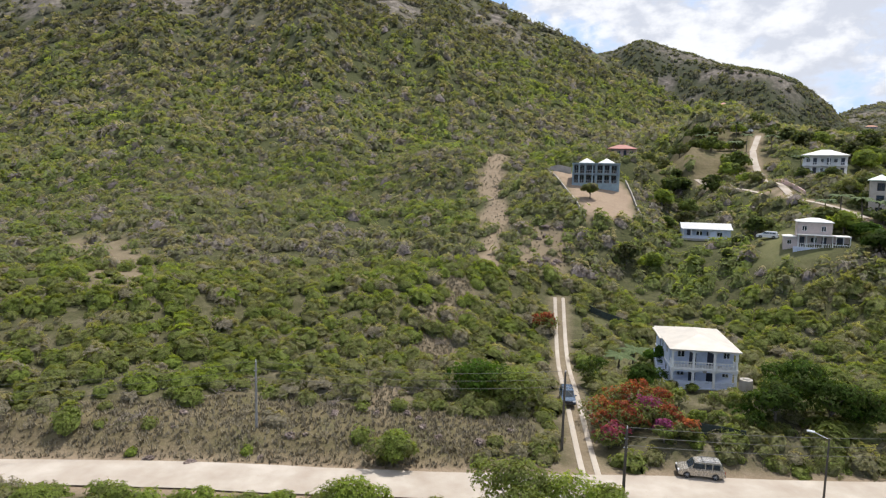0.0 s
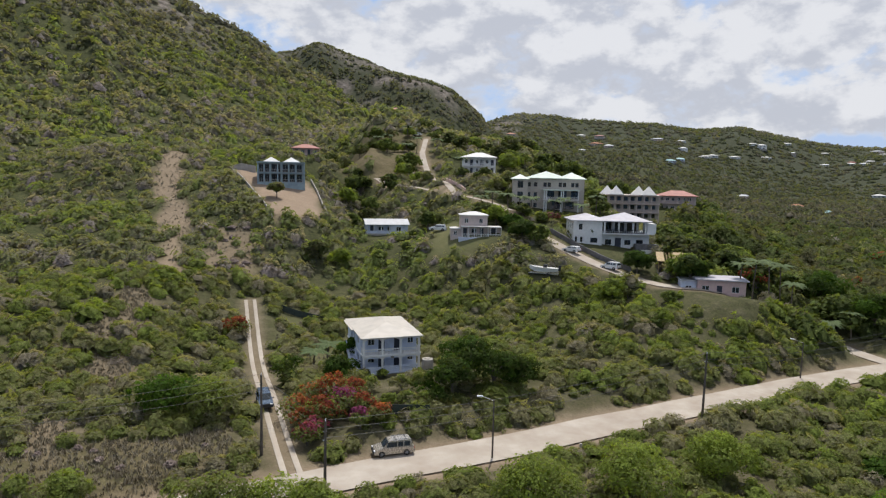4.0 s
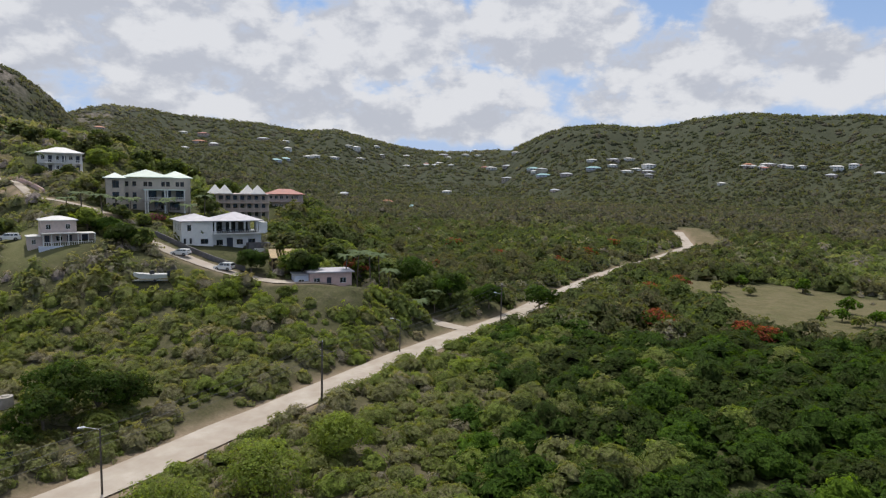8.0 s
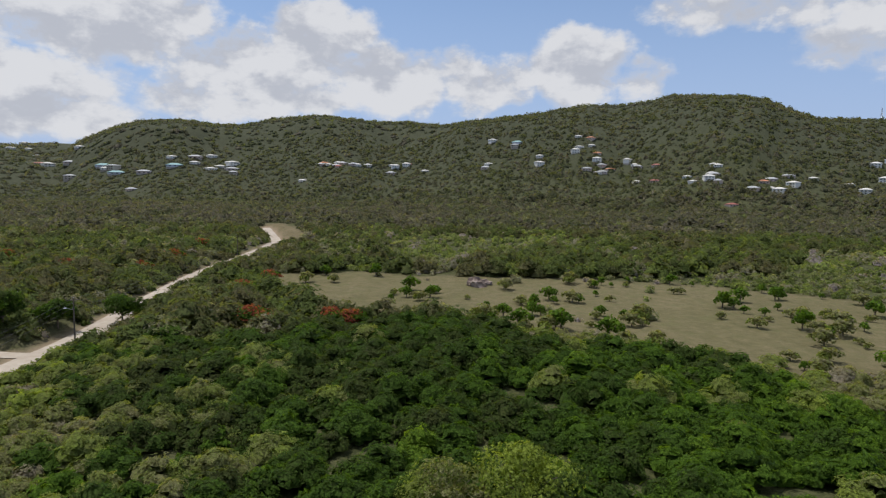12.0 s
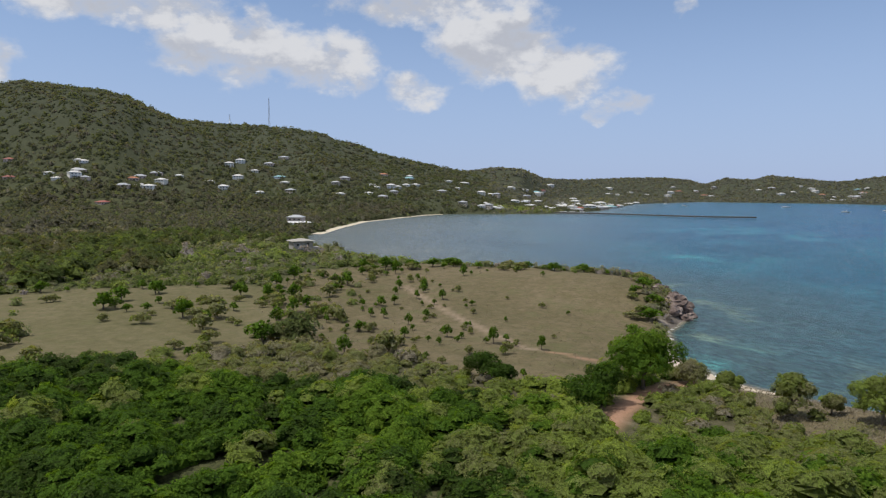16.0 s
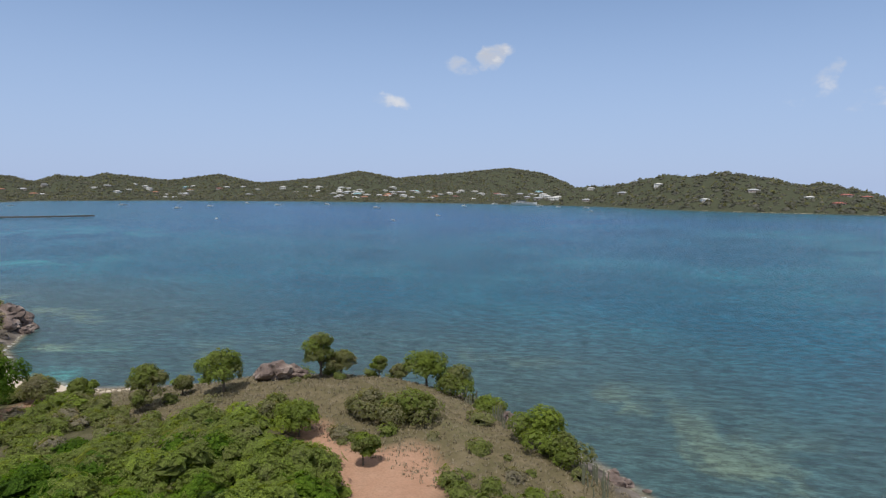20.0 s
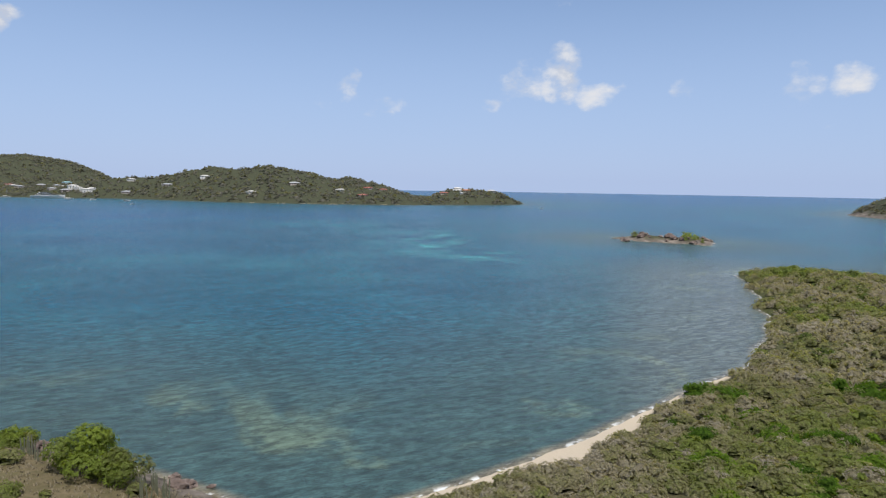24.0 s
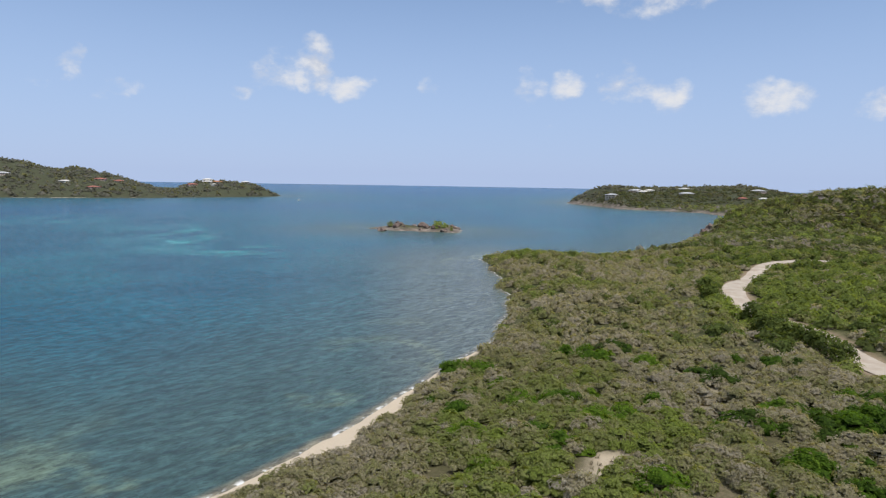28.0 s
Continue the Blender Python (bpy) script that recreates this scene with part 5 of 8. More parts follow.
def walls(parent, x0, x1, y0, y1, z0, z1, mat, thick=0.2, frame_mat=None, **holes):
    """Four walls with holes on front, back, left and right: (u, z, width, height, kind)."""
    frame_mat = frame_mat or M_WHITE
    sides = {
        "front": (x1 - x0, lambda u, v, z: (x0 + u, y0 + v, z), False),
        "back": (x1 - x0, lambda u, v, z: (x0 + u, y1 - v, z), False),
        "left": (y1 - y0 - 2 * thick, lambda u, v, z: (x0 + v, y0 + thick + u, z), True),
        "right": (y1 - y0 - 2 * thick, lambda u, v, z: (x1 - v, y0 + thick + u, z), True),
    }
    for side, (length, place, across) in sides.items():
        hs = holes.get(side, ())
        part("wall", panel(bmesh.new(), length, z0, z1, thick, hs, place), mat, parent)
        for u, z, w, h, kind in hs:
            if kind == "open":
                continue
            p, q = place(u, 0.06, z), place(u + w, 0.12, z + h)
            xa, xb, ya, yb = min(p[0], q[0]), max(p[0], q[0]), min(p[1], q[1]), max(p[1], q[1])
            if kind == "door":
                part("door", cube(xa, xb, ya, yb, z, z + h), M_DOOR, parent)
                continue
            bm = bmesh.new()
            t = 0.07
            box(bm, xa, xb, ya, yb, z, z + t), box(bm, xa, xb, ya, yb, z + h - t, z + h)
            if across:
                box(bm, xa, xb, ya, ya + t, z + t, z + h - t), box(bm, xa, xb, yb - t, yb, z + t, z + h - t)
                box(bm, xa, xb, (ya + yb) / 2 - t / 2, (ya + yb) / 2 + t / 2, z + t, z + h - t)
            else:
                box(bm, xa, xa + t, ya, yb, z + t, z + h - t), box(bm, xb - t, xb, ya, yb, z + t, z + h - t)
                box(bm, (xa + xb) / 2 - t / 2, (xa + xb) / 2 + t / 2, ya, yb, z + t, z + h - t)
            win = part("window", bm, frame_mat, parent)
            s = 0.02
            glass = cube(xa + s, xb - s, ya + t, yb - t, z + t, z + h - t) if across else cube(xa + t, xb - t, ya + s, yb - s, z + t, z + h - t)
            part("pane", glass, M_GLASS, win)


def hip(parent, x0, x1, y0, y1, z, rise, mat, over=0.5, name="roof", edge=0.16):
    """A hipped roof with overhang and a thick edge; square plans give a pyramid."""
    x0, x1, y0, y1 = x0 - over, x1 + over, y0 - over, y1 + over
    cx, cy, half = (x0 + x1) / 2, (y0 + y1) / 2, min(x1 - x0, y1 - y0) / 2
    if x1 - x0 >= y1 - y0:
        ra, rb = (x0 + half, cy), (x1 - half, cy)
    else:
        ra, rb = (cx, y0 + half), (cx, y1 - half)
    rb = (rb[0] + 0.05, rb[1] + 0.02)
    v = [(x0, y0, z), (x1, y0, z), (x1, y1, z), (x0, y1, z), (x0, y0, z + edge), (x1, y0, z + edge), (x1, y1, z + edge), (x0, y1, z + edge), (*ra, z + rise), (*rb, z + rise)]
    if x1 - x0 >= y1 - y0:
        f = [(3, 2, 1, 0), (0, 1, 5, 4), (1, 2, 6, 5), (2, 3, 7, 6), (3, 0, 4, 7), (4, 5, 9, 8), (6, 7, 8, 9), (7, 4, 8), (5, 6, 9)]
    else:
        f = [(3, 2, 1, 0), (0, 1, 5, 4), (1, 2, 6, 5), (2, 3, 7, 6), (3, 0, 4, 7), (7, 4, 8, 9), (5, 6, 9, 8), (4, 5, 8), (6, 7, 9)]
    return mesh_object(name, v, f, mat, parent)


def gable(parent, x0, x1, y0, y1, z, rise, mat, over=0.4, edge=0.14, name="roof"):
    """Ridge along x, with thickness."""
    x0, x1, y0, y1, cy = x0 - over, x1 + over, y0 - over, y1 + over, (y0 + y1) / 2
    v = []
    for x in (x0, x1):
        v += [(x, y0, z - 0.1), (x, cy, z + rise), (x, y1, z - 0.1), (x, y0, z - 0.1 + edge), (x, cy, z + rise + edge), (x, y1, z - 0.1 + edge)]
    f = [(3, 4, 10, 9), (4, 5, 11, 10), (0, 6, 7, 1), (1, 7, 8, 2), (0, 3, 9, 6), (2, 8, 11, 5), (0, 1, 4, 3), (1, 2, 5, 4), (6, 9, 10, 7), (7, 10, 11, 8)]
    ob = mesh_object(name, v, f, mat, parent)
    for x, s in ((x0 + over, 1), (x1 - over, -1)):
        g = mesh_object("gable_wall", [(x, y0 + over, z), (x, y1 - over, z), (x, cy, z + rise), (x + s * 0.2, y0 + over, z), (x + s * 0.2, y1 - over, z), (x + s * 0.2, cy, z + rise)],
                        [(0, 1, 2), (5, 4, 3), (0, 3, 4, 1), (1, 4, 5, 2), (2, 5, 3, 0)], M_WHITE, parent)
    return ob


def columns(parent, xs, y, z0, z1, mat, w=0.26, name="column"):
    bm = cube(-w / 2, w / 2, -w / 2, w / 2, 0, z1 - z0)
    box(bm, -w * 0.75, w * 0.75, -w * 0.75, w * 0.75, 0, 0.12), box(bm, -w * 0.75, w * 0.75, -w * 0.75, w * 0.75, z1 - z0 - 0.14, z1 - z0 - 0.002)
    first = part(name, bm, mat, parent, loc=(xs[0], y, z0))
    for x in xs[1:]:
        share(name, first, parent, (x, y, z0))


def balustrade(parent, x0, x1, y, z, mat, step=0.3, h=0.9, along="x"):
    """Handrail, base rail and turned balusters as parts."""
    n = max(2, int((x1 - x0) / step))
    put = (lambda u, v, w: (u, y + v, w)) if along == "x" else (lambda u, v, w: (y + v, u, w))
    for za, zb in ((z + 0.02, z + 0.1), (z + h - 0.1, z + h)):
        a, b = put(x0, -0.07, 0), put(x1, 0.07, 0)
        part("rail", cube(a[0], b[0], a[1], b[1], za, zb), mat, parent)
    bm = bmesh.new()
    for za, zb, ra, rb in ((0.1, 0.3, 0.05, 0.085), (0.3, 0.5, 0.085, 0.05), (0.5, h - 0.1, 0.05, 0.06)):
        tube(bm, (0, 0, za), (0, 0, zb), ra, rb, 6)
    first = None
    for k in range(n):
        u = x0 + (k + 0.5) * (x1 - x0) / n
        loc = put(u, 0, z)
        if first is None:
            first = part("baluster", bm, mat, parent, loc=loc)
        else:
            share("baluster", first, parent, loc)


def slab(parent, x0, x1, y0, y1, z0, z1, mat, name="slab", bevel=0.03):
    return part(name, cube(x0, x1, y0, y1, z0, z1, bevel=bevel), mat, parent)


def arch_band(parent, xa, xb, y, z, mat, depth=0.2, drop=0.45):
    """A shallow arched spandrel between two posts."""
    n, v, f = 10, [], []
    for k in range(n + 1):
        u = k / n
        zz = z - drop + drop * 0.85 * math.sin(math.pi * u) ** 0.5 if 0 < u < 1 else z - drop
        x = xa + (xb - xa) * u
        v += [(x, y, zz), (x, y, z), (x, y + depth, zz), (x, y + depth, z)]
        if k:
            a, b = 4 * (k - 1), 4 * k
            f += [(a, b, b + 1, a + 1), (a + 2, a + 3, b + 3, b + 2), (a, a + 2, b + 2, b), (a + 1, b + 1, b + 3, a + 3)]
    mesh_object("arch", v, f, mat, parent)


# ---- white house by the road ----
house = thing("house", "two-storey pale blue-white house with balconies and cream roof", "house", 23.05, 92.6, 14, -0.35)
slab(house, -4.4, 4.4, 0.0, 13.0, -2.0, 0.55, M_BLUEWHITE, "plinth")
F0, F1, EAVE = 0.55, 3.2, 5.75
for fl, top in ((F0, F1 - 0.2), (F1, EAVE)):
    walls(house, -4.3, 4.3, 2.1, 12.8, fl, top, M_BLUEWHITE,
          front=[(1.1, fl + 1.0, 1.0, 0.95, "window"), (2.7, fl + 0.02, 0.95, 2.1, "door"), (5.1, fl + 0.02, 1.25, 2.1, "door"), (7.2, fl + 1.05, 0.9, 0.9, "window")],
          left=[(1.2, fl + 1.0, 1.2, 1.1, "window"), (4.6, fl + 1.0, 1.2, 1.1, "window"), (6.6, fl + 0.02, 0.9, 2.0, "door")],
          right=[(1.5, fl + 1.0, 1.2, 1.1, "window"), (5.2, fl + 1.0, 1.2, 1.1, "window")], back=[(2.0, fl + 1.0, 1.2, 1.1, "window"), (5.5, fl + 1.0, 1.2, 1.1, "window")])
slab(house, -4.4, 4.4, 0.0, 12.9, F1 - 0.2, F1, M_WHITE, "floor_slab")
POSTS = (-4.2, -1.4, 1.35, 4.2)
for fl, top in ((F0, F1 - 0.2), (F1, EAVE)):
    columns(house, POSTS, 0.25, fl, top, M_WHITE, 0.3)
    for a, b in zip(POSTS, POSTS[1:]):
        arch_band(house, a + 0.15, b - 0.15, 0.15, top, M_WHITE)
for a, b in zip(POSTS, POSTS[1:]):
    balustrade(house, a + 0.16, b - 0.16, 0.25, F1, M_WHITE, 0.36)
balustrade(house, 0.4, 2.0, -4.2, F1, M_WHITE, 0.36, along="y"), balustrade(house, 0.4, 2.0, 4.2, F1, M_WHITE, 0.36, along="y")
for a, b in zip(POSTS[1:], POSTS[2:]):
    for z in (F0 + 0.02, F0 + 0.34, F0 + 0.66):
        slab(house, a + 0.16, b - 0.16, 0.18, 0.32, z, z + 0.26, M_BLUEWHITE, "parapet_panel", 0.02)
slab(house, POSTS[0] + 0.16, POSTS[1] - 0.16, 0.18, 0.32, F0, F0 + 0.85, M_BLUEWHITE, "parapet_panel", 0.02)
slab(house, -4.3, 4.3, 0.2, 0.34, F1 - 0.52, F1 - 0.2, M_BLUEWHITE, "beam", 0.02)
hip(house, -4.3, 4.3, 0.2, 12.8, EAVE, 1.35, M_BEIGEROOF, 0.42)
slab(house, -5.1, -4.72, 5.5, 12.4, EAVE + 0.0, EAVE + 0.16, M_BEIGEROOF, "roof_wing")
part("wall_ornament", tube(bmesh.new(), (0.1, 0.13, F1 - 0.3), (0.1, 0.2, F1 - 0.3), 0.28, 0.28, 14), M_GREYPOLE, house, "round grey plaque on the balcony edge")
bm = bmesh.new()
for k in range(15):
    y, z = 1.2 + k * 0.42, -0.4 + k * 0.25
    box(bm, -5.5, -4.45, y, y + 0.44, z - 0.25, z)
part("stair", bm, M_BLUEWHITE, house)
for x in (-5.55, -4.5):
    mesh_object("stair_wall", [(x, 1.0, -0.9), (x, 7.5, 2.6), (x, 7.5, 3.9), (x, 1.0, 0.3), (x + 0.1, 1.0, -0.9), (x + 0.1, 7.5, 2.6), (x + 0.1, 7.5, 3.9), (x + 0.1, 1.0, 0.3)],
                [(0, 1, 2, 3), (7, 6, 5, 4), (0, 3, 7, 4), (1, 5, 6, 2), (3, 2, 6, 7), (0, 4, 5, 1)], M_BLUEWHITE, house)
slab(house, -1.2, 1.2, -1.1, 0.0, -1.2, 0.1, M_CONCRETE, "front_step"), slab(house, -0.9, 0.9, -1.9, -1.1, -1.2, -0.2, M_CONCRETE, "front_step")
tank = thing("water_tank", "grey boulder-like cistern beside the house", "tank", 26.3, 95.5)
part("tank_body", tube(bmesh.new(), (0, 0, -0.6), (0, 0, 1.5), 1.0, 0.85, 16), M_CONCRETE, tank)
part("lid", tube(bmesh.new(), (0, 0, 1.5), (0, 0, 1.65), 0.5, 0.4, 14), M_CONCRETE, tank)

# ---- unfinished grey-blue building on the cleared plot ----
shell = thing("villa_shell", "unfinished grey-blue two-storey villa with open bays", "building", 13.3, 189, 3)
slab(shell, -6.6, 6.6, 0, 9, -3.0, 1.3, M_TEAL, "plinth")
for fl in (1.3, 4.1):
    slab(shell, -6.6, 6.6, 0.0, 9.0, fl + 2.55, fl + 2.8, M_TEAL, "floor_slab")
    columns(shell, (-6.4, -4.7, -3.0, -1.0, 0.1, 2.0, 4.0, 6.4), 0.25, fl, fl + 2.55, M_TEAL, 0.34)
    walls(shell, -6.45, 6.45, 1.6, 8.9, fl, fl + 2.55, M_TEAL, frame_mat=M_GREYPOLE,
          front=[(0.4, fl + 0.1, 1.2, 2.2, "window"), (2.0, fl + 0.1, 1.2, 2.2, "window"), (3.8, fl + 0.1, 2.4, 2.2, "window"), (6.9, fl + 0.1, 1.5, 2.2, "window"), (8.9, fl + 0.1, 1.4, 2.2, "window"), (10.8, fl + 0.1, 1.5, 2.2, "window")],
          left=[(1.5, fl + 0.6, 1.4, 1.5, "window"), (4.2, fl + 0.6, 1.4, 1.5, "window")], right=[(1.5, fl + 0.6, 1.4, 1.5, "window")])
    balustrade(shell, -6.2, 6.2, 0.2, fl, M_GREYPOLE, 0.5, 0.9)
hip(shell, -4.6, -0.6, 1.0, 5.0, 6.95, 1.5, M_GREYROOF, 0.35)
hip(shell, 1.0, 5.0, 1.0, 5.0, 6.95, 1.5, M_GREYROOF, 0.35)
slab(shell, -6.7, 6.7, -0.1, 9.1, 6.9, 7.05, M_TEAL, "parapet")


def low_wall(label, pairs, height, mat, thick=0.25, name="garden_wall", sink=0.6):
    """A free-standing wall that steps with the ground."""
    wall = new(name)
    pts = resample(plan(pairs), 3.0)
    zs = ground_height(pts[:, 0], pts[:, 1])[0]
    for k in range(len(pts) - 1):
        a, b = pts[k], pts[k + 1]
        t = b - a
        ln = float(np.hypot(*t))
        n = np.array([-t[1], t[0]]) / ln * thick / 2
        v = []
        for p, z in ((a, zs[k]), (b, zs[k + 1])):
            for s in (-1, 1):
                v += [(*(p + n * s), z - sink), (*(p + n * s), z + height)]
        mesh_object("panel", v, [(0, 4, 5, 1), (2, 3, 7, 6), (1, 5, 7, 3), (0, 1, 3, 2), (4, 6, 7, 5), (0, 2, 6, 4)], mat, wall)
    return tagged(wall, label, "wall")


low_wall("low concrete boundary wall along the cleared plot", [(8.9, 206), (10.6, 186), (12.5, 163)], 0.7, M_CONCRETE)
low_wall("low concrete boundary wall on the plot's far side", [(15.8, 200), (16.6, 185), (17.4, 170)], 0.8, M_CONCRETE)
low_wall("grey block wall behind the unfinished villa", [(8.9, 206), (11.2, 203)], 2.0, M_CONCRETE)
low_wall("stone retaining wall with pillars by the lane", [(27.2, 218), (28.0, 206), (29.4, 197)], 1.2, M_PINK)
low_wall("green netting fence beside the driveway gate", [(22.0, 77), (24.2, 76.4), (26.6, 77)], 1.5, M_GREENNET, 0.06, "fence", 0.1)
low_wall("low wire fence at the back of the yard", [(13.0, 128), (18.2, 124)], 1.2, M_GREENNET, 0.04, "fence", 0.1)
low_wall("garden wall with dark panels along the lane", [(37.0, 164), (39.4, 155), (41.5, 149.5), (44, 145)], 1.2, M_STONE)

# ---- red-roofed bungalow above the plot ----
bung = thing("bungalow", "long bungalow with red roof on a dark stone base", "house", 15.4, 246, 4)
slab(bung, -5.8, 6.3, -0.5, 8, -3.2, 0.2, M_STONE, "base")
walls(bung, -4.6, 4.6, 1.5, 7.5, 0.2, 2.7, M_PINK, front=[(0.8, 0.3, 1.0, 2.0, "door"), (2.8, 1.0, 1.3, 1.1, "window"), (5.2, 0.3, 1.0, 2.0, "door"), (7.2, 1.0, 1.3, 1.1, "window")])
columns(bung, (-4.9, -2.5, 0, 2.5, 4.9), 0.2, 0.2, 2.7, M_CREAM, 0.25)
hip(bung, -5.0, 5.0, 0.1, 7.6, 2.7, 1.7, M_REDROOF, 0.5)

# ---- top house on the spur ----
topho = thing("house", "red-roofed hilltop house with red lower wing", "house", 23.2, 360, 2)
walls(topho, -4, 3.0, 1, 8, -1.5, 3.6, M_CREAM, front=[(0.8, 1.2, 1.3, 1.3, "window"), (3.0, 0.2, 1.2, 2.3, "door"), (5.2, 1.2, 1.3, 1.3, "window")])
hip(topho, -4, 3.0, 1, 8, 3.6, 1.7, M_REDROOF, 0.6)
walls(topho, -3.0, 8.5, -3.2, 0.8, -3.5, -0.4, M_PINK, front=[(1.0, -2.4, 1.5, 1.2, "window"), (5.0, -2.4, 1.5, 1.2, "window"), (9.0, -2.4, 1.5, 1.2, "window")])
hip(topho, -3.0, 8.5, -3.2, 0.8, -0.4, 1.0, M_REDROOF, 0.5)

# ---- small bungalow and cream house ----
cott = thing("bungalow", "small pale blue bungalow with grey gable roof", "house", 22.5, 171, 8)
slab(cott, -5.8, 5.8, 0, 7.2, -2.0, 0.35, M_CONCRETE, "base")
walls(cott, -5.6, 5.6, 1.8, 7.0, 0.35, 2.75, M_BLUEWHITE, front=[(1.2, 0.4, 1.0, 2.0, "door"), (3.4, 1.0, 1.4, 1.1, "window"), (5.8, 1.0, 0.9, 1.1, "window"), (8.6, 1.0, 1.4, 1.1, "window")], left=[(1.5, 1.0, 1.2, 1.1, "window"), (3.4, 1.0, 0.9, 1.1, "window")])
columns(cott, (-5.4, -3.6, -1.6, 0.6), 0.3, 0.35, 2.6, M_WHITE, 0.18)
slab(cott, -5.5, 0.7, 0.2, 0.34, 0.35, 1.1, M_BLUEWHITE, "parapet")
walls(cott, 0.8, 5.6, 0.3, 1.8, 0.35, 2.7, M_BLUEWHITE, front=[(1.6, 1.0, 1.3, 1.1, "window")])
gable(cott, -5.6, 5.6, 0.2, 7.0, 2.75, 1.2, M_GREYROOF)
part("water_barrel", tube(bmesh.new(), (-6.6, 2.4, -0.8), (-6.6, 2.4, 1.0), 0.6, 0.6, 12), M_BLACKTRIM, cott, "black water barrel")

cream = thing("house", "pinkish cream house with upper room and verandas", "house", 30.3, 152, 6)
slab(cream, -3.8, 6.5, -0.2, 7.0, -2.6, 0.0, M_BLUEWHITE, "basement")
part("door", cube(3.0, 3.8, -0.26, -0.18, -2.0, -0.2), M_DOOR, cream)
walls(cream, -3.2, 3.2, 1.8, 6.8, 0.0, 2.55, M_CREAM, front=[(0.6, 0.1, 0.9, 2.0, "door"), (2.6, 0.9, 1.2, 1.1, "window"), (4.6, 0.1, 0.9, 2.0, "door")])
walls(cream, -3.2, 3.2, 1.8, 6.8, 2.55, 5.1, M_CREAM, front=[(0.9, 3.3, 0.9, 1.1, "window"), (4.4, 3.3, 0.9, 1.1, "window")], left=[(1.6, 3.3, 0.9, 1.1, "window")])
hip(cream, -3.2, 3.2, 1.8, 6.8, 5.1, 0.9, M_ROOFWHITE, 0.3)
walls(cream, -5.6, -3.22, 1.4, 5.0, -0.8, 1.9, M_CREAM, front=[(0.7, 0.4, 0.8, 1.0, "window")])
hip(cream, -5.6, -3.3, 1.4, 5.0, 1.9, 0.4, M_ROOFWHITE, 0.2)
slab(cream, -3.2, 3.6, -0.3, 1.78, 2.5, 2.68, M_ROOFWHITE, "veranda_roof")
columns(cream, (-3.0, -1.5, 0.0, 1.5, 3.2), 0.0, 0.0, 2.5, M_WHITE, 0.16)
slab(cream, 3.7, 6.6, 0.6, 4.6, 2.35, 2.52, M_ROOFWHITE, "veranda_roof")
columns(cream, (3.9, 5.2, 6.4), 0.75, 0.0, 2.35, M_WHITE, 0.16)
walls(cream, 3.3, 6.4, 2.2, 5.4, 0.0, 2.34, M_CREAM, front=[(0.8, 0.1, 1.3, 2.0, "door")])
balustrade(cream, -3.1, 6.4, -0.05, 0.0, M_WHITE, 0.4)

# ---- white villa on the terrace ----
villa = thing("villa", "white two-storey villa with colonnades and white hip roof", "house", 30.5, 229, 0)
slab(villa, -7.0, 9.5, -3.2, 10, -4.0, -0.6, M_PINK, "terrace")
part("garage_door", cube(6.6, 9.0, -3.3, -3.18, -3.0, -1.0), M_WHITE, villa)
slab(villa, -6.0, 7.0, -1.0, 10, -0.6, 0.0, M_WHITE, "plinth")
for fl, n in ((0.0, 6), (2.9, 6)):
    walls(villa, -5.8, 5.8, 2.0, 9.5, fl, fl + 2.7, M_WHITE, front=[(0.8 + 1.85 * k, fl + 0.2 if k % 2 else fl + 0.9, 1.0, 2.0 if k % 2 else 1.2, "door" if k % 2 else "window") for k in range(n)], left=[(1.5, fl + 0.9, 1.2, 1.2, "window"), (4.5, fl + 0.9, 1.2, 1.2, "window")])
    slab(villa, -6.0, 6.0, 0.0, 9.6, fl + 2.7, fl + 2.9, M_WHITE, "floor_slab")
    columns(villa, [-5.8 + 2.32 * k for k in range(6)], 0.25, fl, fl + 2.7, M_WHITE, 0.26)
balustrade(villa, -5.7, 5.7, 0.2, 2.9, M_WHITE, 0.45)
hip(villa, -5.9, 5.9, 0.1, 9.6, 5.8, 1.9, M_ROOFWHITE, 0.6)
balustrade(villa, -6.8, 6.4, -3.0, -0.6, M_PINK, 0.6)

# ---- large beige villa with pale green roofs ----
big = thing("villa", "large beige three-storey villa with pale green hip roofs", "house", 36.7, 190, 6)
WIN = lambda z, xs: [(x, z, 0.95, 1.25, "window") for x in xs]
walls(big, -10.2, 10.2, 0.0, 11, -1.5, 8.8, M_BEIGE, frame_mat=M_DARKWOOD,
      front=WIN(0.6, (4.0, 5.9)) + WIN(3.7, (4.0, 5.9)) + WIN(6.6, (1.2, 4.0, 5.9, 8.6, 9.8, 13.0, 14.2, 16.6, 17.8)) + [(8.8, 0.2, 1.2, 2.2, "door"), (11.2, 0.2, 2.6, 2.2, "window"), (15.0, 0.2, 2.6, 2.2, "window"), (9.4, 3.3, 2.4, 2.2, "window"), (13.0, 3.3, 2.4, 2.2, "window"), (16.6, 3.3, 2.4, 2.2, "window")],
      left=WIN(6.6, (2, 5)) + WIN(3.7, (2, 5)))
slab(big, -1.8, 8.6, -3.2, 0.0, 5.6, 5.85, M_GREENROOF, "porch_roof")
slab(big, -1.8, 8.6, -3.2, 0.0, 2.6, 2.85, M_BEIGE, "porch_floor")
columns(big, (-1.5, -0.9, 3.3, 3.9, 8.2), -2.9, 2.85, 5.6, M_WHITE, 0.3)
columns(big, (-1.5, -0.9, 3.3, 3.9, 8.2), -2.9, -0.5, 2.6, M_WHITE, 0.34)
balustrade(big, -1.3, 8.0, -3.0, 2.85, M_WHITE, 0.5)
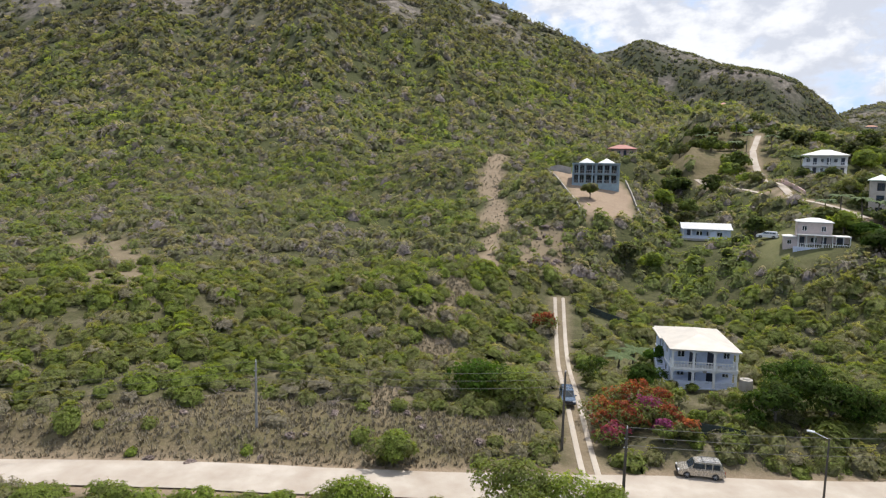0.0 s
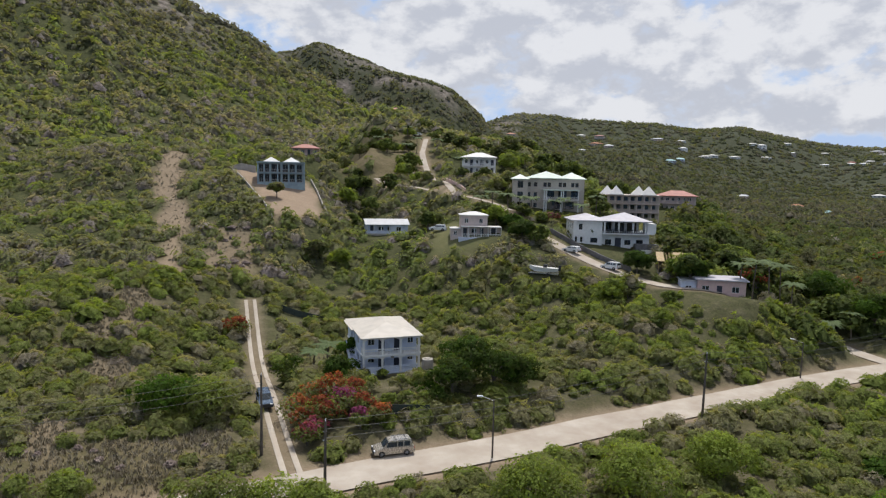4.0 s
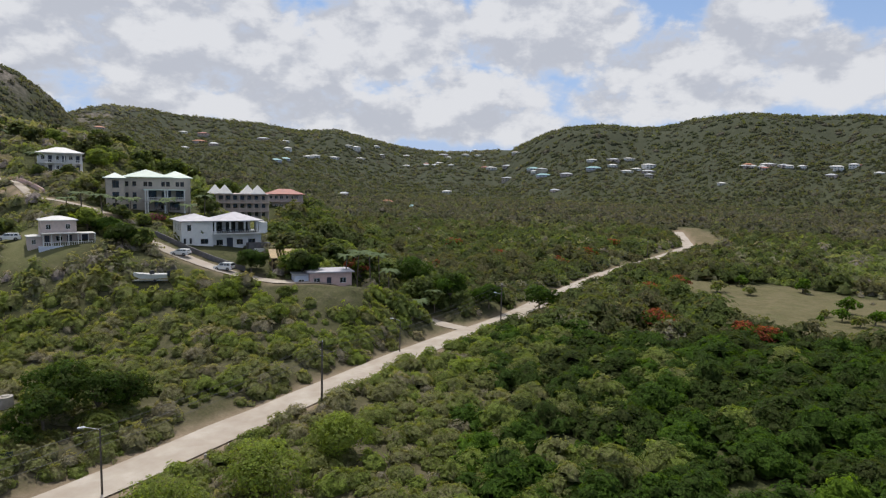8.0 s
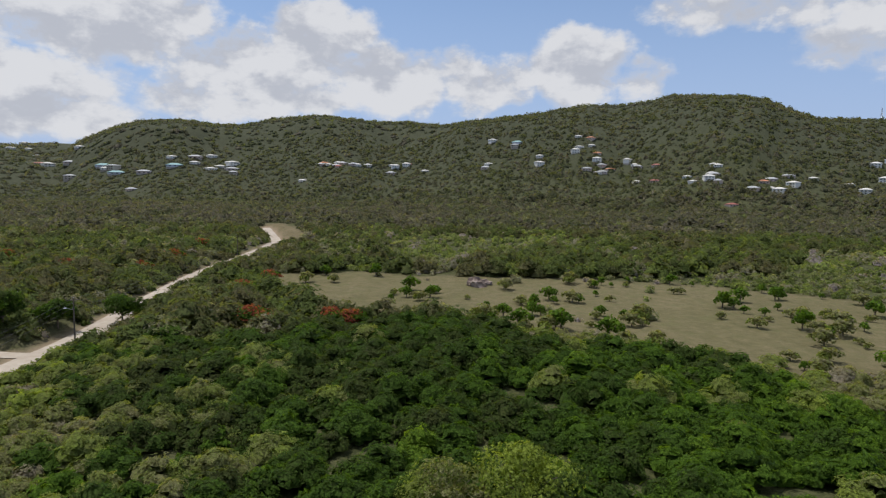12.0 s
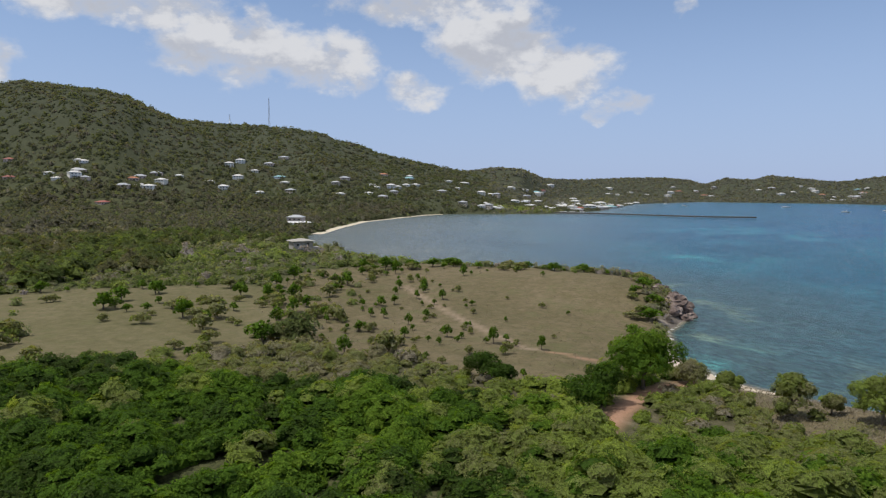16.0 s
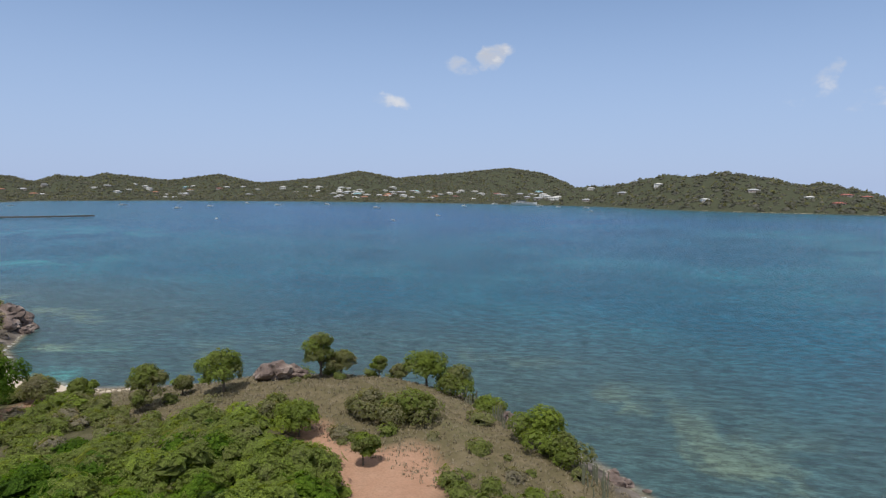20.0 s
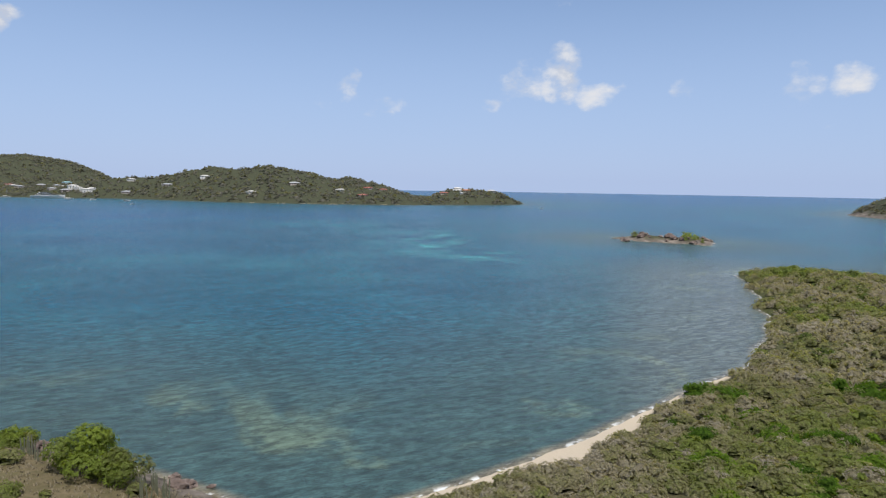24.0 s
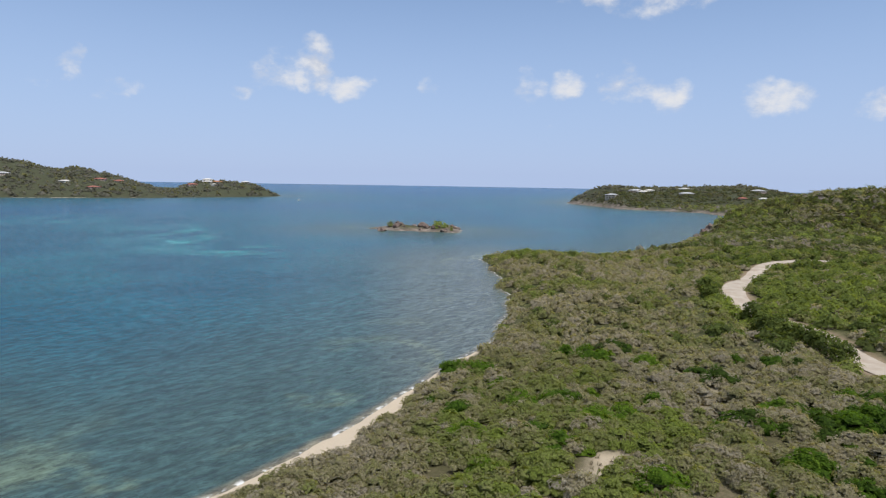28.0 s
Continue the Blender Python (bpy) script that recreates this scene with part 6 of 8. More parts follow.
walls(big, -10.6, -6.2, -2.4, -0.02, -1.5, 8.4, M_BEIGE, frame_mat=M_DARKWOOD, front=[(1.4, 6.2, 1.6, 1.9, "window"), (1.4, 3.2, 1.6, 1.9, "window"), (1.4, 0.3, 1.4, 1.9, "window")])
hip(big, -10.6, -6.2, -2.4, 2.4, 8.6, 1.5, M_GREENROOF, 0.5)
hip(big, -6.0, 5.2, -0.2, 11, 8.95, 2.2, M_GREENROOF, 0.5)
hip(big, 3.6, 10.4, 0.4, 10, 8.85, 2.0, M_GREENROOF, 0.5)

# ---- modern white house ----
mod = thing("villa", "white modern house with upper terrace and lilac-grey roofs", "house", 42.0, 161, 14)
walls(mod, -8.0, -1.5, 0.0, 9.0, -1.5, 5.6, M_WHITE, frame_mat=M_DARKWOOD,
      front=[(3.9, 0.7, 1.6, 1.1, "window"), (1.2, 3.6, 0.8, 1.3, "window"), (0.4, 0.8, 0.5, 1.2, "window"), (1.6, 0.8, 0.5, 1.2, "window")],
      left=[(1.0, 3.6, 0.7, 1.3, "window"), (3.0, 3.6, 0.7, 1.3, "window"), (5.5, 3.6, 0.7, 1.3, "window"), (7.2, 0.8, 0.8, 1.3, "window")])
walls(mod, -1.48, 9.5, 1.2, 9.0, -1.5, 2.7, M_WHITE, frame_mat=M_DARKWOOD, front=[(1.0, 0.2, 1.4, 1.2, "window"), (3.2, -0.4, 1.4, 2.2, "door"), (5.4, 0.2, 1.4, 1.2, "window"), (8.0, 0.4, 1.6, 1.0, "window")])
slab(mod, -1.5, 10.2, -0.6, 9.0, 2.7, 2.95, M_WHITE, "terrace_floor")
walls(mod, -1.2, 8.0, 4.5, 9.0, 2.95, 5.5, M_WHITE, frame_mat=M_DARKWOOD, front=[(0.6, 3.05, 2.2, 2.1, "window"), (3.6, 3.05, 2.2, 2.1, "window"), (6.4, 3.05, 2.2, 2.1, "window")])
columns(mod, (-1.0, 2.2, 5.4, 8.2), 0.0, 2.95, 5.5, M_WHITE, 0.34)
balustrade(mod, -0.8, 8.0, -0.3, 2.95, M_BLACKTRIM, 0.5, 0.85)
slab(mod, 8.6, 10.6, 0.0, 3.5, 2.95, 5.2, M_WHITE, "end_block")
hip(mod, -8.0, -0.6, 0.0, 9.0, 5.6, 1.5, M_LILAC, 0.6)
hip(mod, -0.2, 9.0, 0.0, 9.0, 5.55, 1.9, M_LILAC, 0.6)
slab(mod, -11.5, -8.1, 1.0, 5.5, 1.0, 1.18, M_GREENROOF, "carport_roof")
columns(mod, (-11.3, -8.4), 1.2, -1.2, 1.0, M_WHITE, 0.22)
mod.scale = (1.08, 1.08, 1.08)
slab(mod, 6.0, 11.0, -1.2, 1.1, -2.0, 0.6, M_STONE, "stone_base"), slab(mod, 7.0, 12.0, -2.2, -1.2, -2.6, -0.6, M_WHITE, "planter_wall")

# ---- galleried building with white pyramids, and its red-roofed wing ----
pyr = thing("apartment_building", "beige galleried building with four white pyramid roofs", "building", 43.6, 229, 4)
walls(pyr, -9.6, 9.6, 2.0, 11, -3.0, 8.6, M_BEIGE, frame_mat=M_DARKWOOD, front=[(0.8 + 2.3 * k, z, 1.3, 1.4, "window") for k in range(8) for z in (0.9, 3.8, 6.6)])
for z in (2.6, 5.5, 8.4):
    slab(pyr, -10.0, 10.0, 0.0, 11, z, z + 0.22, M_CREAM, "floor_slab")
for z in (-0.4, 2.82, 5.72):
    columns(pyr, [-9.6 + 2.4 * k for k in range(9)], 0.3, z, z + (2.68 if z > 0 else 3.0), M_CREAM, 0.26)
for z in (2.82, 5.72):
    balustrade(pyr, -9.5, 9.5, 0.25, z, M_CREAM, 0.6)
for x, y in ((-7.6, 4.2), (-4.6, 2.6), (3.0, 4.2), (6.2, 2.6)):
    hip(pyr, x - 2.2, x + 2.2, y - 2.2, y + 2.2, 8.62, 3.1, M_ROOFWHITE, 0.3)
wing = thing("building", "long cream building with red hip roof and gallery", "building", 47.4, 248, 4)
walls(wing, -6.5, 6.5, 1.5, 9, -1.5, 5.6, M_CREAM, front=[(0.8 + 1.9 * k, 3.9, 1.1, 1.2, "window") for k in range(6)] + [(0.8 + 1.9 * k, 0.6, 1.1, 1.3, "window") for k in range(6)])
columns(wing, [-6.3 + 2.1 * k for k in range(7)], 0.3, 3.0, 5.6, M_CREAM, 0.24)
slab(wing, -6.6, 6.6, 0, 9, 2.8, 3.0, M_CREAM, "floor_slab")
hip(wing, -6.6, 6.6, 0.2, 9, 5.6, 2.0, M_REDROOF, 0.6)

# ---- half-built timber house and pink house under the palms ----
frame_house = thing("timber_frame", "half-built timber house with open rafters", "building", 47.2, 146, 10)
slab(frame_house, -2.6, 2.6, 0, 5, -0.8, 0.2, M_CONCRETE, "base")
for k in range(5):
    for y in (0.1, 4.7):
        x = -2.5 + k * 1.2
        part("stud", cube(x, x + 0.14, y, y + 0.14, 0.2, 2.7), M_TIMBER, frame_house)
for k in range(9):
    x = -2.7 + k * 0.66
    bm = bmesh.new()
    tube(bm, (x, -0.3, 2.6), (x, 2.5, 4.3), 0.07, 0.07, 4), tube(bm, (x, 5.3, 2.6), (x, 2.5, 4.3), 0.07, 0.07, 4)
    part("rafter", bm, M_TIMBER, frame_house)
for xa, xb in ((-2.9, -1.3), (0.7, 2.9)):
    mesh_object("roof_sheet", [(xa, -0.4, 2.72), (xb, -0.4, 2.72), (xb, 2.4, 4.42), (xa, 2.4, 4.42), (xa, -0.4, 2.8), (xb, -0.4, 2.8), (xb, 2.4, 4.5), (xa, 2.4, 4.5)], [(0, 3, 2, 1), (4, 5, 6, 7), (0, 1, 5, 4), (1, 2, 6, 5), (2, 3, 7, 6), (3, 0, 4, 7)], M_TIMBER, frame_house)
walls(frame_house, -2.4, 2.4, 0.3, 4.6, 0.2, 2.6, M_DARKWOOD, front=[(0.6, 0.3, 1.2, 2.0, "open"), (2.8, 0.8, 1.2, 1.2, "open")])
pink = thing("bungalow", "flat-roofed pink and grey bungalow under palms", "house", 51.3, 137, 12)
walls(pink, -4.5, 4.5, 0, 6, -1.2, 2.5, M_PINK, front=[(0.8, 0.2, 1.4, 1.2, "window"), (3.6, -0.6, 1.0, 2.1, "door"), (6.4, 0.2, 1.4, 1.2, "window")])
slab(pink, -5.0, 5.0, -0.5, 6.4, 2.5, 2.75, M_LILAC, "roof")
walls(pink, -7.5, -4.6, 0.8, 5, -1.2, 2.0, M_BLUEWHITE, front=[(0.8, 0.0, 1.2, 1.1, "window")])
slab(pink, -7.8, -4.6, 0.5, 5.3, 2.0, 2.2, M_GREYROOF, "roof")

# ---- vehicles ----


def wheel(parent, x, y, r=0.36, wide=0.24):
    w = part("wheel", tube(bmesh.new(), (x, y - wide * 0.3, r), (x, y + wide * 0.3, r), r * 0.6, r * 0.6, 12), M_STEEL, parent)
    bm = tube(bmesh.new(), (x, y - wide / 2, r), (x, y + wide / 2, r), r, r, 18)
    part("tyre", bm, M_RUBBER, w)
    s = 1 if y > 0 else -1
    rim = bmesh.new()
    for k in range(6):
        a = k * math.pi / 3
        tube(rim, (x, y + s * (wide / 2 + 0.012), r), (x + math.cos(a) * r * 0.62, y + s * (wide / 2 + 0.012), r + math.sin(a) * r * 0.62), 0.035, 0.03, 5)
    part("rim", rim, M_STEEL, w)


def car(name, label, az, d, heading, paint_mat, length=4.7, width=1.84, height=1.78, rack=True, pickup=False, z=None):
    """A car along local x, nose at +x, built from a side profile."""
    c = thing(name, label, "car", az, d, heading, 0.2, z=z)
    L, Wd, hh = length / 2, width / 2, height
    low = [(-L, 0.35), (-L + 0.02, 0.95), (-L + 0.12, 1.02), (L - 1.05, 1.05), (L - 0.2, 0.86), (L - 0.02, 0.68), (L, 0.35), (L - 0.3, 0.28), (-L + 0.2, 0.28)]
    bm = bmesh.new()

    def prism(bm, prof, half, taper=0.0, zlow=0.0):
        ring = []
        for s in (-1, 1):
            ring.append([bm.verts.new((x, s * (half - taper * max(0, z - zlow)), z)) for x, z in prof])
        bm.faces.new(ring[0]), bm.faces.new(list(reversed(ring[1])))
        n = len(prof)
        for k in range(n):
            bm.faces.new((ring[0][k], ring[1][k], ring[1][(k + 1) % n], ring[0][(k + 1) % n]))
        bmesh.ops.recalc_face_normals(bm, faces=bm.faces)
        return bm
    prism(bm, low, Wd)
    bmesh.ops.bevel(bm, geom=list(bm.edges), offset=0.05, segments=2, affect="EDGES")
    part("body", bm, paint_mat, c, smooth=False)
    back = -L + (2.3 if pickup else 0.18)
    cab = [(back, 1.0), (back + 0.22, hh - 0.05), (back + 0.4, hh), (L - 2.05, hh), (L - 1.75, hh - 0.06), (L - 1.05, 1.03)]
    part("cabin", prism(bmesh.new(), cab, Wd - 0.06, 0.17, 1.0), paint_mat, c)
    xm = (back + L - 1.6) / 2
    for s in (-1, 1):
        for xa, xb in ((back + 0.35, back + 1.05), (back + 1.15, xm + 0.3), (xm + 0.4, L - 1.55)):
            y0, y1 = s * (Wd - 0.06 - 0.17 * 0.1 + 0.012), s * (Wd - 0.06 - 0.17 * (hh - 1.16) + 0.012)
            mesh_object("side_window", [(xa, y0, 1.1), (xb + (0.12 if xb > xm + 0.4 else 0), y0, 1.1), (xb - 0.05, y1, hh - 0.16), (xa + 0.03, y1, hh - 0.16), (xa, y0 - s * 0.03, 1.1), (xb, y0 - s * 0.03, 1.1), (xb - 0.05, y1 - s * 0.03, hh - 0.16), (xa + 0.03, y1 - s * 0.03, hh - 0.16)],
                        [(0, 1, 2, 3), (7, 6, 5, 4), (0, 4, 5, 1), (2, 6, 7, 3)], M_GLASS, c)
    part("windscreen", prism(bmesh.new(), [(L - 1.66, hh - 0.1), (L - 1.10, 1.08), (L - 1.06, 1.10), (L - 1.62, hh - 0.07)], Wd - 0.24), M_GLASS, c)
    part("rear_window", prism(bmesh.new(), [(back - 0.02, 1.12), (back + 0.15, hh - 0.2), (back + 0.11, hh - 0.18), (back - 0.06, 1.14)], Wd - 0.26), M_GLASS, c)
    for s in (-1, 1):
        part("headlight", cube(L - 0.16, L + 0.01, s * (Wd - 0.42), s * (Wd - 0.06), 0.66, 0.82, bevel=0.02), M_LAMP, c)
        part("tail_light", cube(-L - 0.01, -L + 0.1, s * (Wd - 0.22), s * (Wd - 0.04), 0.7, 0.98, bevel=0.02), M_TAIL, c)
        part("mirror", cube(L - 1.45, L - 1.3, s * (Wd - 0.02), s * (Wd + 0.2), 1.06, 1.22, bevel=0.03), paint_mat, c)
        for x in (L - 0.9, -L + 0.95):
            wheel(c, x, s * (Wd - 0.1))
    part("front_bumper", cube(L - 0.2, L + 0.06, -Wd + 0.08, Wd - 0.08, 0.32, 0.56, bevel=0.04), M_BLACKTRIM, c)
    part("rear_bumper", cube(-L - 0.06, -L + 0.2, -Wd + 0.08, Wd - 0.08, 0.32, 0.58, bevel=0.04), M_BLACKTRIM, c)
    part("grille", cube(L - 0.08, L + 0.02, -0.5, 0.5, 0.6, 0.8, bevel=0.01), M_BLACKTRIM, c)
    if rack:
        for s in (-1, 1):
            part("roof_rail", tube(bmesh.new(), (back + 0.5, s * (Wd - 0.28), hh + 0.09), (L - 2.2, s * (Wd - 0.28), hh + 0.09), 0.03, 0.03, 6), M_BLACKTRIM, c)
        for x in (back + 0.8, L - 2.5):
            part("roof_bar", tube(bmesh.new(), (x, -Wd + 0.25, hh + 0.1), (x, Wd - 0.25, hh + 0.1), 0.025, 0.025, 6), M_BLACKTRIM, c)
    return c


car("car", "champagne off-road car with roof rack parked by the road", 23.25, 70.6, 192, M_CARGOLD)
car("car", "dark blue-grey off-road car on the driveway", 11.7, 86, -84, M_CARBLUE)
car("car", "white estate car on the cream house's yard", 27.0, 162, 175, M_CARWHITE, 4.5, 1.8, 1.6, False)
car("car", "white hatchback on the lane by the garden wall", 38.9, 150.5, 150, M_CARWHITE, 4.2, 1.75, 1.5, False)
car("car", "white off-road car on the pale lane", 42.3, 143.5, 150, M_CARWHITE, 4.3, 1.8, 1.7, False)
car("car", "pale car parked up by the hilltop lane", 25.0, 306, 170, M_CARWHITE, 4.3, 1.75, 1.5, False)

boat = thing("boat", "white open motorboat on a trailer in the scrub", "boat", 36.6, 138, 170, 0.6)
v = []
for x, hw, zb, zt in ((-3.0, 0.95, 0.25, 1.0), (0.0, 1.05, 0.1, 1.05), (2.0, 0.8, 0.2, 1.2), (3.2, 0.08, 0.8, 1.4)):
    v += [(x, -hw, zt), (x, -hw * 0.6, zb), (x, 0, zb - 0.15), (x, hw * 0.6, zb), (x, hw, zt)]
f = [(0, 1, 2, 3, 4)] + [(5 * k + j, 5 * k + j + 5, 5 * k + j + 6, 5 * k + j + 1) for k in range(3) for j in range(4)] + [(15, 19, 18, 17, 16)]
f += [(5 * k, 5 * k + 4, 5 * k + 9, 5 * k + 5) for k in range(3)]
mesh_object("hull", v, f, M_CARWHITE, boat)
part("console", cube(-0.6, 0.2, -0.4, 0.4, 1.0, 1.7, bevel=0.05), M_BLACKTRIM, boat)
part("outboard_motor", cube(-3.5, -3.0, -0.25, 0.25, 0.5, 1.6, bevel=0.06), M_BLACKTRIM, boat)
part("trailer_frame", cube(-3.0, 3.4, -0.6, 0.6, -0.3, -0.18), M_STEEL, boat)
for s in (-1, 1):
    part("wheel", tube(bmesh.new(), (-0.8, s * 0.75, -0.3), (-0.8, s * 0.95, -0.3), 0.3, 0.3, 14), M_RUBBER, boat)

# ---- power line and street lamps ----
POLES = [(320.5, 84, 8.5, M_GREYPOLE), (343.5, 75, 8.0, M_GREYPOLE), (11.4, 72, 9.3, M_POLE), (17.0, 61.5, 7.8, M_POLE), (50.5, 89.5, 9.3, M_POLE), (66.6, 139, 10.0, M_POLE), (79.0, 285, 10.0, M_POLE)]
TOPS = []
for az, d, tall, mat in POLES:
    p = thing("utility_pole", "weathered wooden power pole beside the road", "pole", az, d, 0, 0, "roadside power poles")
    part("shaft", tube(bmesh.new(), (0, 0, -0.5), (0.06, 0, tall), 0.17, 0.11, 10), mat, p)
    part("insulator", tube(bmesh.new(), (0.06, 0, tall), (0.06, 0, tall + 0.25), 0.05, 0.04, 8), M_LAMP, p)
    for k in range(2):
        part("bracket", cube(-0.2, 0.2, -0.06, 0.06, tall - 1.1 - k * 0.9, tall - 1.02 - k * 0.9), M_STEEL, p)
    if az == 66.6:
        part("crossarm", cube(-1.2, 1.2, -0.08, 0.08, tall - 0.4, tall - 0.25), M_POLE, p)
        part("lamp_arm", tube(bmesh.new(), (0, 0, tall - 2.2), (-1.2, -0.4, tall - 1.7), 0.04, 0.04, 6), M_STEEL, p)
        part("lamp_head", cube(-1.7, -1.1, -0.5, -0.25, tall - 1.78, tall - 1.64, bevel=0.03), M_LAMP, p)
    x, y, z = on_ground(az, d)
    TOPS.append(Vector((x, y, z + tall)))
LAMPS = [(32.5, 70, 7.3, "left"), (57.5, 118, 6.5, "left")]
for az, d, tall, way in LAMPS:
    p = thing("street_lamp", "grey street lamp with a short arm", "lamp", az, d)
    part("shaft", tube(bmesh.new(), (0, 0, -0.4), (0, 0, tall - 0.3), 0.12, 0.08, 10), M_POLE, p)
    part("arm", tube(bmesh.new(), (0, 0, tall - 0.4), (-1.3, 0.1, tall), 0.04, 0.03, 6), M_STEEL, p)
    part("lamp_head", cube(-1.95, -1.25, 0.0, 0.26, tall - 0.06, tall + 0.08, bevel=0.04), M_LAMP, p)
for a, b in zip(TOPS, TOPS[1:]):
    for drop in (0.0, 0.9, 1.8):
        bm, pts = bmesh.new(), []
        span = (b - a).length
        for k in range(13):
            u = k / 12
            q = a.lerp(b, u)
            pts.append((q.x, q.y, q.z - drop - 4 * u * (1 - u) * span * 0.022 + 0.1))
        rings_w = []
        for q in pts:
            rings_w.append([bm.verts.new((q[0] + 0.018 * cx, q[1] + 0.018 * cy, q[2] + 0.018 * cz)) for cx, cy, cz in ((1, 0, 0), (0, 1, 0.6), (-1, 0, 0), (0, -1, -0.6))])
        for q, w in zip(rings_w, rings_w[1:]):
            for k in range(4):
                bm.faces.new((q[k], q[(k + 1) % 4], w[(k + 1) % 4], w[k]))
        wire = part("power_line", bm, M_WIRE, None)
        tagged(wire, "thin black power cable hung between poles", "cable", "power cables")
for az, d in ((40.5, 74), (42.5, 76), (45.0, 79), (47.3, 82)):
    post = thing("marker_post", "short concrete marker post at the road edge", "post", az, d, 0, 0, "road marker posts")
    part("post_shaft", cube(-0.15, 0.15, -0.15, 0.15, -0.2, 0.9, bevel=0.04), M_CONCRETE, post)

# ---- trees ----


def crown_mesh(name, parent, blobs, leaves, leaf, mat, tone):
    """A crown of leaf clumps round several limbs' ends; blobs are (x, y, z, radius, flatness)."""
    vs, fs, ts, ns, at = [], [], [], [], 0
    for bx, by, bz, br, flat in blobs:
        u, w = RNG.random(leaves) * 2 * np.pi, RNG.random(leaves) * 1.5 - 0.5
        c = np.sqrt(np.clip(1 - w * w, 0.05, 1))
        k = br * (0.65 + 0.45 * RNG.random(leaves))
        mid = np.stack([bx + np.cos(u) * c * k, by + np.sin(u) * c * k, bz + w * k * flat], 1)
        nrm = np.stack([np.cos(u) * c, np.sin(u) * c, w + 0.5], 1) + RNG.normal(0, 0.5, (leaves, 3))
        nrm /= np.linalg.norm(nrm, axis=1, keepdims=True)
        a = np.cross(nrm, RNG.normal(0, 1, (leaves, 3)))
        a /= np.linalg.norm(a, axis=1, keepdims=True)
        b = np.cross(nrm, a)
        s = leaf * (0.6 + 0.8 * RNG.random((leaves, 1)))
        quad = np.stack([mid + a * s, mid + b * s * 0.7, mid - a * s, mid - b * s * 0.7], 1).reshape(-1, 3)
        vs.append(quad)
        rad = np.stack([np.cos(u) * c, np.sin(u) * c, w + 0.35], 1) + 0.45 * nrm
        ns.append(np.repeat(rad / np.linalg.norm(rad, axis=1, keepdims=True), 4, axis=0))
        fs.append(np.arange(at, at + 4 * leaves).reshape(-1, 4))
        ts.append(np.full(4 * leaves, tone + RNG.normal(0, 0.12)))
        at += 4 * leaves
    ob = array_mesh(name, np.concatenate(vs), np.concatenate(fs), mat, True, np.concatenate(ns), tone=np.clip(np.concatenate(ts), 0, 1))
    ob.parent = parent
    return ob


def tree(label, az, d, tall, wide, mat, tone=0.6, flat=0.6, leaves=150, blobs=7, group="", bare=0.35, leaf=0.28, name="tree", lean=0.0, lift=0.0):
    t = thing(name, label, "tree", az, d, RNG.random() * 360, lift, group)
    bm = bmesh.new()
    fork = tall * bare
    tube(bm, (0, 0, -0.4), (lean, 0, fork), 0.05 * tall ** 0.9, 0.035 * tall ** 0.9, 8)
    spots = []
    for k in range(blobs):
        a = k * 2.4 + RNG.random()
        r = wide * (0.25 + 0.45 * (k % 3) / 2) if k else 0
        top = tall - wide * flat * (0.35 + 0.5 * r / wide) - (tall - fork) * 0.4 * (k % 4 == 3) - (tall - fork) * 0.22 * (k % 4 == 1)
        end = (lean * 1.5 + math.cos(a) * r, math.sin(a) * r, max(fork + 0.3, top))
        mid = (lean + math.cos(a) * r * 0.35, math.sin(a) * r * 0.35, fork + (end[2] - fork) * 0.55)
        tube(bm, (lean, 0, fork - 0.05), mid, 0.02 * tall ** 0.9, 0.014 * tall, 6), tube(bm, mid, end, 0.014 * tall, 0.006 * tall, 5)
        spots.append((*end, wide * (0.42 + 0.16 * RNG.random()), flat))
    part("trunk", bm, M_BARK, t)
    crown_mesh("crown", t, spots, leaves, leaf, mat, tone)
    return t


